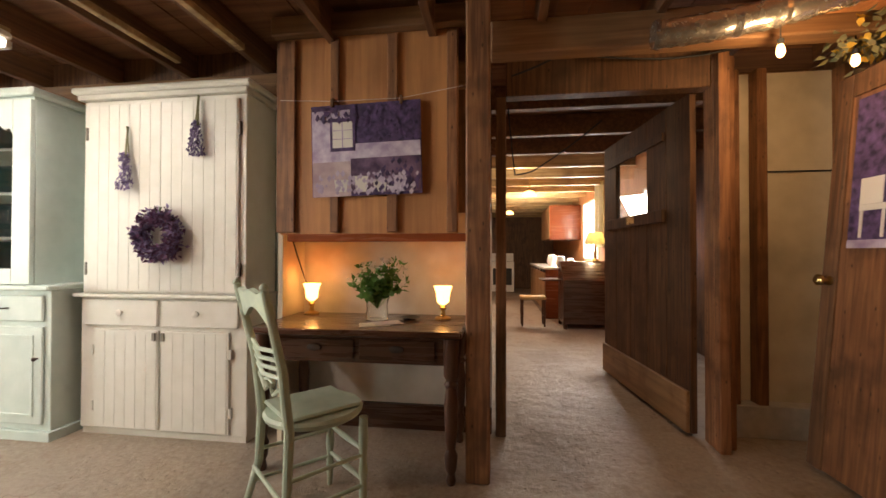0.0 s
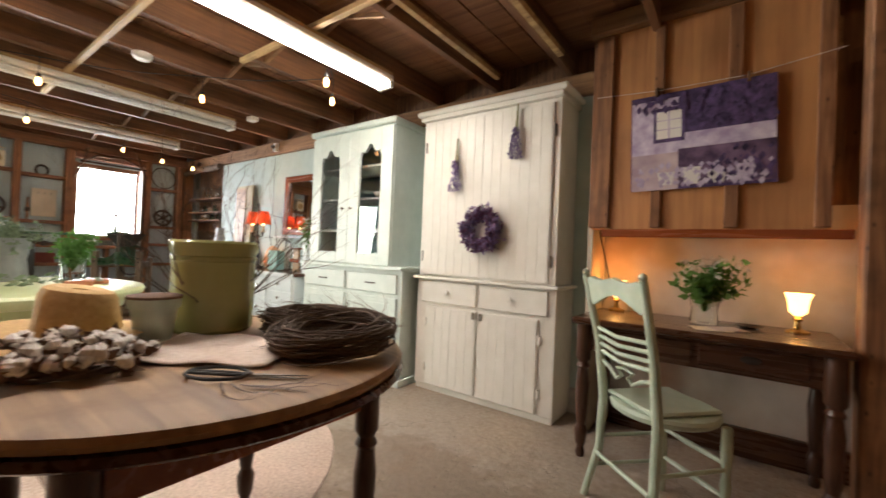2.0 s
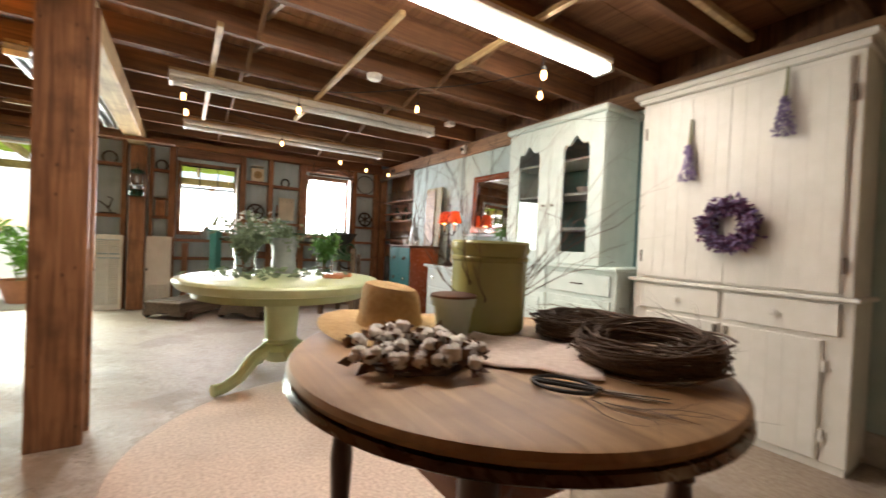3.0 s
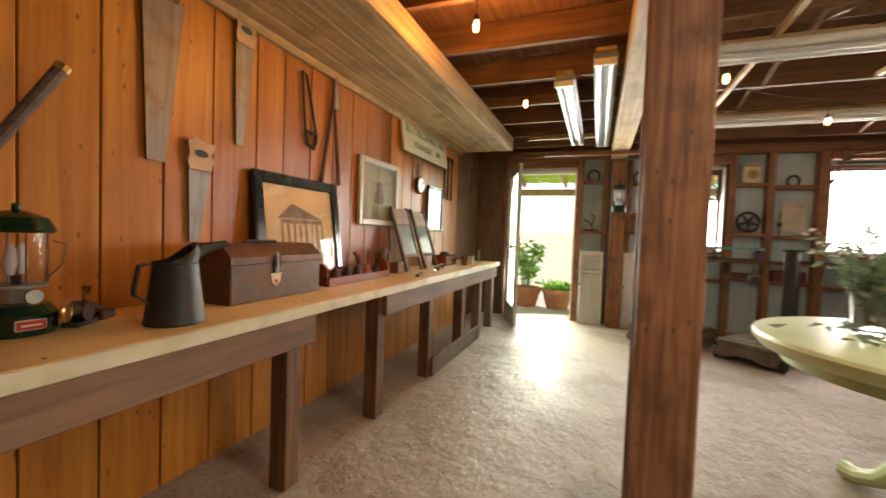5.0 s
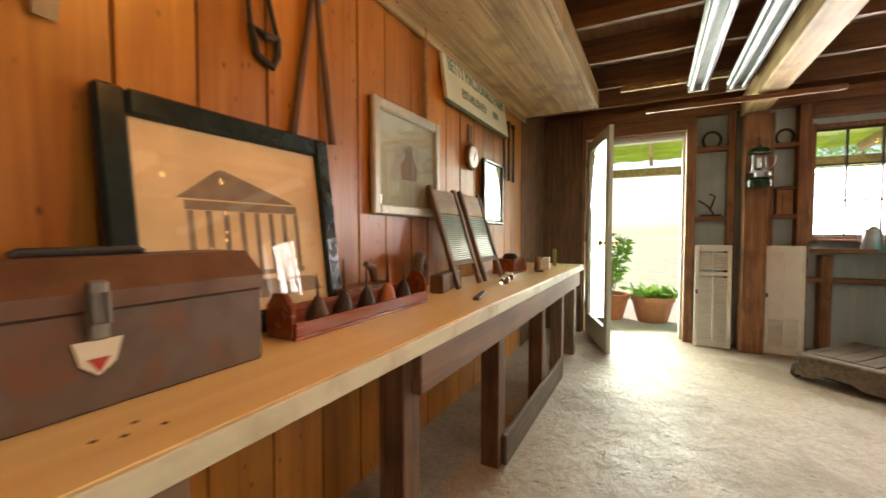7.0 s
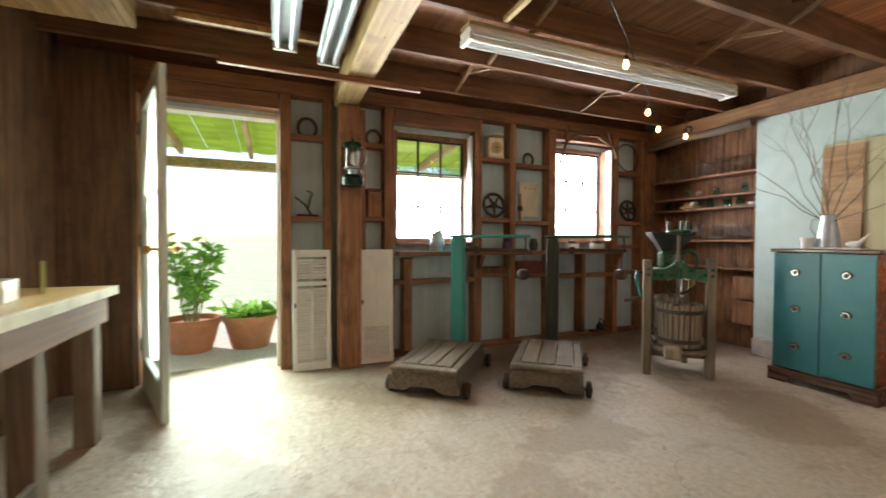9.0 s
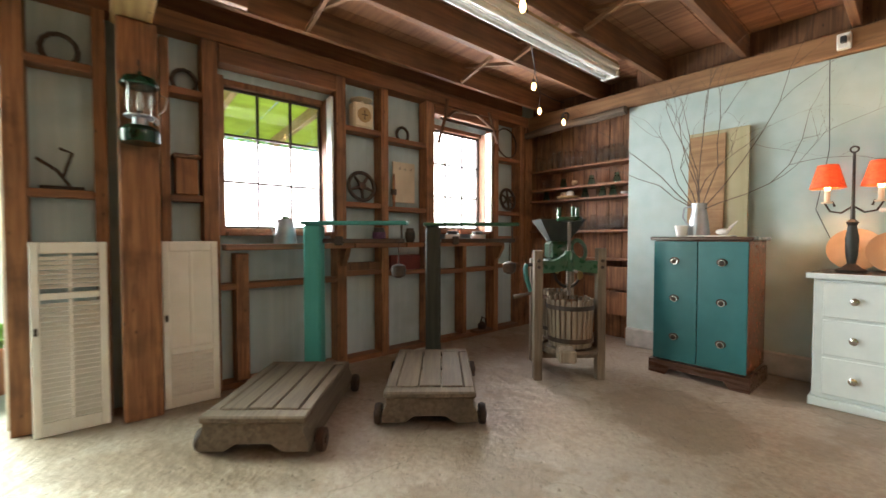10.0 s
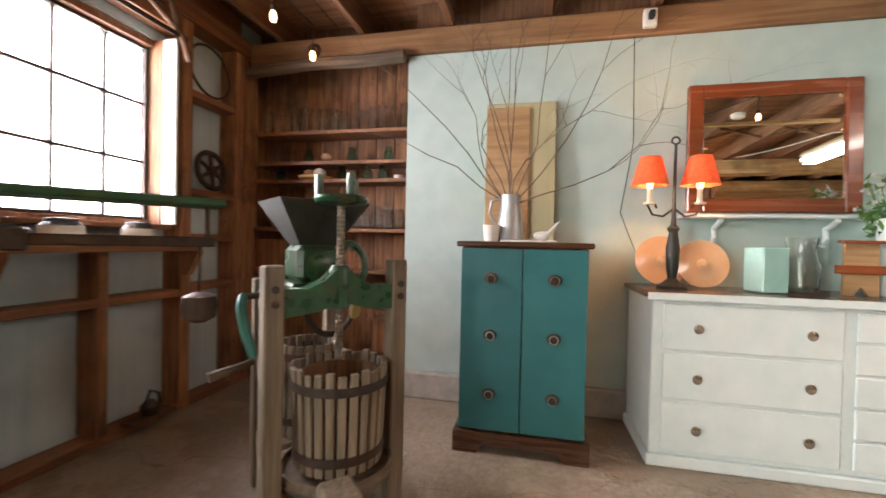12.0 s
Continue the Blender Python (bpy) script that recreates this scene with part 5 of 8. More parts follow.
def lavender(x, z, h, seed):
    rng = random.Random(seed)
    b = thing("lavender_bunch", at(x, 2.222, z), "hanging bunch of dried purple lavender on the cupboard", "dried flowers", "lavender bunches")
    B = N()
    for _ in range(16):
        tube(B, [(rng.uniform(-0.006, 0.006), -rng.uniform(0.004, 0.014), h), (rng.uniform(-0.02, 0.02), -rng.uniform(0.004, 0.03), h * 0.45)], 0.0018, 4)
    tagged(part("stem_bundle", B, STEM, b), kind="stuff")
    B = N()
    for _ in range(300):
        t = rng.random()
        w = 0.012 + 0.042 * t
        leaf(B, (rng.uniform(-w, w), -rng.uniform(0.004, 0.045), h * 0.62 * (1 - t) - 0.02), (rng.uniform(-0.5, 0.5), rng.uniform(-0.5, 0), -1), 0.024, 0.011, rng)
    tagged(part("lavender_bloom", B, PURPLE, b), kind="stuff")


lavender(-2.25, 1.56, 0.36, 1)
lavender(-1.77, 1.75, 0.34, 2)
rng = random.Random(8)
wr = thing("wreath", at(-2.0, 2.195, 1.24), "dusky purple dried flower wreath on the cupboard", "wreath")
B, C = N(), N()
for _ in range(1100):
    a, q = rng.uniform(0, 6.28), rng.gauss(0.115, 0.02)
    leaf(C if rng.random() < 0.55 else B, (math.cos(a) * q, rng.uniform(-0.05, 0.02), math.sin(a) * q), (rng.uniform(-1, 1), rng.uniform(-1, 0.2), rng.uniform(-1, 1)), 0.04, 0.022, rng)
part("petals", B, PURPLE, wr)
part("petals", C, PLUM, wr)
part("hoop", ring(N(), 0.12, 0.014, pose(0, 0, 0, 90), 24, 6), TWIG, wr)
part("bow", tube(N(), [(0, -0.02, 0.13), (0.02, -0.02, 0.17), (-0.02, -0.02, 0.17), (0, -0.02, 0.13)], 0.006, 6), GREYLEAF, wr)

# ---------- things on the round table ----------
TZ = 0.775


def twig(B, p, d, length, r, rng, depth=0):
    """A branching twig that wanders as it grows."""
    pts, rs = [Vector(p)], [r]
    d = Vector(d).normalized()
    n = 6
    for k in range(n):
        d = (d + Vector((rng.gauss(0, 0.2), rng.gauss(0, 0.2), rng.gauss(0, 0.16)))).normalized()
        pts.append(pts[-1] + d * length / n)
        rs.append(r * (1 - 0.75 * (k + 1) / n))
        if depth < 2 and k > 1 and rng.random() < 0.6:
            twig(B, pts[-1], d + Vector((rng.gauss(0, 0.5), rng.gauss(0, 0.5), rng.gauss(0.1, 0.3))), length * 0.5, rs[-1] * 0.8, rng, depth + 1)
    tube(B, pts, rs, 5)


rng = random.Random(21)
ck = thing("stoneware_crock", at(-2.02, 0.42, TZ), "olive glazed stoneware crock holding bare branches", "crock")
part("jar", lathe(N(), [(0.118, 0), (0.126, 0.01), (0.13, 0.15), (0.131, 0.26), (0.138, 0.272), (0.139, 0.298), (0.132, 0.306), (0.122, 0.3), (0.12, 0.02)], 40), OLIVE, ck)
part("rim_band", lathe(N(), [(0.1315, 0.235), (0.136, 0.24), (0.136, 0.25), (0.1315, 0.255)], 40, cap=False), OLIVE, ck)
B = N()
for k in range(24):
    a = rng.uniform(0, 6.28)
    twig(B, (math.cos(a) * 0.05, math.sin(a) * 0.05, 0.05), (math.cos(a) * 0.8, math.sin(a) * 0.8, 1.1), rng.uniform(0.4, 0.68), 0.0026, rng)
part("branch_spray", B, TWIG, ck, "bare grey brown branches")
ht = thing("straw_hat", at(-2.1, 0.08, TZ), "tan straw sun hat with wide brim", "hat")
B = N()
prof = [(0.225, 0.006), (0.2, 0.02), (0.14, 0.02), (0.108, 0.026), (0.1, 0.05), (0.094, 0.09), (0.09, 0.125), (0.08, 0.145), (0.06, 0.153), (0.02, 0.146), (0.019, 0.142), (0.058, 0.147), (0.076, 0.139), (0.085, 0.12), (0.095, 0.05), (0.103, 0.018), (0.14, 0.014), (0.215, 0.001)]
lathe(B, prof, 40)
for v in B.verts:
    q = math.hypot(v.co.x, v.co.y)
    if v.co.z > 0.04:
        v.co.z += 0.12 * (v.co.z - 0.04) * (-v.co.y - 0.4 * v.co.x) / 0.1
        v.co.x *= 1.12
    v.co.z += 0.03 * max(0, q - 0.1) / 0.11 * (1 + math.sin(2 * math.atan2(v.co.y, v.co.x))) * 0.5
part("body", B, STRAW, ht)
gp = thing("flower_pot", at(-1.935, 0.215, TZ), "small sage green painted flower pot", "flower pot")
part("pot", lathe(N(), [(0.045, 0), (0.06, 0.1), (0.066, 0.101), (0.07, 0.135), (0.063, 0.135), (0.054, 0.095), (0.01, 0.085)], 24), SAGE, gp)
part("rim", lathe(N(), [(0.0705, 0.129), (0.071, 0.136), (0.064, 0.138)], 24), HUSK, gp)
cw = thing("cotton_wreath", at(-1.77, 0.0, TZ), "cotton boll wreath on brown twigs", "wreath")
for j in range(4):
    part("twig", tube(N(), [((0.115 + 0.012 * math.cos(j * 2 + k)) * math.cos(k * 0.35), (0.115 + 0.012 * math.cos(j * 2 + k)) * math.sin(k * 0.35), 0.012 + 0.008 * math.sin(j * 1.7 + k)) for k in range(19)], 0.005, 5), TWIG, cw)
for k in range(34):
    a, q = k * 2 * math.pi / 34 + rng.uniform(-0.1, 0.1), 0.115 + rng.uniform(-0.045, 0.05)
    p = Vector((math.cos(a) * q, math.sin(a) * q, 0.028 + rng.uniform(0, 0.035)))
    B = N()
    for j in range(4):
        o = Vector((rng.gauss(0, 0.006), rng.gauss(0, 0.006), rng.gauss(0, 0.005)))
        bmesh.ops.create_icosphere(B, subdivisions=1, radius=0.0155, matrix=Matrix.Translation(p + o))
    part("boll", B, COTTON, cw)
    B = N()
    for j in range(7):
        leaf(B, p - Vector((0, 0, 0.014)), (rng.uniform(-1, 1), rng.uniform(-1, 1), rng.uniform(-0.2, 0.8)), 0.045, 0.024, rng)
    part("husk", B, HUSK, cw)
B = N()
n = 14
gv = [[B.verts.new((-0.19 + 0.38 * i / n, -0.16 + 0.32 * j / n, 0.003 + 0.004 * (1 + math.sin(i * 0.9 + j * 0.4) * math.cos(j * 0.7)))) for j in range(n + 1)] for i in range(n + 1)]
for i in range(n):
    for j in range(n):
        B.faces.new((gv[i][j], gv[i + 1][j], gv[i + 1][j + 1], gv[i][j + 1]))
nap = solo("napkin", B, LINEN, "cream linen napkin lying on the table", "napkin", at(-1.7, 0.3, TZ, 38))
sm = nap.modifiers.new("thickness", "SOLIDIFY")
sm.thickness = 0.0025


def vine_wreath(x, y, z, R, seed, tilt=0):
    rng = random.Random(seed)
    w = thing("vine_wreath", pose(x, y, z, tilt, 0, 0), "grapevine twig wreath lying on the table", "wreath", "vine wreaths")
    for j in range(64):
        B = N()
        off, zz, ph = rng.gauss(0, 0.02), rng.uniform(0.006, 0.065), rng.uniform(0, 6.28)
        pts = []
        for k in range(25):
            a = ph + k * rng.uniform(0.24, 0.27)
            q = R + off + 0.012 * math.sin(3 * a + ph) + rng.gauss(0, 0.003)
            pts.append((q * math.cos(a), q * math.sin(a), max(0.005, zz + 0.012 * math.sin(2 * a + j))))
        part("vine", tube(B, pts, rng.uniform(0.0018, 0.004), 5), TWIG, w)
    B = N()
    for j in range(26):
        a = rng.uniform(0, 6.28)
        twig(B, (R * math.cos(a), R * math.sin(a), rng.uniform(0.03, 0.08)), (-math.sin(a) + rng.gauss(0, 0.4), math.cos(a) + rng.gauss(0, 0.4), rng.uniform(0.0, 0.5)), 0.1, 0.0018, rng, 1)
    tagged(part("tendril", B, TWIG, w), kind="stuff")


vine_wreath(-1.5, 0.53, TZ + 0.012, 0.15, 5, 6)
vine_wreath(-1.79, 0.66, TZ, 0.13, 6)
sc = thing("scissors", at(-1.42, 0.23, TZ, 38), "black iron garden scissors with long loop handles", "scissors")
for s in (-1, 1):
    loop = [(-0.005 - 0.065 * (1 - math.cos(a)), s * (0.004 + 0.042 * abs(math.sin(a)) * (1 if a < math.pi else 0.1)), 0.006 + 0.004 * math.sin(a / 2)) for a in [k * 2 * math.pi / 16 for k in range(17)]]
    part("handle", tube(N(), loop, 0.004, 7), BLACK, sc)
    part("blade", slab(N(), [(0, -0.006), (0.13, s * 0.006), (0.0, 0.008)], 0.003 + 0.003 * (s > 0), 0.0055 + 0.003 * (s > 0)), STEEL, sc)
part("pivot", lathe(N(), [(0.008, 0.009), (0.008, 0.012), (0.004, 0.014)], 10), IRON, sc)
B = N()
for k in range(5):
    twig(B, (-1.42 + 0.02 * k, 0.17 + 0.01 * k, TZ + 0.006), (1, 0.35 * (k - 2), 0), 0.16, 0.003, rng, 1)
for v in B.verts:
    v.co.z = TZ + 0.003 + abs(v.co.z - TZ - 0.006) * 0.4
tagged(solo("twigs", B, TWIG, "few dry twig clippings on the table", "twigs"), kind="stuff")

# ---------- things on the green table ----------
vase(-4.2, -0.1, 0.7705, 0.09, 0.2, JARGLASS, GREYLEAF, 0.26, 0.38, "glass jar of grey green foliage on the pedestal table", WHITEPETAL, 5, 50)
bu = vase(-4.35, 0.2, 0.7705, 0.11, 0.28, GALV, GREYLEAF, 0.2, 0.3, "galvanised bucket of grey green foliage", None, 6, 40)
vase(-4.25, 0.5, 0.7705, 0.08, 0.16, JARGLASS, LEAF, 0.15, 0.28, "glass jar of bright green foliage on the pedestal table", None, 7, 40)
B = N()
for k in range(90):
    leaf(B, (-3.95 + rng.gauss(0, 0.09), 0.02 + rng.gauss(0, 0.2), 0.775 + rng.uniform(0, 0.05)), (rng.uniform(-1, 1), rng.uniform(-1, 1), 0.2), 0.07, 0.03, rng)
tagged(solo("foliage_cuttings", B, GREYLEAF, "loose grey green cuttings strewn on the table", "cuttings"), kind="stuff")
for k, (x, y) in enumerate(((-3.85, 0.45), (-3.95, 0.55))):
    solo("wood_block", box(N(), (-0.07, -0.025, 0), (0.07, 0.025, 0.03), 0.006), TERRA, "small red brown block on the table", "block", at(x, y, 0.7705, 70 + 20 * k), "blocks")

# ---------- jar recess ----------
SHELVES = (1.755, 1.545, 1.42, 1.085)
for z in SHELVES:
    part("shelf", box(N(), (-7.77, 2.6, z - 0.024), (-6.622, 2.799, z), 0.003), STUDY, back)
part("shelf", box(N(), (-7.77, 2.62, 0.78), (-6.622, 2.799, 0.8), 0.003), STUD, back)


def jar(x, y, z, r, h, material, label, group, seed=0):
    j = thing("jar", at(x, y, z + 0.0005), label, "jar", group)
    part("body", lathe(N(), [(r * 0.9, 0), (r, 0.008), (r, h * 0.7), (r * 0.8, h * 0.82), (r * 0.8, h), (r * 0.76, h), (r * 0.75, h * 0.82), (r * 0.95, h * 0.69), (r * 0.95, 0.01)], 16), material, j)
    part("neck_ring", ring(N(), r * 0.82, 0.003, Matrix.Translation((0, 0, h * 0.9)), 16, 5), material, j)


def insulator(x, y, z):
    i = thing("insulator", at(x, y, z + 0.0005), "aqua green glass insulator on the shelf", "glass insulator", "insulators")
    part("body", lathe(N(), [(0.036, 0), (0.038, 0.02), (0.03, 0.04), (0.034, 0.05), (0.022, 0.07), (0.026, 0.085), (0.018, 0.1)], 16), AQUAGLASS, i)


rng = random.Random(31)
for k in range(15):
    jar(-7.7 + k * 0.073, 2.68 + rng.uniform(-0.02, 0.03), SHELVES[0], rng.uniform(0.028, 0.034), rng.choice((0.15, 0.17, 0.19)), JARGLASS, "clear glass canning jar on the shelf", "top shelf jars")
for k in range(13):
    jar(-7.68 + k * 0.082, 2.68, SHELVES[3], rng.uniform(0.03, 0.036), rng.choice((0.14, 0.16)), JARGLASS, "clear glass canning jar on the shelf", "lower shelf jars")
for x in (-7.62, -7.52):
    jar(x, 2.68, SHELVES[1], 0.032, 0.1, JARGLASS, "squat clear glass jar on the shelf", "small jars")
for x in (-7.38, -7.05, -6.78):
    insulator(x, 2.68, SHELVES[1])
for x in (-7.6, -7.12, -6.93, -6.82):
    insulator(x, 2.68, SHELVES[2])
for x, y, z, r, mt, lb in ((-7.25, 2.69, SHELVES[1], 0.035, PEACH, "round tan gourd on the shelf"), (-7.38, 2.69, SHELVES[2], 0.042, PEACH, "tan gourd in a basket"), (-7.29, 2.67, SHELVES[2], 0.045, CHINA, "cream gourd in a basket")):
    B = N()
    bmesh.ops.create_uvsphere(B, u_segments=16, v_segments=10, radius=r)
    for v in B.verts:
        v.co.z = v.co.z * 0.85 + r * 0.85
    solo("gourd", B, mt, lb, "gourd", at(x, y, z + 0.014), "gourds")
solo("basket", lathe(N(), [(0.08, 0), (0.11, 0.012), (0.12, 0.03), (0.114, 0.03), (0.1, 0.013)], 20), STRAW, "low woven basket on the shelf", "basket", at(-7.33, 2.69, SHELVES[2] + 0.0005))
solo("saucer", lathe(N(), [(0.035, 0), (0.04, 0.03), (0.036, 0.03), (0.03, 0.006)], 16), CHINA, "small white saucer on the shelf", "dish", at(-6.7, 2.68, SHELVES[2] + 0.0005))
for x0, z0, z1 in ((-7.75, 0.8005, 1.0), (-6.86, 0.5, 0.72), (-6.86, 0.25, 0.48)):
    bx = thing("wooden_crate", at(x0, 2.66, z0), "small brown wooden crate in the recess", "crate", "crates")
    part("front", box(N(), (0, -0.01, 0), (0.21, 0.008, z1 - z0), 0.003), STUD, bx)
    part("body", box(N(), (0.006, 0.0085, 0), (0.204, 0.13, z1 - z0 - 0.01)), BARN, bx)
yo = thing("ox_yoke", at(-7.25, 2.53, 2.15), "rough wooden yoke with an iron ring", "yoke")
part("bar", tube(N(), [(-0.52, 0, 0), (-0.35, 0, 0.012), (0, 0, 0.03), (0.3, 0, 0.02), (0.62, 0, 0.03)], [0.035, 0.042, 0.04, 0.042, 0.04], 10), GREYWOOD, yo)
part("iron_ring", ring(N(), 0.04, 0.01, pose(0, -0.03, 0.1, 90), 18, 6), IRON, yo)

# ---------- teal chest top ----------
TT = 1.0125
pi = thing("pitcher", at(-5.93, 2.25, TT), "grey zinc pitcher holding bare branches", "pitcher")
part("body", lathe(N(), [(0.065, 0), (0.072, 0.01), (0.062, 0.12), (0.048, 0.2), (0.052, 0.25), (0.046, 0.25), (0.042, 0.2), (0.056, 0.12), (0.06, 0.012)], 24), GALV, pi)
part("handle", tube(N(), [(-0.05, 0, 0.23), (-0.1, 0, 0.22), (-0.11, 0, 0.15), (-0.068, 0, 0.08)], 0.007, 8), GALV, pi)
rng = random.Random(14)
B = N()
for dx, dz, ln in ((-0.9, 0.95, 0.95), (-0.65, 1.1, 1.0), (-0.3, 1.2, 1.05), (-0.1, 1.2, 0.9), (0.2, 1.2, 1.0), (0.5, 1.1, 0.9), (0.75, 1.0, 1.15), (1.0, 0.5, 0.9), (-1.0, 0.6, 0.7), (0.05, 1.2, 0.8), (-0.4, 1.1, 0.75), (0.3, 1.2, 0.7)):
    twig(B, (dx * 0.02, 0, 0.2), (dx * 0.95, rng.uniform(-0.3, 0.1), dz), ln * 1.1, 0.0042, rng)
part("branch_spray", B, TWIG, pi, "bare grey brown branches")
cp = thing("cup", at(-6.02, 2.17, TT), "small white china cup with dark specks", "cup")
part("body", lathe(N(), [(0.03, 0), (0.036, 0.01), (0.045, 0.085), (0.041, 0.085), (0.033, 0.012)], 20), CHINA, cp)
bd = thing("bird_figurine", at(-5.76, 2.2, TT + 0.011), "small white china bird figurine", "figurine")
B = N()
bmesh.ops.create_uvsphere(B, u_segments=18, v_segments=12, radius=0.03)
for v in B.verts:
    v.co.x *= 1.6
    v.co.z = v.co.z * 0.8 + 0.024
    if v.co.x > 0.02:
        v.co.z += (v.co.x - 0.02) * 1.1
part("body", B, CHINA, bd)
part("tail", tube(N(), [(0.04, 0, 0.05), (0.085, 0, 0.1)], [0.012, 0.003], 8), CHINA, bd)
solo("tray", box(N(), (-0.14, -0.07, 0), (0.14, 0.07, 0.01), 0.004), CHINA, "thin white tray on the chest", "tray", at(-5.83, 2.18, TT + 0.0003))
bo = thing("wood_board", pose(-5.9, 2.5, 0.85, -2), "yellowish framed board leaning on the blue wall", "board")
part("panel", box(N(), (-0.2, 0, 0), (0.21, 0.018, 1.0), 0.004), mat("faded olive tan board", (0.36, 0.33, 0.19), (0.43, 0.39, 0.24), 0.6, "z", 12, 0.08), bo)
part("strip", box(N(), (-0.195, -0.012, 0.01), (0.06, -0.0005, 0.97), 0.003), TABLEOAK, bo, "darker brown strip")

# ---------- dresser top, mirror ----------
DT = 0.799
mi = thing("mirror", pose(-4.58, 2.545, 1.2, -1.5), "red mahogany framed wall mirror", "mirror")
w, h, fw = 0.405, 0.7, 0.075
part("frame", box(box(box(box(N(), (-w, -0.02, 0), (-w + fw, 0.02, h), 0.006), (w - fw, -0.02, 0), (w, 0.02, h), 0.006), (-w + fw, -0.02, 0), (w - fw, 0.02, fw), 0.006), (-w + fw, -0.02, h - fw), (w - fw, 0.02, h), 0.006), MAHOG, mi)
part("glass", box(N(), (-w + fw - 0.004, -0.004, fw - 0.004), (w - fw + 0.004, 0.004, h - fw + 0.004)), MIRROR, mi)
sh = thing("wall_shelf", at(-4.6, 2.575, 1.165), "narrow white wall shelf on scrolled brackets", "shelf")
part("board", box(N(), (-0.42, -0.13, 0), (0.48, 0, 0.02), 0.004), ICE, sh)
for x in (-0.24, 0.28):
    part("bracket", tube(N(), [(x, -0.005, -0.14), (x, -0.03, -0.1), (x, -0.02, -0.05), (x, -0.07, -0.03), (x, -0.11, -0.008)], 0.014, 8), ICE, sh)
cl = thing("table_lamp", at(-5.12, 2.3, DT), "two-armed dark bronze lamp with orange shades", "lamp")
part("stem", lathe(N(), [(0.07, 0), (0.072, 0.012), (0.045, 0.025), (0.02, 0.05), (0.028, 0.1), (0.032, 0.2), (0.02, 0.28), (0.03, 0.3), (0.012, 0.32), (0.008, 0.45), (0.007, 0.72)], 18), CANBLACK, cl)
part("finial", ring(N(), 0.018, 0.005, pose(0, 0, 0.74, 90), 14, 6), IRON, cl)
for s in (-1, 1):
    part("arm", tube(N(), [(0, 0, 0.4), (s * 0.05, 0, 0.36), (s * 0.1, 0, 0.37), (s * 0.125, 0, 0.42), (s * 0.09, 0, 0.43), (s * 0.08, 0, 0.4)], 0.006, 7), IRON, cl)
    part("candle", lathe(N(), [(0.028, 0.42), (0.03, 0.43), (0.013, 0.432), (0.013, 0.5)], 14, (s * 0.115, 0, 0)), PAPER, cl)
    part("shade", lathe(N(), [(0.088, 0.515), (0.05, 0.66), (0.049, 0.66), (0.086, 0.515)], 24, (s * 0.115, 0, 0), cap=False), ORANGESHADE, cl, "orange red cloth shade")
    part("bulb", lathe(N(), [(0.012, 0.501), (0.018, 0.53), (0.008, 0.57)], 10, (s * 0.115, 0, 0)), BULBON, cl)
    lamp("table_lamp_light", "POINT", 4.6, (1, 0.5, 0.2), Matrix.Translation((-5.12 + s * 0.115, 2.3, DT + 0.595)), 0.015)
for x, y, r in ((-5.12, 2.49, 0.135), (-4.945, 2.42, 0.125)):
    pt = thing("plate", pose(x, y, DT + r * 0.97, 78, 0, 0), "peach lustre china plate propped upright", "plate", "plates")
    part("dish", lathe(N(), [(r * 0.4, -0.012), (r * 0.6, -0.006), (r, 0.012), (r, 0.016), (r * 0.6, 0.0), (r * 0.4, -0.004)], 32), PEACH, pt)
    part("knob", lathe(N(), [(0.02, -0.003), (0.026, 0.012), (0.012, 0.022)], 16), PEACH, pt)
solo("tin_canister", box(N(), (-0.065, -0.06, 0), (0.065, 0.06, 0.215), 0.006), AQUA, "square aqua painted tin", "tin", at(-4.71, 2.3, DT, 14))
pg = thing("glass_pitcher", at(-4.5, 2.42, DT), "clear glass pitcher with handle", "pitcher")
part("body", lathe(N(), [(0.06, 0), (0.075, 0.02), (0.08, 0.12), (0.055, 0.2), (0.07, 0.27), (0.066, 0.27), (0.05, 0.2), (0.074, 0.12), (0.068, 0.022)], 20), JARGLASS, pg)
part("handle", tube(N(), [(0.06, 0, 0.24), (0.12, 0, 0.23), (0.12, 0, 0.14), (0.078, 0, 0.1)], 0.007, 8), JARGLASS, pg)
we = thing("wooden_easel", at(-4.33, 2.3, DT, -8), "small tan wooden stand with crossbar", "wooden stand")
part("panel", slab(N(), [(-0.065, 0), (-0.03, 0), (0, 0.04), (0.03, 0), (0.065, 0), (0.06, 0.24), (-0.06, 0.24)], -0.01, 0.01, FY), TABLEOAK, we)
part("crossbar", box(N(), (-0.1, -0.03, 0.1), (0.1, -0.0105, 0.14), 0.003), MAHOG, we)
part("top", box(N(), (-0.075, -0.03, 0.2405), (0.075, 0.03, 0.255), 0.003), MAHOG, we)
vase(-4.15, 2.34, DT, 0.09, 0.36, ICE, LEAF, 0.16, 0.42, "pale blue jug of white flowers on the dresser", WHITEPETAL, 12, 30)
for k, (x, z, r) in enumerate(((-3.5, 0.9555, 0.06), (-3.1, 0.9555, 0.07), (-3.55, 1.2385, 0.05), (-3.05, 1.2385, 0.06), (-3.15, 1.5185, 0.055), (-3.5, 1.5185, 0.06))):
    solo("bowl", lathe(N(), [(r * 0.5, 0), (r, r * 0.9), (r * 1.03, r * 1.2), (r * 0.93, r * 1.2), (r * 0.45, 0.01)], 18), CHINA, "white china bowl inside the hutch", "bowl", at(x, 2.33, z), "hutch china")

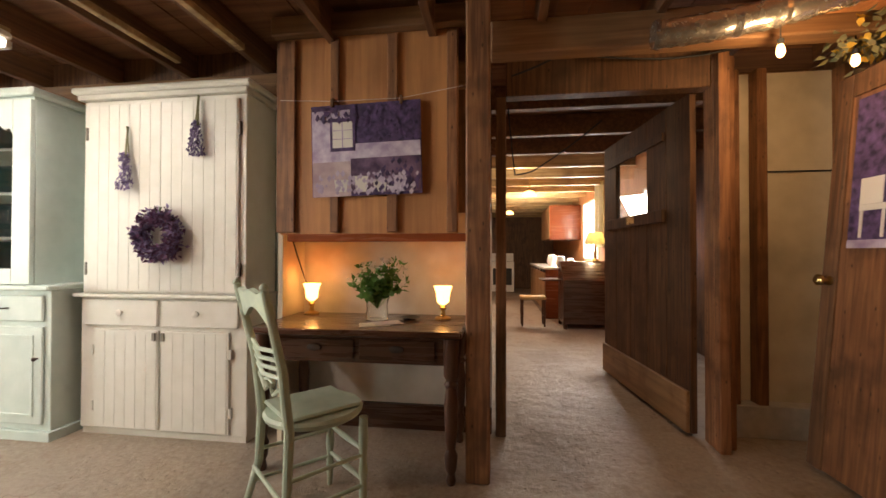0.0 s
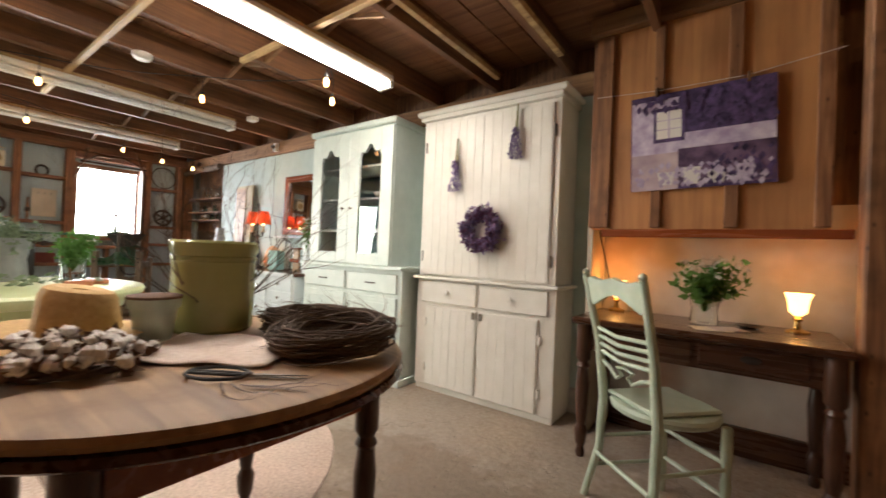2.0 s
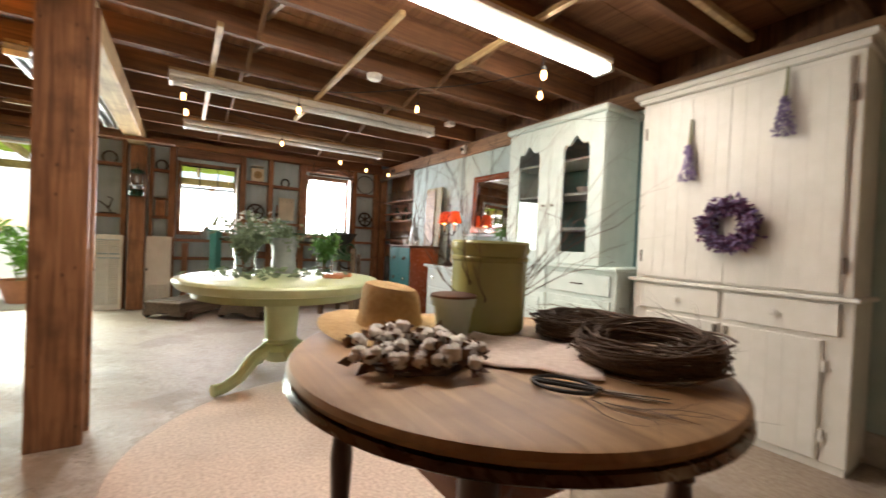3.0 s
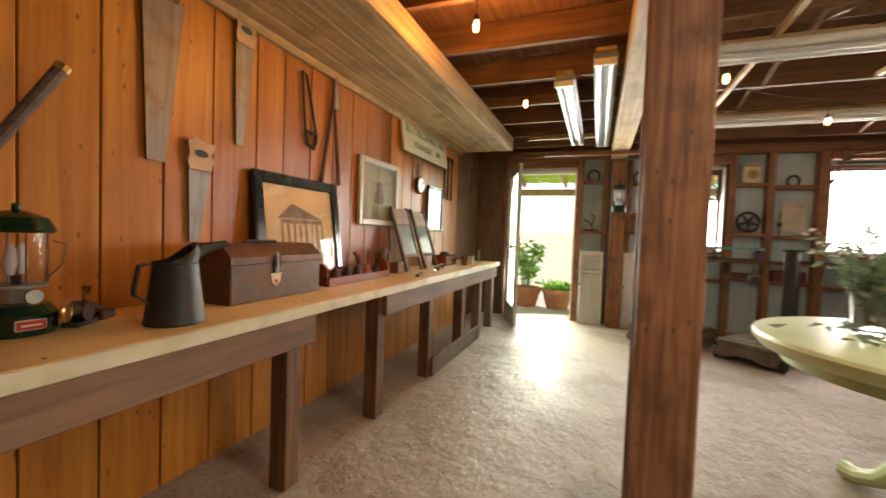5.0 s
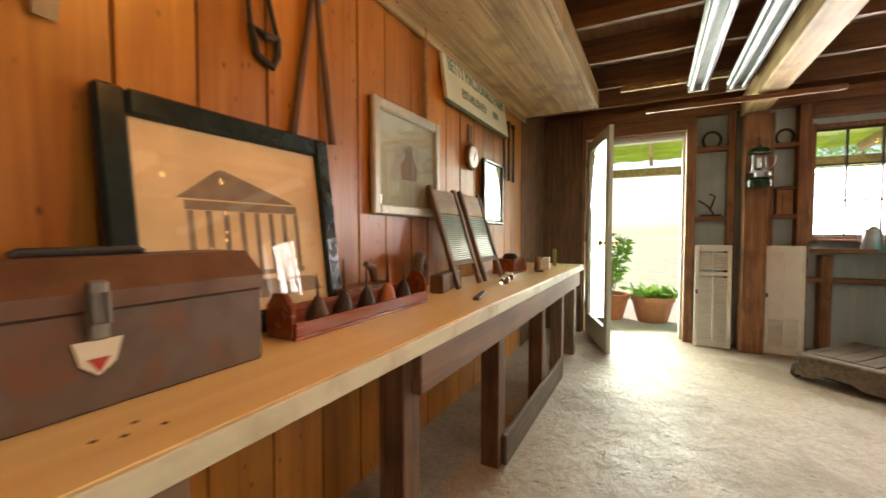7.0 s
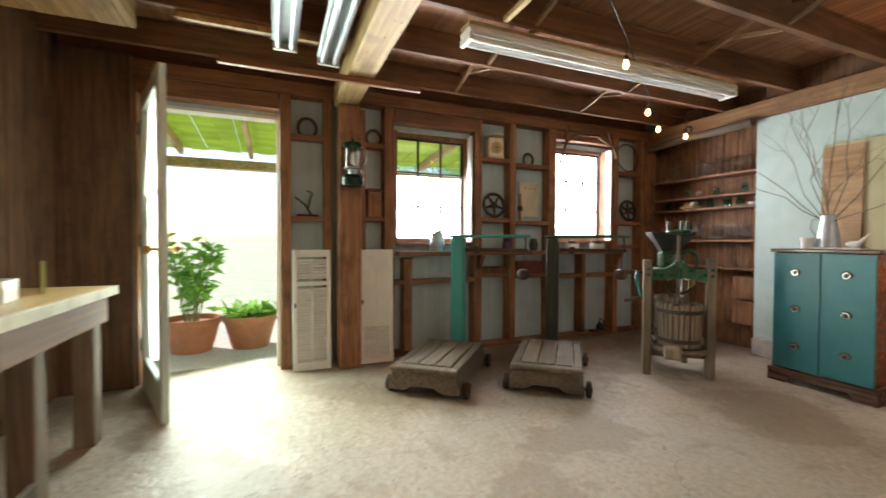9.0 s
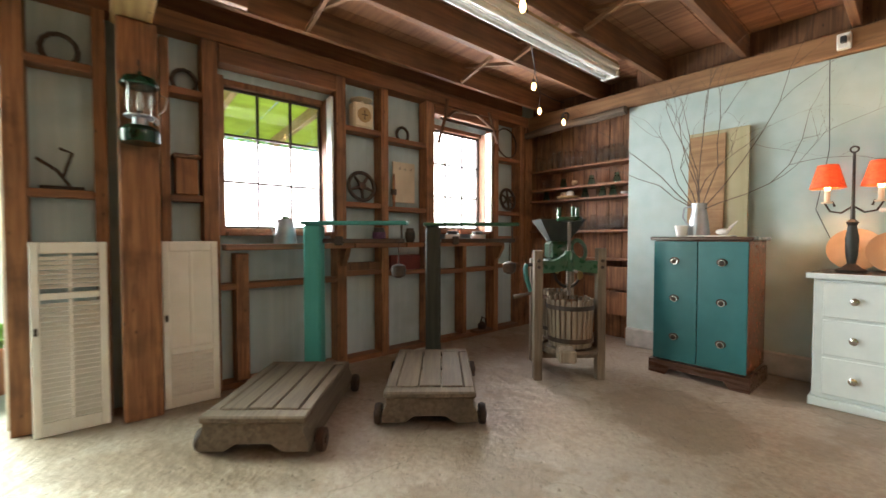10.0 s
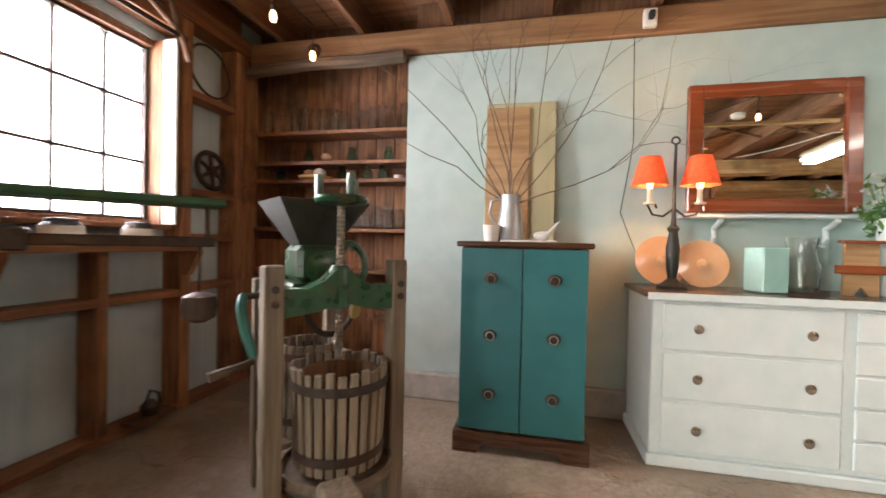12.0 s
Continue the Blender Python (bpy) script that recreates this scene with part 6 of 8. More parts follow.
# ---------- west wall things ----------
def shutter(y, width, height, louvred, label):
    s = thing("shutter", pose(-7.69, y, 0, 0, -2.0, 0), label, "shutter", "leaning shutters")
    W = width / 2
    part("stile", box(N(), (-0.012, -W, 0), (0.012, -W + 0.035, height), 0.003), WHITE, s)
    part("stile", box(N(), (-0.012, W - 0.035, 0), (0.012, W, height), 0.003), WHITE, s)
    part("mid_stile", box(N(), (-0.01, -0.008, 0.07), (0.01, 0.008, height - 0.06), 0.002), WHITE, s)
    part("rail", box(N(), (-0.012, -W + 0.0355, 0), (0.012, W - 0.0355, 0.07), 0.003), WHITE, s)
    part("rail", box(N(), (-0.012, -W + 0.0355, height - 0.06), (0.012, W - 0.0355, height), 0.003), WHITE, s)
    zm = height * 0.7 if louvred else height * 0.32
    part("rail", box(N(), (-0.0122, -W + 0.0355, zm), (0.0122, W - 0.0355, zm + 0.035), 0.003), WHITE, s)
    sl = box(N(), (-0.013, -W + 0.036, -0.0025), (0.013, W - 0.036, 0.0025))
    me = bpy.data.meshes.new("slat")
    sl.to_mesh(me); sl.free(); me.materials.append(WHITE)
    z = 0.085
    while z < (height - 0.075 if louvred else zm - 0.01):
        if not zm - 0.012 < z < zm + 0.046:
            o = new("slat", me)
            o.parent = s
            o.matrix_basis = pose(0.002, 0, z, 0, 42, 0)
        z += 0.024
    if not louvred:
        part("panel", box(N(), (-0.004, -W + 0.036, zm + 0.0355), (0.004, W - 0.036, height - 0.06)), WHITE, s)
    part("catch", box(N(), (0.0125, -W + 0.01, height * 0.52), (0.02, -W + 0.025, height * 0.56), 0.002), IRON, s)


shutter(-1.305, 0.3, 0.985, True, "white louvred shutter leaning against the studs")
shutter(-0.765, 0.29, 0.985, False, "white panelled shutter leaning against the studs")


def horseshoe(y, z, r=0.075, mt=IRON):
    pts = [(0, r * math.cos(a), r * 1.1 * math.sin(a)) for a in [radians(-50 + 28 * k) for k in range(11)]]
    solo("horseshoe", tube(N(), pts, 0.013, 7), mt, "rusty iron horseshoe standing on the rail", "horseshoe", at(-7.84, y, z + r * 0.86), "horseshoes")


horseshoe(-1.33, 1.943)
horseshoe(-0.765, 1.923, 0.065)
horseshoe(0.88, 1.863, 0.06)


def wheel(y, z, r, spokes, label):
    w = thing("pulley_wheel", pose(-7.8, y, z, 0, 82, 0), label, "wheel", "iron wheels")
    part("rim", ring(N(), r - 0.016, 0.016, Matrix.Identity(4), 32, 8), IRON, w)
    part("hub", lathe(N(), [(0.03, -0.015), (0.034, 0), (0.03, 0.02)], 16), IRON, w)
    for k in range(spokes):
        a = 2 * math.pi * k / spokes
        part("spoke", tube(N(), [(math.cos(a) * 0.03, math.sin(a) * 0.03, 0), (math.cos(a) * (r - 0.02), math.sin(a) * (r - 0.02), 0)], [0.014, 0.01], 7), IRON, w)


wheel(0.45, 1.293 + 0.13, 0.13, 5, "five-spoked rusty iron wheel on the rail")
wheel(2.25, 1.293 + 0.13, 0.13, 6, "six-spoked rusty iron wheel on the rail")
solo("hoop", ring(N(), 0.16, 0.008, pose(0, 0, 0, 0, 84, 0), 36, 6), IRON, "thin iron hoop standing on the rail", "hoop", at(-7.81, 2.24, 2.04))
ks = thing("kitchen_scale", at(-7.82, 0.46, 1.893), "tan tin kitchen scale with round dial", "scale")
part("body", box(N(), (-0.05, -0.09, 0), (0.05, 0.09, 0.2), 0.015), PAPER, ks)
part("dial", lathe(N(), [(0.06, 0), (0.06, 0.006)], 20, m=Matrix.Translation((0.051, 0, 0.1)) @ FX), SEPIA, ks)
part("pan", lathe(N(), [(0.02, 0.2005), (0.02, 0.22), (0.09, 0.225), (0.09, 0.232)], 18), PAPER, ks)
part("pointer", box(box(N(), (0.058, -0.004, 0.06), (0.06, 0.004, 0.14)), (0.0605, -0.03, 0.096), (0.062, 0.03, 0.104)), INK, ks)


def lantern(m, label, brand):
    L = thing("lantern", m, label, "lantern", "camping lanterns")
    part("tank", lathe(N(), [(0.085, 0), (0.09, 0.01), (0.09, 0.06), (0.07, 0.085), (0.04, 0.09)], 28), GREENENAMEL, L)
    part("collar", lathe(N(), [(0.035, 0.0905), (0.035, 0.13), (0.07, 0.135), (0.07, 0.142)], 20), GALV, L)
    part("globe", lathe(N(), [(0.062, 0.1425), (0.065, 0.22), (0.062, 0.29), (0.059, 0.29), (0.062, 0.22), (0.059, 0.1425)], 28, cap=False), GLASS, L)
    for s in (-1, 1):
        part("mantle", lathe(N(), [(0.008, 0.17), (0.016, 0.2), (0.012, 0.24), (0.005, 0.26)], 12, (s * 0.022, 0, 0)), CHINA, L, "white mantle")
    part("burner", lathe(N(), [(0.012, 0.1425), (0.012, 0.168)], 10), IRON, L)
    for a in range(4):
        c, s = math.cos(a * 1.57 + 0.8) * 0.069, math.sin(a * 1.57 + 0.8) * 0.069
        part("guard_wire", tube(N(), [(c, s, 0.142), (c, s, 0.292)], 0.002, 5), IRON, L)
    part("hood", lathe(N(), [(0.082, 0.292), (0.088, 0.3), (0.07, 0.335), (0.03, 0.352), (0.01, 0.356), (0.01, 0.372), (0.006, 0.376)], 28), GREENENAMEL, L)
    part("bail", tube(N(), [(0, 0.086, 0.27), (0, 0.12, 0.26), (0, 0.11, 0.2), (0, 0.075, 0.16)], 0.003, 6), CHROME, L)
    part("knob", lathe(N(), [(0.02, 0), (0.02, 0.012)], 14, m=Matrix.Translation((0.04, 0.06, 0.112)) @ pose(0, 0, 0, 0, 90, 50)), CHROME, L)
    if brand:
        part("badge", box(N(), (0.0895, -0.034, 0.02), (0.094, 0.034, 0.05), 0.003, m=pose(0, 0, 0, 0, 0, 48)), CHINA, L)
        part("badge_field", box(N(), (0.0945, -0.031, 0.023), (0.096, 0.031, 0.047), m=pose(0, 0, 0, 0, 0, 48)), REDPAINT, L)
        part("badge_stroke", box(N(), (0.0965, -0.022, 0.032), (0.0972, 0.022, 0.037), m=pose(0, 0, 0, 0, 0, 48)), CHINA, L)


lantern(pose(-7.505, -1.01, 1.5), "green camping lantern hung on the post", False)
solo("hook", tube(N(), [(-7.6, -1.01, 1.94), (-7.53, -1.01, 1.94), (-7.505, -1.01, 1.875)], 0.005, 6), IRON, "iron hook on the post", "hook")
cf = thing("coffee_grinder", at(-7.83, -0.765, 1.273), "brown wooden box with dark lid", "wooden box")
part("body", box(N(), (-0.05, -0.06, 0), (0.05, 0.06, 0.22), 0.004), STUD, cf)
part("lid", box(N(), (-0.06, -0.075, 0.2205), (0.06, 0.075, 0.25), 0.008), BARN, cf)
ir = thing("iron_tool", at(-7.83, -1.33, 1.263), "rusty iron hand tool on the rail", "tool")
part("base", box(N(), (-0.03, -0.09, 0), (0.03, 0.09, 0.018), 0.004), IRON, ir)
part("arm", tube(N(), [(0, 0.03, 0.018), (0, -0.02, 0.1), (0, -0.1, 0.16)], 0.009, 7), IRON, ir)
part("arm", tube(N(), [(0, 0.0, 0.06), (0, 0.04, 0.2), (0, -0.01, 0.22)], 0.009, 7), IRON, ir)
bs = thing("bow_saw", at(-7.74, 1.6, 2.12), "old wooden bow saw hung over the window", "bow saw")
part("bow", tube(N(), [(0.02, -0.3, 0.0), (0.02, -0.2, 0.08), (0.02, 0.1, 0.1), (0.02, 0.33, 0.0)], 0.016, 8), BARN, bs)
part("blade", box(N(), (0.015, -0.38, -0.03), (0.019, 0.38, -0.005)), IRON, bs)
part("handle", tube(N(), [(0.02, -0.3, 0.17), (0.03, -0.33, 0.0), (0.04, -0.42, -0.25)], 0.015, 8), BARN, bs)
part("handle", tube(N(), [(0.02, 0.26, 0.16), (0.02, 0.33, 0.0), (0.03, 0.38, -0.14)], 0.015, 8), BARN, bs)
hk = thing("hook_board", at(-7.89, 0.92, 1.5), "cream board with small hooks", "hook board")
part("board", box(N(), (0, -0.12, -0.18), (0.014, 0.12, 0.18), 0.003), PANELCREAM, hk)
for k in range(3):
    part("hook", tube(N(), [(0.014, -0.06 + 0.06 * k, 0.12), (0.04, -0.06 + 0.06 * k, 0.11), (0.04, -0.06 + 0.06 * k, 0.13)], 0.004, 5), CHROME, hk)
br = thing("auger", at(-7.8, 0.76, 1.273), "old wooden brace drill standing on the rail", "hand drill")
part("shaft", tube(N(), [(0, 0, 0), (0, 0, 0.12), (0, 0, 0.28)], [0.012, 0.016, 0.01], 8), STUD, br)
part("head", lathe(N(), [(0.025, 0.1), (0.025, 0.15)], 12), IRON, br)
jg = thing("zinc_jug", at(-7.7, -0.2, 0.9655), "galvanised watering jug on the ledge", "jug")
part("body", lathe(N(), [(0.075, 0), (0.075, 0.02), (0.055, 0.15), (0.05, 0.17), (0.046, 0.17), (0.05, 0.15), (0.07, 0.02)], 22), GALV, jg)
part("handle", tube(N(), [(0, -0.05, 0.16), (0, -0.1, 0.13), (0, -0.07, 0.04)], 0.006, 7), GALV, jg)
part("contents", lathe(N(), [(0.04, 0.15), (0.02, 0.19)], 12), LEAF, jg)
for k, (y, r, hh, mt, lb) in enumerate(((0.55, 0.055, 0.12, PLUM, "dark purple tin on the ledge"), (0.86, 0.045, 0.12, CANBLACK, "dark stoneware crock on the ledge"), (1.35, 0.075, 0.1, CHINA, "cream bean pot with dark lid on the ledge"), (1.68, 0.07, 0.1, CHINA, "cream bean pot with dark lid on the ledge"))):
    c = thing("pot", at(-7.7, y, 0.9655), lb, "pot", "ledge pots")
    part("body", lathe(N(), [(r * 0.75, 0), (r, hh * 0.4), (r * 0.95, hh * 0.7), (r * 0.7, hh * 0.85)], 20), mt, c)
    part("lid", lathe(N(), [(r * 0.95, hh * 0.7), (r * 0.75, hh * 0.86), (r * 0.72, hh), (r * 0.5, hh * 1.02)], 20), CANBLACK, c)
solo("red_box", box(N(), (-0.05, -0.16, 0), (0.05, 0.16, 0.13), 0.005), mat("dull red paint", (0.16, 0.02, 0.015), (0.22, 0.035, 0.025), 0.5, None, 14, 0.1), "dull red box on the wall rail", "box", at(-7.84, 0.88, 0.7225))
solo("wood_trough", box(box(box(N(), (-0.05, -0.15, 0), (0.05, 0.15, 0.02), 0.003), (0.035, -0.15, 0.0205), (0.05, 0.15, 0.06), 0.003), (-0.05, -0.15, 0.0205), (-0.035, 0.15, 0.06), 0.003), BARN, "small brown wooden trough on the wall rail", "trough", at(-7.84, 0.46, 0.7425))
pm = thing("iron_pump", at(-7.75, 1.8, 0.0425), "small rusty iron tool on the bottom rail", "tool")
part("base", box(N(), (-0.05, -0.12, 0), (0.05, 0.12, 0.025), 0.004), BARN, pm)
part("body", lathe(N(), [(0.04, 0.0255), (0.045, 0.07), (0.02, 0.1)], 14), IRON, pm)
part("handle", tube(N(), [(0, -0.03, 0.07), (0, 0, 0.15), (0, 0.05, 0.12), (0, 0.06, 0.06)], 0.008, 7), IRON, pm)


def platform_scale(m, column, beam, label):
    s = thing("platform_scale", m, label, "platform scale", "platform scales")
    SIDE = Matrix(((0, 0, 1, 0), (1, 0, 0, 0), (0, 1, 0, 0), (0, 0, 0, 1)))
    part("deck_frame", box(box(box(box(N(), (0.1, -0.24, 0.178), (0.17, 0.24, 0.212), 0.008), (0.83, -0.24, 0.178), (0.91, 0.24, 0.212), 0.008), (0.1705, -0.24, 0.178), (0.8295, -0.18, 0.212), 0.008), (0.1705, 0.18, 0.178), (0.8295, 0.24, 0.212), 0.008), GREYWOOD, s)
    for k in range(3):
        part("plank", box(N(), (0.175, -0.177 + k * 0.12, 0.185), (0.825, -0.063 + k * 0.12, 0.216 + 0.002 * (k % 2)), 0.004), GREYWOOD, s)
    apron = [(-0.25, 0.05), (-0.13, 0.05), (-0.08, 0.085), (0.08, 0.085), (0.13, 0.05), (0.25, 0.05), (0.245, 0.1), (0.225, 0.14), (0.225, 0.177), (-0.225, 0.177), (-0.225, 0.14), (-0.245, 0.1)]
    part("skirt", slab(N(), apron, 0.84, 0.9, SIDE), GREYWOOD, s)
    dished = [(0, 0.05), (0.028, 0.05), (0.024, 0.09), (0.006, 0.13), (0.004, 0.177), (-0.02, 0.177), (-0.02, 0.05)]
    for sg_ in (-1, 1):
        part("side", slab(N(), [(sg_ * (0.222 + q), z) for q, z in dished], 0.0, 0.8395, SIDE), GREYWOOD, s)
    for x in (0.06, 0.8):
        for y in (-0.28, 0.28):
            w = part("wheel", lathe(N(), [(0.052, -0.018), (0.057, 0), (0.052, 0.018)], 18, m=Matrix.Translation((x, y, 0.057)) @ pose(0, 0, 0, 90)), IRON, s)
            part("hub", lathe(N(), [(0.02, -0.025), (0.02, 0.025)], 10, m=Matrix.Translation((x, y, 0.057)) @ pose(0, 0, 0, 90)), IRON, w)
        part("axle", tube(N(), [(x, -0.27, 0.057), (x, 0.27, 0.057)], 0.01, 8), IRON, s)
    part("column", box(N(), (-0.06, -0.055, 0.1), (0.06, 0.055, 1.09), 0.012), column, s)
    part("cap", box(N(), (-0.075, -0.07, 1.0905), (0.075, 0.62, 1.115), 0.006), beam, s)
    part("beam", box(N(), (-0.012, 0.06, 0.97), (0.012, 0.6, 1.0), 0.004), IRON, s)
    part("beam_hanger", tube(N(), [(0, 0.58, 1.09), (0, 0.58, 0.985)], 0.007, 6), IRON, s)
    part("hanger_rod", tube(N(), [(0, 0.56, 0.97), (0, 0.56, 0.83)], 0.004, 6), IRON, s)
    part("weight", lathe(N(), [(0.02, 0.74), (0.045, 0.755), (0.05, 0.79), (0.045, 0.82), (0.015, 0.832)], 18, (0, 0.56, 0)), IRON, s, "grey iron counterweight")
    part("poise", box(N(), (-0.025, 0.14, 0.955), (0.025, 0.19, 1.015), 0.006), IRON, s)
    return s


platform_scale(at(-7.45, -0.1, 0, -40), JADE, JADE, "platform scale with turquoise column and weathered deck")
platform_scale(at(-7.16, 0.68, 0, -40), mat("black green column paint", (0.012, 0.014, 0.01), (0.03, 0.03, 0.022), 0.5, "z", 18, 0.2), GREENIRON, "platform scale with dark column and planked deck")

# ---------- fruit press ----------
fp = thing("fruit_press", at(-6.452, 1.342, 0, 50.3), "old fruit press with green grinder hopper and slatted tub", "fruit press")
MINTIRON = mat("worn green casting", (0.008, 0.045, 0.02), (0.02, 0.085, 0.038), 0.3, None, 18, 0.15, dirt=0.6, c3=(0.07, 0.05, 0.025), broad=12)
YELLOWCAST = mat("yellowed casting paint", (0.55, 0.4, 0.12), (0.65, 0.5, 0.2), 0.45, None, 20, 0.1, dirt=0.5)
# local x runs along the front frame, local y to the rear
for s in (-1, 1):
    part("post", box(N(), (s * 0.222 - 0.03, -0.035, 0), (s * 0.222 + 0.03, 0.03, 0.925 + 0.008 * s), 0.005), GREYWOODZ, fp)
    part("rear_post", box(N(), (s * 0.15 - 0.026, 0.41, 0), (s * 0.15 + 0.026, 0.465, 0.84), 0.005), GREYWOODZ, fp)
    a, b = Vector((s * 0.222, 0.032, 0)), Vector((s * 0.15, 0.408, 0))
    ang = math.degrees(math.atan2(b.y - a.y, b.x - a.x))
    for z0, z1 in ((0.17, 0.235), (0.46, 0.53), (0.73, 0.8)):
        part("side_rail", box(N(), (0, -0.015, z0), ((b - a).length, 0.015, z1), 0.004, m=Matrix.Translation(a) @ pose(0, 0, 0, 0, 0, ang)), GREYWOOD, fp)
    for z in (0.8, 0.845):
        part("bolt", lathe(N(), [(0.012, 0), (0.012, 0.008), (0.006, 0.012)], 8, m=Matrix.Translation((s * 0.222, -0.0355, z)) @ FY), IRON, fp)
part("front_stretcher", box(N(), (-0.1915, -0.02, 0.155), (0.1915, 0.015, 0.2), 0.004), GREYWOOD, fp)
part("tray", lathe(N(), [(0.15, 0.201), (0.19, 0.204), (0.2, 0.225), (0.19, 0.246), (0.182, 0.246), (0.18, 0.225), (0.01, 0.222)], 28, (0.01, 0.02, 0)), GREYWOOD, fp, "round wooden drip tray")
part("spout", box(N(), (-0.05, -0.3, 0.2), (0.06, -0.16, 0.285), 0.012, m=pose(-0.06, 0.0, 0, 0, 0, -8)), GREYWOODZ, fp, "grey wooden spout block")
arch = [(-0.191, 0.755), (-0.09, 0.765), (0.0, 0.79), (0.09, 0.765), (0.191, 0.755), (0.191, 0.845), (0.12, 0.842), (0.06, 0.868), (0.03, 0.898), (-0.03, 0.898), (-0.06, 0.868), (-0.12, 0.842), (-0.191, 0.845)]
part("crosshead", slab(N(), arch, -0.03, 0.03, FY), MINTIRON, fp, "green cast iron crosshead")
part("crosshead_boss", lathe(N(), [(0.034, 0.77), (0.036, 0.9), (0.028, 0.915)], 16), MINTIRON, fp)
part("screw", tube(N(), [(0, 0, 0.6), (0, 0, 1.15)], 0.0125, 10), STEEL, fp)
B = N()
for k in range(36):
    ring(B, 0.0125, 0.0035, Matrix.Translation((0, 0, 0.62 + k * 0.0145)), 10, 5)
part("screw_thread", B, STEEL, fp)
part("screw_yoke", lathe(N(), [(0.025, 1.118), (0.085, 1.126), (0.092, 1.138), (0.085, 1.15), (0.02, 1.154)], 22), MINTIRON, fp, "green wheel of the press screw")
for a in (0.5, 2.6, 4.7):
    c, w = math.cos(a) * 0.075, math.sin(a) * 0.075
    part("yoke_lug", box(N(), (c - 0.012, w - 0.012, 1.151), (c + 0.012, w + 0.012, 1.222), 0.004), MINTIRON, fp)
part("follower", lathe(N(), [(0.03, 0.585), (0.12, 0.59), (0.125, 0.61), (0.05, 0.615), (0.04, 0.64)], 24, (0.0, 0.0, -0.17)), BARN, fp, "round pressing board")
part("tub_liner", lathe(N(), [(0.118, 0.255), (0.135, 0.55), (0.128, 0.55), (0.11, 0.265)], 28, (0.012, 0.01, 0)), BARN, fp)
for k in range(26):
    a = 2 * math.pi * k / 26
    part("stave", box(N(), (0.132, -0.0135, 0.25), (0.148, 0.0135, 0.58 + 0.006 * ((k * 7) % 3 - 1)), 0.003, m=Matrix.Translation((0.012, 0.01, 0)) @ pose(0, 0, 0, 0, 0, math.degrees(a)) @ Matrix(((1, 0, 0.045, -0.011), (0, 1, 0, 0), (0, 0, 1, 0), (0, 0, 0, 1)))), GREYWOODZ, fp)
for z, r in ((0.3, 0.151), (0.525, 0.161)):
    part("hoop", lathe(N(), [(r, z - 0.015), (r + 0.003, z - 0.015), (r + 0.004, z + 0.015), (r + 0.001, z + 0.015)], 32, (0.012, 0.01, 0), cap=False), IRON, fp)
for k in range(20):
    a = 2 * math.pi * k / 20
    part("rear_stave", box(N(), (0.1, -0.0125, 0.25), (0.114, 0.0125, 0.6), 0.003, m=Matrix.Translation((0, 0.29, 0)) @ pose(0, 0, 0, 0, 0, math.degrees(a))), GREYWOODZ, fp)
for z in (0.3, 0.54):
    part("rear_hoop", lathe(N(), [(0.1145, z), (0.1175, z), (0.1175, z + 0.028), (0.1145, z + 0.028)], 28, (0, 0.29, 0), cap=False), IRON, fp)
part("rear_tray", box(N(), (-0.13, 0.2, 0.2255), (0.13, 0.409, 0.2495), 0.004), GREYWOOD, fp)
# hopper: a flaring square funnel over the grinder
B = N()
rings = []
for w, dz in ((0.068, 0.98), (0.165, 1.14), (0.158, 1.14), (0.06, 0.985)):
    rings.append([B.verts.new((-0.02 + sx * w, 0.21 + sy * w * 0.88, dz)) for sx, sy in ((-1, -1), (1, -1), (1, 1), (-1, 1))])
for p, q in zip(rings, rings[1:]):
    for k in range(4):
        B.faces.new((p[k], p[(k + 1) % 4], q[(k + 1) % 4], q[k]))
part("hopper", B, CANBLACK, fp, "dark flared wooden hopper")
part("grinder_case", box(box(N(), (-0.1, 0.13, 0.845), (0.06, 0.3, 0.979), 0.02), (-0.125, 0.11, 0.8), (0.1, 0.32, 0.8445), 0.01), MINTIRON, fp, "green cast grinder case")
part("grinder_flange", lathe(N(), [(0.055, 0), (0.06, 0.01), (0.03, 0.025)], 18, m=Matrix.Translation((-0.02, 0.1295, 0.9)) @ FY), MINTIRON, fp)
part("gear_guard", ring(N(), 0.062, 0.014, Matrix.Translation((0.115, 0.14, 0.915)) @ pose(0, 0, 0, 75, 0, 20) @ Matrix.Diagonal((1, 1.2, 1, 1)), 28, 8), MINTIRON, fp)
part("gear_wheel", ring(N(), 0.1, 0.012, Matrix.Translation((0.05, 0.2, 0.735)) @ pose(0, 0, 0, 80, 0, 10), 32, 8), IRON, fp)
for a0 in (-0.5, 2.3):
    part("gear_web", tube(N(), [(0.05 + 0.088 * math.cos(a0 + 0.2 * k), 0.165, 0.735 + 0.088 * math.sin(a0 + 0.2 * k)) for k in range(5)], [0.008, 0.02, 0.024, 0.02, 0.008], 8), YELLOWCAST, fp, "yellowed cast web")
part("axle", tube(N(), [(-0.27, 0.2, 0.8), (0.2, 0.2, 0.8)], 0.012, 8), IRON, fp)
part("crank", tube(N(), [(-0.262, 0.2, 0.8), (-0.275, 0.17, 0.77), (-0.27, 0.13, 0.7), (-0.25, 0.1, 0.61)], [0.016, 0.018, 0.018, 0.014], 8), JADE, fp, "pale green crank arm")
part("crank_grip", tube(N(), [(-0.25, 0.1, 0.6), (-0.3, 0.09, 0.59), (-0.38, 0.08, 0.575)], [0.012, 0.013, 0.018], 8), GREYWOOD, fp)

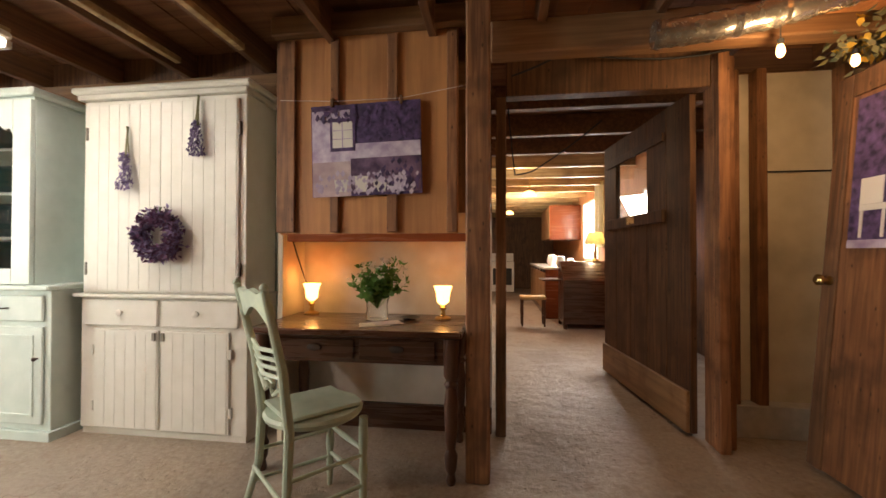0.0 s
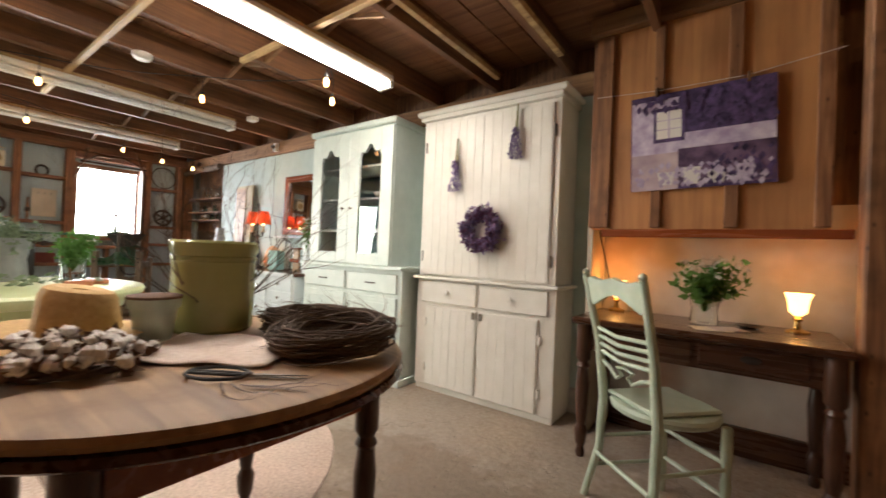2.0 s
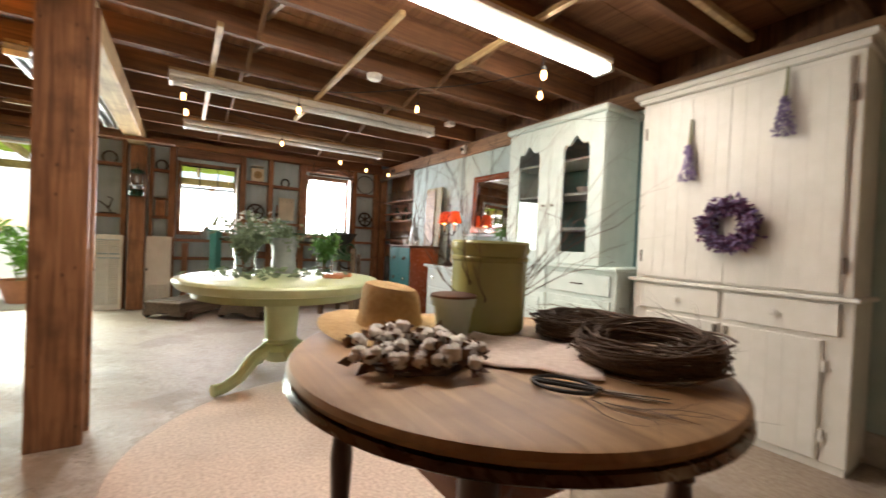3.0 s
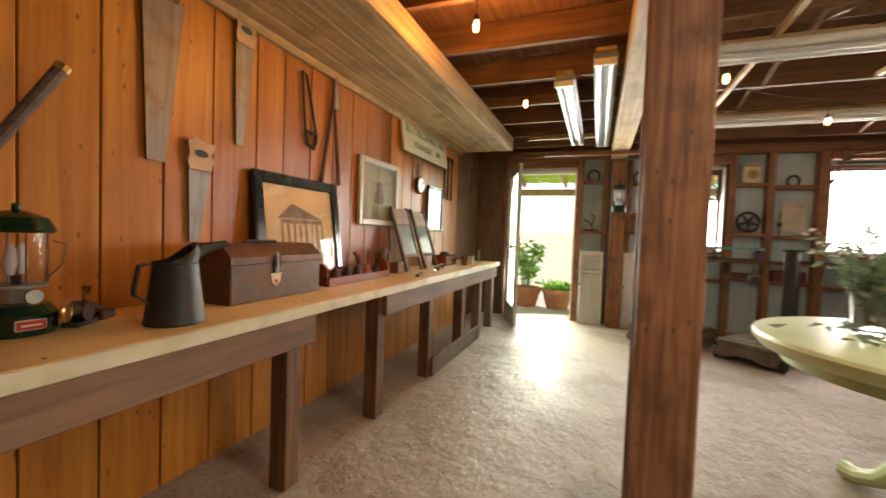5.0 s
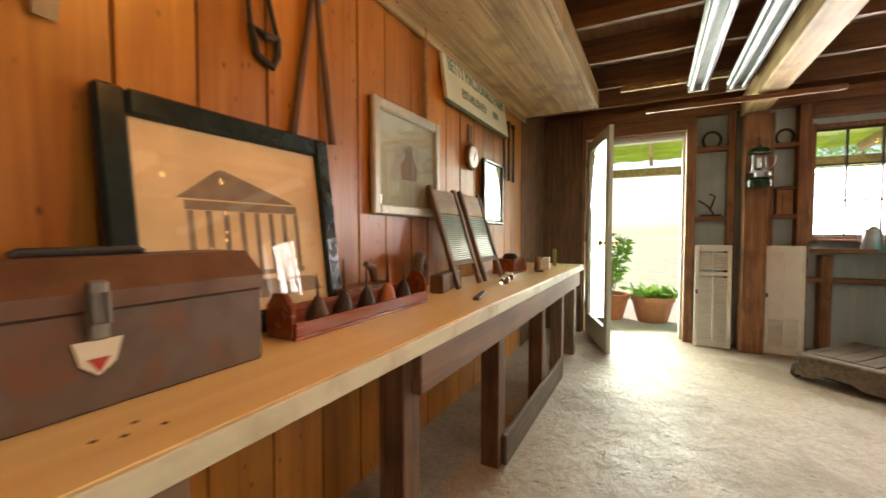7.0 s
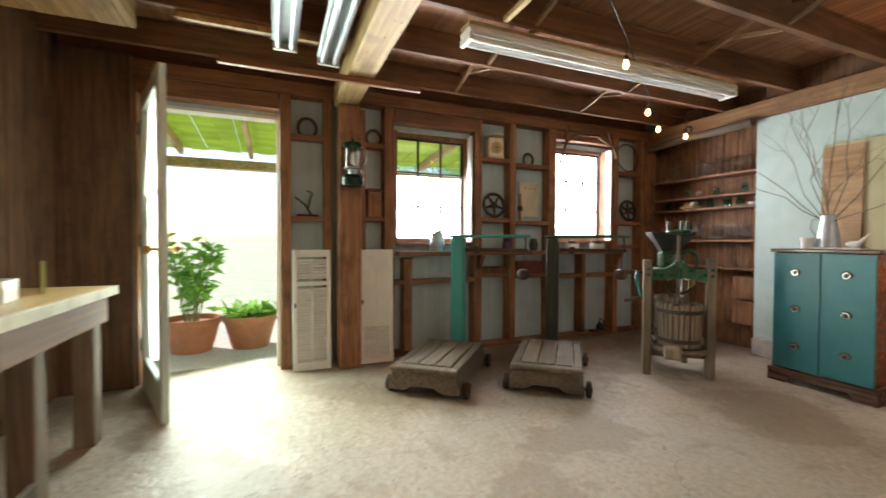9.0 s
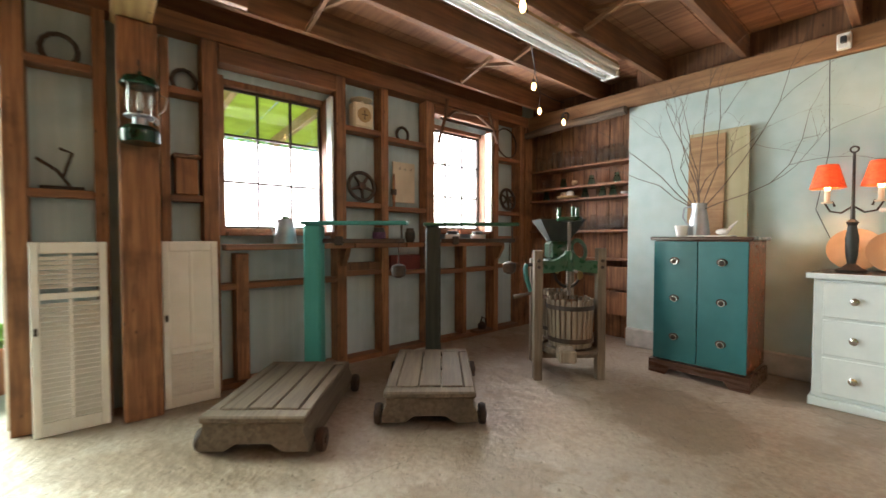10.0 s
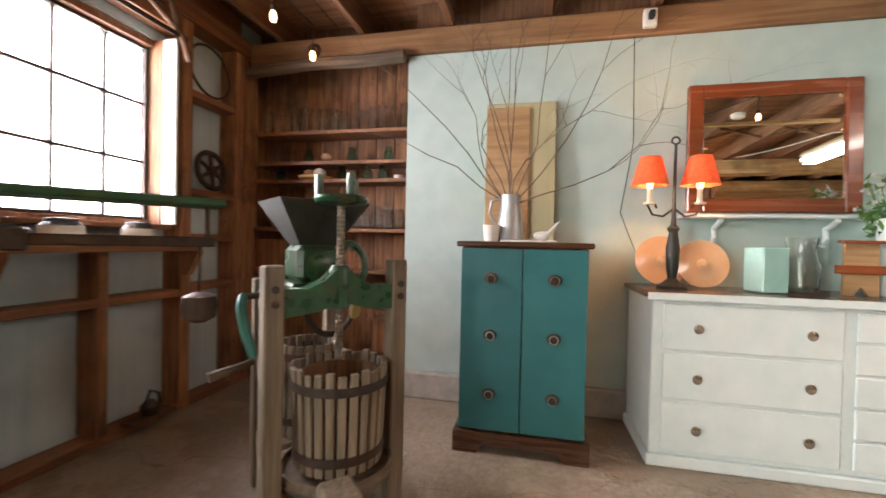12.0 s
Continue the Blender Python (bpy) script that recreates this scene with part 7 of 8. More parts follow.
# ---------- along the pine wall ----------
BT = 0.8105
WY = SY + 0.006
lantern(at(-2.54, -2.79, BT, 38), "green camping lantern with a red badge on the bench", True)
rl = thing("fishing_reel", at(-2.68, -2.76, BT, 30), "old dark metal reel with brass fittings", "reel")
part("foot", box(N(), (-0.05, -0.025, 0), (0.05, 0.025, 0.015), 0.003), CANBLACK, rl)
part("drum", lathe(N(), [(0.03, -0.025), (0.03, 0.025)], 18, m=Matrix.Translation((0, 0, 0.0455)) @ pose(0, 0, 0, 90)), IRON, rl)
part("side_plate", lathe(N(), [(0.034, 0.0255), (0.034, 0.033)], 20, m=Matrix.Translation((0, 0, 0.0455)) @ pose(0, 0, 0, 90)), BRASS, rl)
part("crank", tube(N(), [(0.0, -0.033, 0.045), (0.05, -0.04, 0.06), (0.05, -0.065, 0.06)], 0.005, 6), BRASS, rl)
part("horn", tube(N(), [(-0.02, 0, 0.07), (-0.03, 0, 0.12)], [0.006, 0.014], 8), BRASS, rl)
part("frame_bar", tube(N(), [(-0.1, 0.0, 0.03), (-0.04, 0.01, 0.05), (0.05, 0.01, 0.055), (0.1, 0.02, 0.05)], [0.012, 0.016, 0.014, 0.01], 8), IRON, rl)
part("brass_wheel", ring(N(), 0.026, 0.006, pose(0.1, 0.03, 0.06, 90, 0, 15), 18, 6), BRASS, rl)
part("brass_hub", lathe(N(), [(0.02, -0.004), (0.022, 0.004)], 14, m=pose(0.1, 0.03, 0.06, 90, 0, 15)), BRASS, rl)
part("clamp", box(N(), (-0.13, -0.03, 0), (-0.06, 0.03, 0.03), 0.006), IRON, rl)
oc = thing("oil_can", at(-2.845, -2.555, BT, 165), "dark conical oil measure with open hood, spout and strap handle", "oil can")
part("body", lathe(N(), [(0.09, 0), (0.092, 0.005), (0.089, 0.01), (0.066, 0.2), (0.068, 0.204), (0.066, 0.208), (0.06, 0.206), (0.083, 0.012)], 36), CANBLACK, oc)
B = N()
hood = []
for k in range(25):
    a = -math.pi * 0.72 + math.pi * 1.44 * k / 24
    c, w = math.cos(a), math.sin(a)
    rise = 0.062 * (0.5 + 0.5 * math.cos(a * 1.38)) ** 0.8
    hood.append([(0.066 * c, 0.066 * w, 0.208), (0.064 * c + 0.01, 0.06 * w, 0.208 + rise * 0.55), (0.05 * c + 0.012, 0.05 * w, 0.21 + rise), (0.047 * c + 0.012, 0.047 * w, 0.21 + rise), (0.06 * c + 0.01, 0.056 * w, 0.208 + rise * 0.55), (0.062 * c, 0.062 * w, 0.208)])
hv = [[B.verts.new(p) for p in row] for row in hood]
for p, q in zip(hv, hv[1:]):
    for k in range(5):
        B.faces.new((p[k], p[k + 1], q[k + 1], q[k]))
part("spout_hood", B, CANBLACK, oc, "open sheet metal pouring hood")
part("spout", tube(N(), [(0.05, 0, 0.235), (0.09, 0, 0.25), (0.14, 0, 0.262), (0.165, 0, 0.268)], [0.03, 0.02, 0.013, 0.011], 16), CANBLACK, oc)
strap = [(-0.064, 0.2), (-0.088, 0.204), (-0.108, 0.198), (-0.122, 0.115), (-0.12, 0.1), (-0.078, 0.07), (-0.078, 0.077), (-0.113, 0.104), (-0.115, 0.115), (-0.102, 0.192), (-0.088, 0.198), (-0.064, 0.195)]
part("handle", slab(N(), strap, -0.014, 0.014, FY), CANBLACK, oc, "bent strap handle")

tb = thing("toolbox", at(-3.42, -2.765, BT, 0), "brown rusty metal toolbox with hinged hip lid", "toolbox")
part("body", box(N(), (-0.285, -0.115, 0), (0.285, 0.13, 0.17), 0.005), TOOLBOX, tb)
lid = [(-0.118, 0.1705), (0.133, 0.1705), (0.133, 0.2), (0.07, 0.255), (-0.06, 0.255), (-0.118, 0.2)]
part("lid", slab(N(), lid, -0.288, 0.288, Matrix(((0, 0, 1, 0), (1, 0, 0, 0), (0, 1, 0, 0), (0, 0, 0, 1)))), TOOLLID, tb, "rust red hip lid")
part("hasp", box(N(), (0.02, 0.131, 0.12), (0.05, 0.141, 0.22), 0.004), STEEL, tb)
part("hasp_ring", tube(N(), [(0.025, 0.145, 0.2), (0.025, 0.15, 0.15), (0.045, 0.15, 0.15), (0.045, 0.145, 0.2)], 0.004, 6), STEEL, tb)
part("badge", slab(N(), [(0.0, 0.12), (0.07, 0.12), (0.06, 0.08), (0.035, 0.06), (0.01, 0.08)], -0.134, -0.1305, FY), PAPER, tb)
part("badge_field", slab(N(), [(0.02, 0.09), (0.05, 0.09), (0.035, 0.066)], -0.136, -0.1345, FY), REDPAINT, tb)
part("handle", tube(N(), [(-0.1, 0, 0.258), (-0.09, 0, 0.264), (0.09, 0, 0.264), (0.1, 0, 0.258)], 0.008, 8), BLACK, tb)


def saw(m, blade, handle, label, hm):
    s = thing("hand_saw", m, label, "saw", "hand saws")
    part("blade", slab(N(), blade, -0.0015, 0.0015, FY), STEEL, s)
    B = N()
    xs = [p[0] for p in handle]
    slab(B, handle, -0.012, 0.012, FY)
    h = part("handle", B, hm, s, "worn wooden handle")
    cx, cz = sum(xs) / len(xs), sum(p[1] for p in handle) / len(handle)
    part("grip_hole", slab(N(), [(cx + 0.035 * math.cos(a), cz + 0.017 * math.sin(a)) for a in [k * 0.52 for k in range(12)]], 0.0122, 0.0132, FY), BLACK, h)
    return s


TANGRIP = mat("tan saw handle beech", (0.4, 0.24, 0.1), (0.55, 0.36, 0.17), 0.5, "x", 20, 0.15, dirt=0.6)
hnd = [(-0.05, 0), (0.05, 0), (0.06, 0.05), (0.05, 0.075), (0.062, 0.13), (0.02, 0.125), (-0.03, 0.14), (-0.065, 0.12), (-0.055, 0.07), (-0.062, 0.03)]
saw(pose(-3.02, WY + 0.01, 1.4, 0, 2, 180), [(-0.03, 0), (0.045, 0), (0.1, 0.68), (-0.08, 0.68)], [(x * 1.3, z * 1.1 + 0.67) for x, z in hnd], "large rusty hand saw hung on the pine wall", STUD)
saw(pose(-3.44, WY + 0.01, 1.55, 0, 2, 180), [(-0.025, 0), (0.015, 0.0), (0.065, 0.5), (-0.055, 0.5)], [(x, z + 0.5) for x, z in hnd], "hand saw with tan handle hung on the pine wall", TANGRIP)
saw(pose(-3.2, WY + 0.012, 1.07, 0, 3, 180), [(-0.025, 0), (0.02, 0.0), (0.06, 0.32), (-0.05, 0.32)], [(x * 1.05, z + 0.32) for x, z in hnd], "short back saw with tan handle on the wall", TANGRIP)
hs = thing("hacksaw", at(-3.97, WY + 0.01, 1.65), "old iron hacksaw frame hung on the wall", "hacksaw")
part("frame", tube(N(), [(-0.05, 0, 0.1), (0.05, 0, 0.43), (0.09, 0, 0.44), (0.05, 0, 0.1)], 0.008, 7), IRON, hs)
part("grip", tube(N(), [(-0.05, 0, 0.1), (0.0, 0, 0.09), (0.05, 0, 0.1), (0.03, 0, 0.02), (-0.03, 0, 0.0), (-0.05, 0, 0.04), (-0.05, 0, 0.1)], 0.012, 7), IRON, hs)
tg = thing("hedge_shears", at(-4.2, WY + 0.015, 1.45), "old long handled shears hung on the wall", "shears")
part("handle", tube(N(), [(-0.07, 0, 0.0), (0.0, 0.0, 0.5), (0.02, 0, 0.7)], [0.016, 0.012, 0.01], 8), BARN, tg)
part("handle", tube(N(), [(0.13, 0, -0.03), (0.03, 0.0, 0.5), (0.0, 0, 0.72)], [0.016, 0.012, 0.01], 8), BARN, tg)
part("blade", slab(N(), [(-0.02, 0.5), (0.03, 0.5), (0.02, 0.72)], -0.02, -0.014, FY), CHROME, tg)
ax = thing("long_handle", at(-2.5, WY + 0.06, 1.2), "worn wooden tool handle slanting on the wall", "tool handle")
part("shaft", tube(N(), [(0.16, 0, -0.22), (0.0, 0, 0.1), (-0.18, 0.01, 0.42)], [0.016, 0.018, 0.022], 10), GREYWOOD, ax)
part("ferrule", tube(N(), [(-0.18, 0.01, 0.42), (-0.19, 0.01, 0.44)], 0.023, 10), BRASS, ax)


def picture(m, w, h, fw, frame_m, mat_m, print_m, label, matw=0.0):
    p = thing("picture_frame", m, label, "picture", "bench pictures")
    W = w / 2
    for a, b in (((-W, -0.0, 0), (-W + fw, 0.03, h)), ((W - fw, -0.0, 0), (W, 0.03, h)), ((-W + fw, 0.0, 0), (W - fw, 0.03, fw)), ((-W + fw, 0.0, h - fw), (W - fw, 0.03, h))):
        part("moulding", box(N(), a, b, 0.008), frame_m, p)
    part("mount", box(N(), (-W + fw - 0.004, 0.002, fw - 0.004), (W - fw + 0.004, 0.01, h - fw + 0.004)), mat_m, p)
    q = fw + matw
    pr = part("print", box(N(), (-W + q, 0.0105, q), (W - q, 0.0115, h - q)), print_m, p)
    g = part("glazing", box(N(), (-W + fw - 0.003, 0.016, fw - 0.003), (W - fw + 0.003, 0.018, h - fw + 0.003)), GLASS, p)
    g.visible_shadow = False
    return p, pr


LEAN = lambda x, y, z, a: pose(x, y, z, a, 0, 0)
f1, pr = picture(LEAN(-3.86, -2.86, BT, 7), 0.72, 0.64, 0.065, BLACKFRAME, SEPIA, SEPIA, "glossy black framed sepia print of a ruined temple")
temple = [((-0.2, 0.17), (0.2, 0.185)), ((-0.19, 0.36), (0.18, 0.385))]
for (x0, z0), (x1, z1) in temple:
    part("printed_line", box(N(), (x0, 0.0118, z0), (x1, 0.0124, z1)), INK, pr)
for k in range(8):
    x = 0.17 - k * 0.05
    part("printed_column", box(N(), (x - 0.012, 0.0118, 0.187 - 0.003 * k), (x + 0.005, 0.0124, 0.358)), INK, pr)
part("printed_gable", slab(N(), [(-0.18, 0.39), (0.2, 0.39), (0.17, 0.41), (0.08, 0.475), (0.06, 0.475), (-0.16, 0.4)], -0.0124, -0.0118, FY), INK, pr)
part("printed_ground", slab(N(), [(-0.27, 0.1), (0.27, 0.1), (0.22, 0.165), (-0.24, 0.15)], -0.0124, -0.0118, FY), INK, pr)
GREYPRINT = mat("grey print", (0.3, 0.3, 0.22), (0.42, 0.42, 0.32), 0.7, None, 20, 0.02, dirt=0.7, c3=(0.1, 0.1, 0.075))
f2, pr = picture(at(-4.82, SY + 0.01, 1.19), 0.62, 0.53, 0.05, SILVER, mat("olive mount", (0.24, 0.24, 0.16), (0.28, 0.28, 0.19), 0.8, None, 20, 0.02), GREYPRINT, "silver grey framed small print on the pine wall", 0.12)
part("printed_figure", slab(N(), [(-0.06, 0.18), (0.07, 0.18), (0.08, 0.25), (0.03, 0.3), (0.05, 0.34), (-0.02, 0.36), (-0.05, 0.28), (-0.08, 0.24)], -0.0124, -0.0118, FY), INK, pr)
picture(at(-6.02, SY + 0.01, 1.17), 0.42, 0.48, 0.03, BLACKFRAME, PAPER, GREYPRINT, "thin black framed picture behind glass", 0.05)


def lettering(parent, text, size, m, material, wide=1.0):
    cu = bpy.data.curves.new("text", "FONT")
    cu.body, cu.size, cu.align_x, cu.extrude = text, size, "CENTER", 0.001
    tmp = bpy.data.objects.new("text", cu)
    me = bpy.data.meshes.new_from_object(tmp)
    bpy.data.objects.remove(tmp)
    me.transform(m @ Matrix.Diagonal((wide, 1, 1, 1)))
    me.materials.append(material)
    o = new("lettering", me)
    o.parent = parent


sg = thing("farm_sign", pose(-5.72, SY + 0.03, 2.05, 8, 0, 0), "cream painted wooden farm sign with green edge", "sign")
part("board", box(N(), (-0.55, -0.012, -0.17), (0.55, 0.012, 0.16), 0.004), mat("cream sign paint", (0.66, 0.64, 0.46), (0.72, 0.7, 0.52), 0.5, None, 10, 0.04), sg)
GREENINK = mat("faded green lettering", (0.1, 0.16, 0.09), (0.15, 0.22, 0.13), 0.6, None, 20, 0.02)
part("edge", box(box(N(), (-0.555, -0.013, -0.176), (0.555, 0.0135, -0.1705), 0.001), (-0.555, -0.013, 0.1605), (0.555, 0.0135, 0.166), 0.001), GREENINK, sg)
TM = Matrix(((-1, 0, 0, 0), (0, 0, 1, 0.0135), (0, 1, 0, 0), (0, 0, 0, 1)))
lettering(sg, "BETTY MACDONALD FARM", 0.125, Matrix.Translation((0, 0, 0.02)) @ TM, GREENINK, 0.64)
lettering(sg, "ESTABLISHED", 0.085, Matrix.Translation((0.12, 0, -0.1)) @ TM, GREENINK, 0.8)
part("lettering_bar", box(N(), (-0.33, 0.0135, -0.09), (-0.22, 0.0145, -0.04)), GREENINK, sg)
ck = thing("wall_clock", at(-5.62, SY + 0.004, 1.62), "small round white dial thermometer on the wall", "dial")
part("case", lathe(N(), [(0.085, 0), (0.09, 0.015), (0.085, 0.03), (0.07, 0.032)], 28, m=pose(0, 0, 0, -90)), BARN, ck)
part("face", lathe(N(), [(0.072, 0.0325), (0.07, 0.036)], 28, m=pose(0, 0, 0, -90)), CHINA, ck)
part("hand", box(N(), (-0.004, 0.0365, 0.0), (0.004, 0.039, 0.05), m=pose(0, 0, 0, 0, -40)), BLACK, ck)
part("hand", box(N(), (-0.004, 0.0365, -0.03), (0.004, 0.039, 0.0)), BLACK, ck)
part("bracket", box(N(), (-0.03, 0, 0.095), (0.03, 0.01, 0.22), 0.003), BARN, ck)


def washboard(x, tilt):
    w = thing("washboard", pose(x, -2.72, BT, tilt, 0, 0), "old wooden washboard with ribbed glass leaning on the wall", "washboard", "washboards")
    for s in (-1, 1):
        part("stile", box(N(), (s * 0.145 - 0.018, -0.012, 0), (s * 0.145 + 0.018, 0.012, 0.58), 0.004), BARN, w)
    part("top_panel", box(N(), (-0.126, -0.006, 0.42), (0.126, 0.006, 0.56), 0.003), TABLEOAK, w)
    part("rail", box(N(), (-0.126, -0.01, 0.12), (0.126, 0.01, 0.15), 0.003), BARN, w)
    B = N()
    for k in range(22):
        tube(B, [(-0.126, 0, 0.156 + k * 0.012), (0.126, 0, 0.156 + k * 0.012)], 0.0055, 6)
    tagged(part("ribbed_plate", B, mat("ribbed green grey glass", (0.25, 0.34, 0.29), (0.33, 0.42, 0.36), 0.2, None, 10, 0.02), w), kind="stuff")


washboard(-5.12, 18)
washboard(-5.5, 18)
cd = thing("oiler_caddy", at(-4.2, -2.73, BT, 0), "brown wooden caddy holding small oil cans", "caddy")
part("tray", box(box(box(N(), (-0.36, -0.06, 0), (0.36, 0.06, 0.012), 0.002), (-0.36, 0.05, 0.0125), (0.36, 0.06, 0.05), 0.002), (-0.36, -0.06, 0.0125), (0.36, -0.05, 0.08), 0.002), MAHOG, cd)
for s in (-1, 1):
    part("end", slab(N(), [(-0.0495, 0.0125), (0.0495, 0.0125), (0.0495, 0.09), (0.02, 0.13), (-0.02, 0.13), (-0.0495, 0.09)], s * 0.36 - 0.008, s * 0.36 + 0.008, Matrix(((0, 0, 1, 0), (1, 0, 0, 0), (0, 1, 0, 0), (0, 0, 0, 1)))), MAHOG, cd)
for k, x in enumerate((0.22, 0.1, -0.02, -0.15, -0.26)):
    o = thing("oiler", at(-4.2 + x, -2.73, BT + 0.0125), "small dark pump oil can with thin spout", "oil can", "oilers")
    part("body", lathe(N(), [(0.035, 0), (0.036, 0.02), (0.02, 0.07), (0.008, 0.09)], 16), IRON if k != 3 else TERRA, o)
    part("spout", tube(N(), [(0, 0, 0.09), (0.004, 0, 0.2 if k % 2 else 0.16)], [0.005, 0.002], 6), IRON, o)
for k, (x, y, z) in enumerate(((-4.95, -2.78, 0.15), (-4.35, -2.85, 0.14))):
    h = thing("wood_plane", at(x, y, BT, 10), "old brown wooden block plane on the bench", "plane", "planes")
    part("body", box(N(), (-0.17, -0.035, 0), (0.17, 0.035, 0.09), 0.006), BARN, h)
    part("tote", tube(N(), [(-0.1, 0, 0.09), (-0.08, 0, 0.15), (-0.02, 0, 0.17)], [0.016, 0.02, 0.012], 8), BARN, h)
solo("horse_collar_block", ring(N(), 0.075, 0.03, pose(0, 0, 0.105, 90, 0, 20), 20, 8), GREYWOOD, "worn round wooden block on the bench", "wood block", at(-4.78, -2.84, BT))
solo("putty_knife", box(N(), (-0.1, -0.016, 0), (0.1, 0.016, 0.016), 0.006), BLACK, "black handled knife lying on the bench", "knife", at(-4.78, -2.52, BT, 12))
for k, (x, y) in enumerate(((-5.3, -2.58), (-5.5, -2.62))):
    jar(x, y, BT - 0.0005, 0.03, 0.05, JARGLASS, "small glass inkwell on the bench", "inkwells")
wx = thing("wooden_box", at(-5.95, -2.76, BT), "brown open wooden box of small parts", "box")
part("body", box(N(), (-0.16, -0.08, 0), (0.16, 0.08, 0.11), 0.004), MAHOG, wx)
part("contents", lathe(N(), [(0.06, 0.1105), (0.04, 0.14), (0.01, 0.145)], 10), IRON, wx)
bk = thing("bookends", at(-6.15, -2.6, BT, 20), "dark bookend block with tan curve", "bookend")
part("base", box(N(), (-0.06, -0.03, 0), (0.08, 0.03, 0.012), 0.003), BARN, bk)
part("curve", tube(N(), [(0.06, 0, 0.012), (0.05, 0, 0.06), (0.0, 0, 0.1)], 0.014, 8), TABLEOAK, bk)
part("block", box(N(), (-0.05, -0.028, 0.0125), (-0.005, 0.028, 0.11), 0.004), BARN, bk)
solo("white_card_box", box(N(), (-0.09, -0.03, 0), (0.09, 0.03, 0.09), 0.003), CHINA, "white card box on the bench", "box", at(-6.4, -2.6, BT, 10))
solo("green_booklet", box(N(), (-0.05, -0.006, 0), (0.05, 0.006, 0.15), 0.002), mat("pale green card", (0.4, 0.55, 0.2), (0.48, 0.62, 0.26), 0.5, None, 10, 0.02), "pale green card standing on the bench", "card", at(-6.72, -2.6, BT, 25))
for k, x in enumerate((-6.3, -6.42, -6.55)):
    t = thing("hanging_tool", at(x, WY + 0.01, 1.55), "dark iron tool hanging on the pine wall", "tool", "hanging tools")
    part("shaft", tube(N(), [(0, 0, 0), (0.01, 0.004, 0.3), (0, 0, 0.5)], [0.012, 0.009, 0.012], 7), IRON, t)
    part("head", box(N(), (-0.03, -0.012, 0.46), (0.03, 0.012, 0.5), 0.004), IRON, t)
solo("hanging_stick", tube(N(), [(0, 0, 0), (0.02, 0.004, 0.62)], 0.014, 8), TABLEOAK, "thin tan stick hung on the pine wall", "stick", at(-5.0, WY + 0.012, 1.68))

# ---------- hall furnishings ----------
HW = thing("hall_window", at(1.765, 8.1, 1.05), "bright hall window with white muntins", "window")
part("glow", box(N(), (0.03, -0.5, 0), (0.04, 0.5, 1.1)), glow("bright sky beyond", (1, 0.98, 0.94), 3.0), HW, "bright sky")
for y in (-0.5, -0.17, 0.17, 0.46):
    part("muntin", box(N(), (-0.02, y, 0), (0.025, y + 0.03, 1.1), 0.003), WHITE, HW)
for z in (0, 0.35, 0.7, 1.07):
    part("muntin", box(N(), (-0.018, -0.47, z), (0.024, 0.46, z + 0.03), 0.003), WHITE, HW)
ct = thing("kitchen_counter", at(0.85, 8.2, 0), "kitchen counter with wooden front and white top", "counter")
part("carcass", box(N(), (0, -0.9, 0), (0.94, 2.2, 0.86), 0.004), MAHOG, ct)
part("worktop", box(N(), (-0.03, -0.93, 0.861), (0.945, 2.2, 0.9), 0.005), CHINA, ct)
for k in range(5):
    part("door", box(N(), (-0.018, -0.88 + k * 0.62, 0.12), (-0.0005, -0.3 + k * 0.62, 0.8), 0.005), TABLEOAK, ct)
uc = thing("wall_cabinet", at(1.15, 9.9, 1.45), "hanging wooden kitchen cabinet", "cabinet")
part("carcass", box(N(), (0, -0.8, 0), (0.648, 0.8, 0.75), 0.004), MAHOG, uc)
for k in range(3):
    part("door", box(N(), (-0.018, -0.79 + k * 0.53, 0.02), (-0.0005, -0.28 + k * 0.53, 0.73), 0.005), TABLEOAK, uc)
part("end_panel", box(N(), (0.02, -0.82, 0.02), (0.63, -0.8005, 0.73), 0.005), MAHOG, uc)
ds = thing("slant_desk", at(1.3, 6.55, 0), "dark wooden slant front desk", "desk")
side = [(-0.25, 0.08), (0.3, 0.08), (0.3, 1.02), (0.1, 1.02), (-0.25, 0.74)]
part("body", slab(N(), side, -0.3, 0.38, Matrix(((0, 0, 1, 0), (1, 0, 0, 0), (0, 1, 0, 0), (0, 0, 0, 1)))), DARKWOOD, ds)
for x in (-0.27, 0.35):
    for y in (-0.22, 0.27):
        part("foot", lathe(N(), [(0.025, 0), (0.035, 0.03), (0.03, 0.079)], 10, (x, y, 0)), DARKWOOD, ds)
part("fall_front", box(N(), (-0.62, -0.22, 0.72), (-0.31, 0.28, 0.745), 0.004), DARKWOOD, ds)
stl = thing("stool", at(0.57, 6.6, 0), "small stool with woven tan seat", "stool")
part("seat", box(N(), (-0.2, -0.16, 0.42), (0.2, 0.16, 0.47), 0.015), STRAW, stl)
for x in (-0.17, 0.17):
    for y in (-0.13, 0.13):
        part("leg", lathe(N(), [(0.013, 0), (0.02, 0.2), (0.016, 0.3), (0.021, 0.419)], 10, (x, y, 0)), DARKWOODZ, stl)
    part("stretcher", tube(N(), [(x, -0.13, 0.15), (x, 0.13, 0.15)], 0.009, 6), DARKWOODZ, stl)
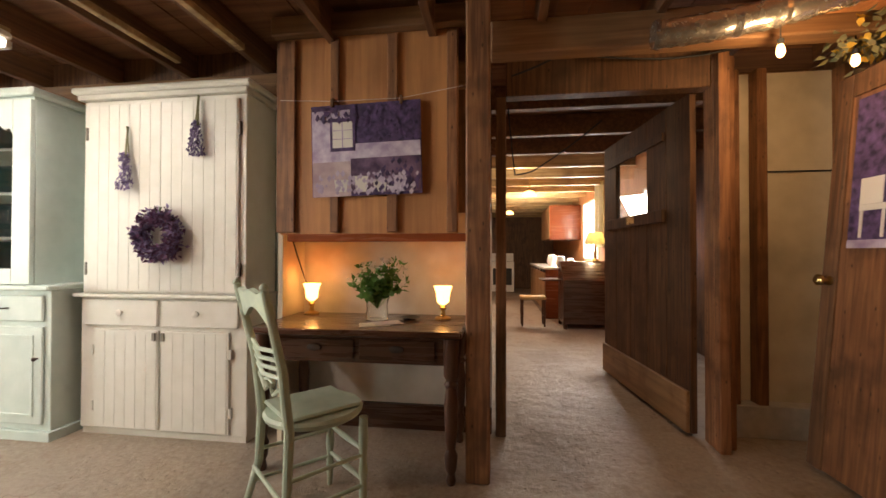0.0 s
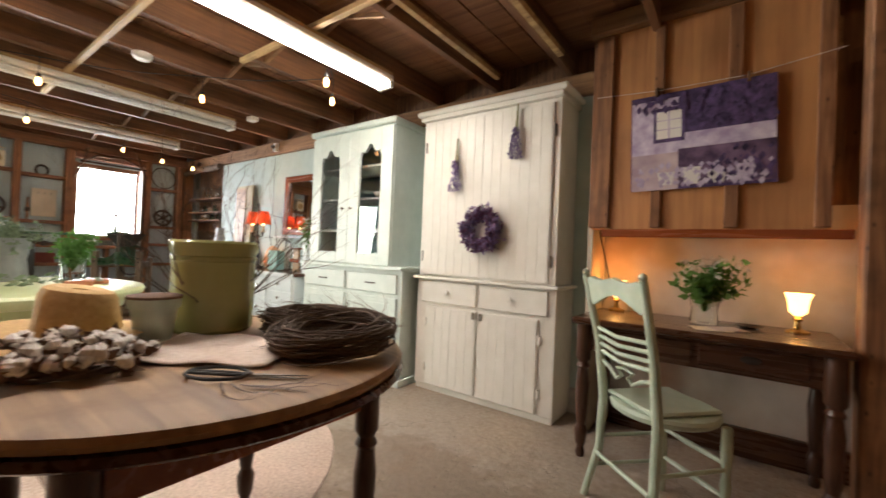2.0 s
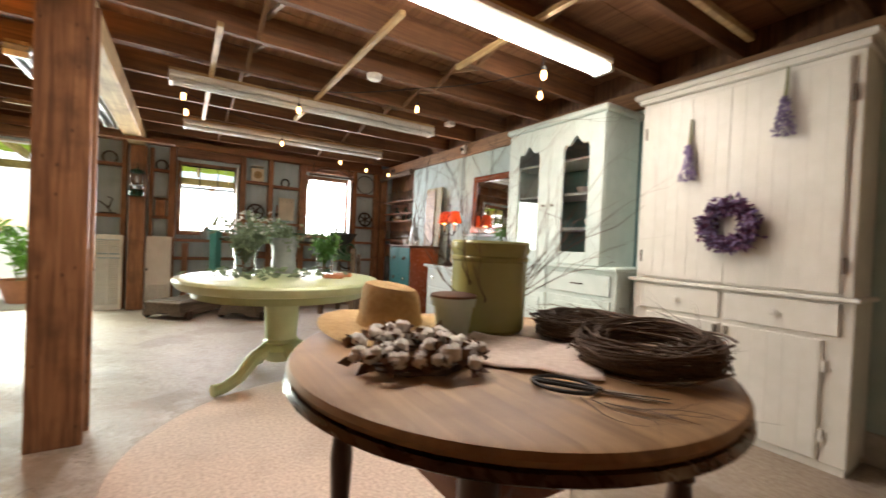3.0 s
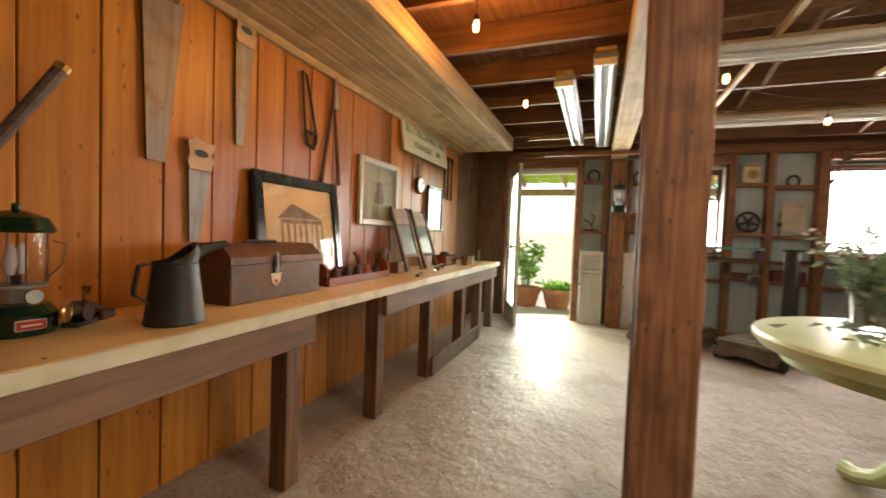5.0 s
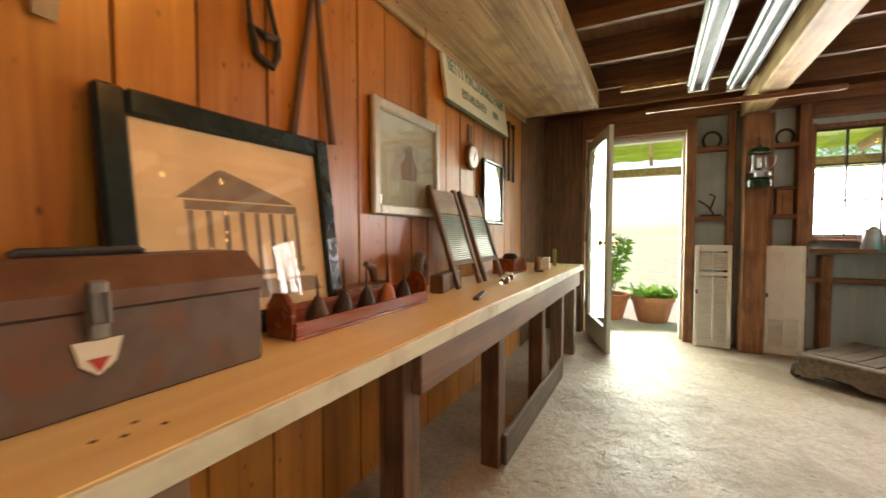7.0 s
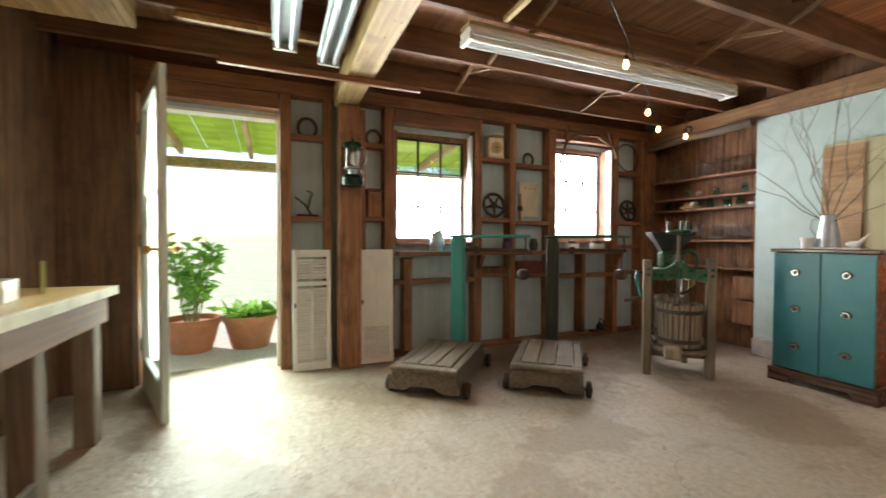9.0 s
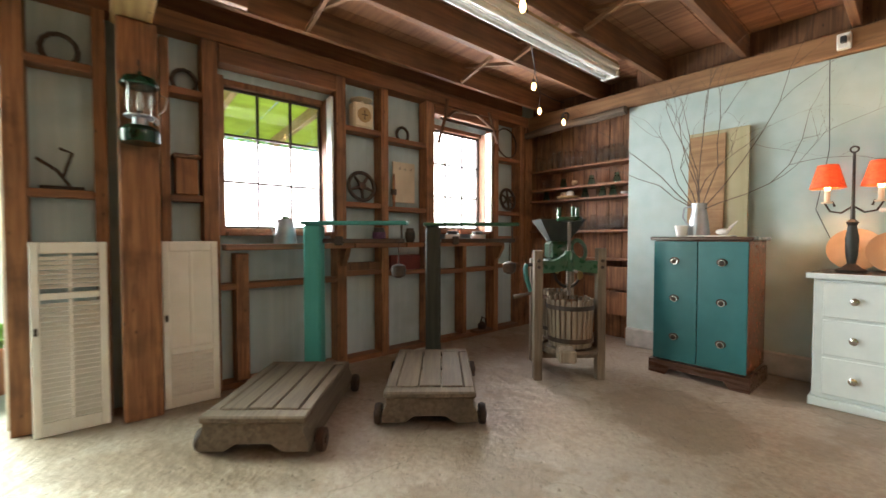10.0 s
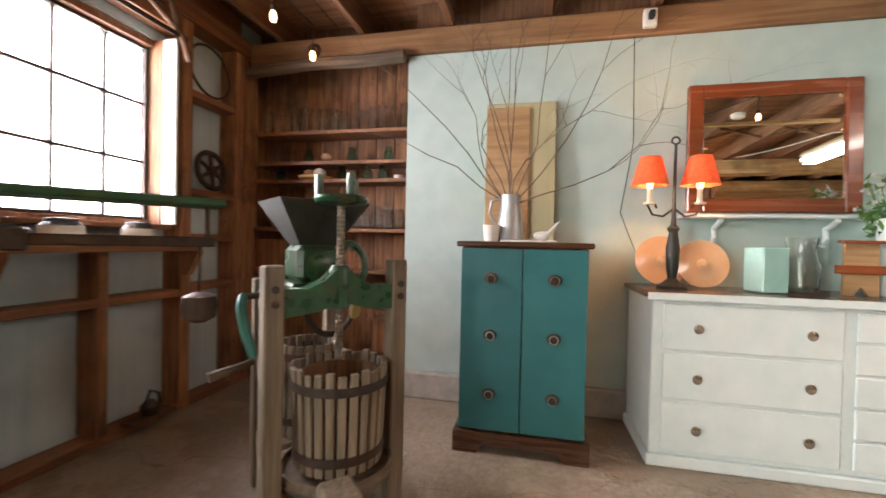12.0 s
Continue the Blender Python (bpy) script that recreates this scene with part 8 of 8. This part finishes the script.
dl = thing("desk_lamp", at(1.55, 6.7, 1.0205), "table lamp with glowing cream shade", "lamp")
part("base", lathe(N(), [(0.07, 0), (0.06, 0.02), (0.02, 0.05), (0.035, 0.12), (0.012, 0.2), (0.01, 0.3)], 16), BRASS, dl)
part("shade", lathe(N(), [(0.17, 0.27), (0.1, 0.46), (0.098, 0.46), (0.168, 0.27)], 24, cap=False), CREAMSHADE, dl)
lamp("hall_lamp_light", "POINT", 5, (1, 0.72, 0.4), Matrix.Translation((1.55, 6.7, 1.38)), 0.03)
for x, y in ((0.55, 7.0), (0.3, 10.2)):
    cl = thing("ceiling_lamp", at(x, y, 2.12), "glowing hall ceiling lamp with glass shade", "ceiling light", "hall lamps")
    part("shade", lathe(N(), [(0.12, 0), (0.09, 0.06), (0.03, 0.09)], 18), FLAME, cl)
    part("stem", tube(N(), [(0, 0, 0.09), (0, 0, 0.379)], 0.012, 8), BRASS, cl)
for k, (x, y, s) in enumerate(((1.15, 7.6, 0.2), (1.35, 7.75, 0.16), (1.05, 8.0, 0.22))):
    j = thing("crockery", at(x, y, 0.9005), "white crockery on the hall counter", "crockery", "counter crockery")
    part("body", lathe(N(), [(s * 0.3, 0), (s * 0.45, s * 0.4), (s * 0.35, s * 0.9), (s * 0.25, s)], 14), CHINA, j)
ap = thing("stove", at(0.15, 12.6, 0), "white enamel kitchen stove at the hall's end", "stove")
part("body", box(N(), (-0.35, -0.3, 0), (0.35, 0.3, 0.9), 0.01), CHINA, ap)
part("back_panel", box(N(), (-0.35, 0.2, 0.9005), (0.35, 0.3, 1.15), 0.01), CHINA, ap)
part("oven_door", box(N(), (-0.28, -0.315, 0.2), (0.28, -0.3005, 0.7), 0.006), BLACK, ap)
cupb = solo("curtain", slab(N(), [(0.02 * math.sin(k * 1.1) + 0.0, -0.3 + 0.05 * k) for k in range(13)] + [(0.02 * math.sin(k * 1.1) + 0.006, -0.3 + 0.05 * k) for k in range(12, -1, -1)], 0, 1.1), CREAMSHADE, "white curtain gathered beside the hall window", "curtain", at(1.72, 7.2, 1.25))
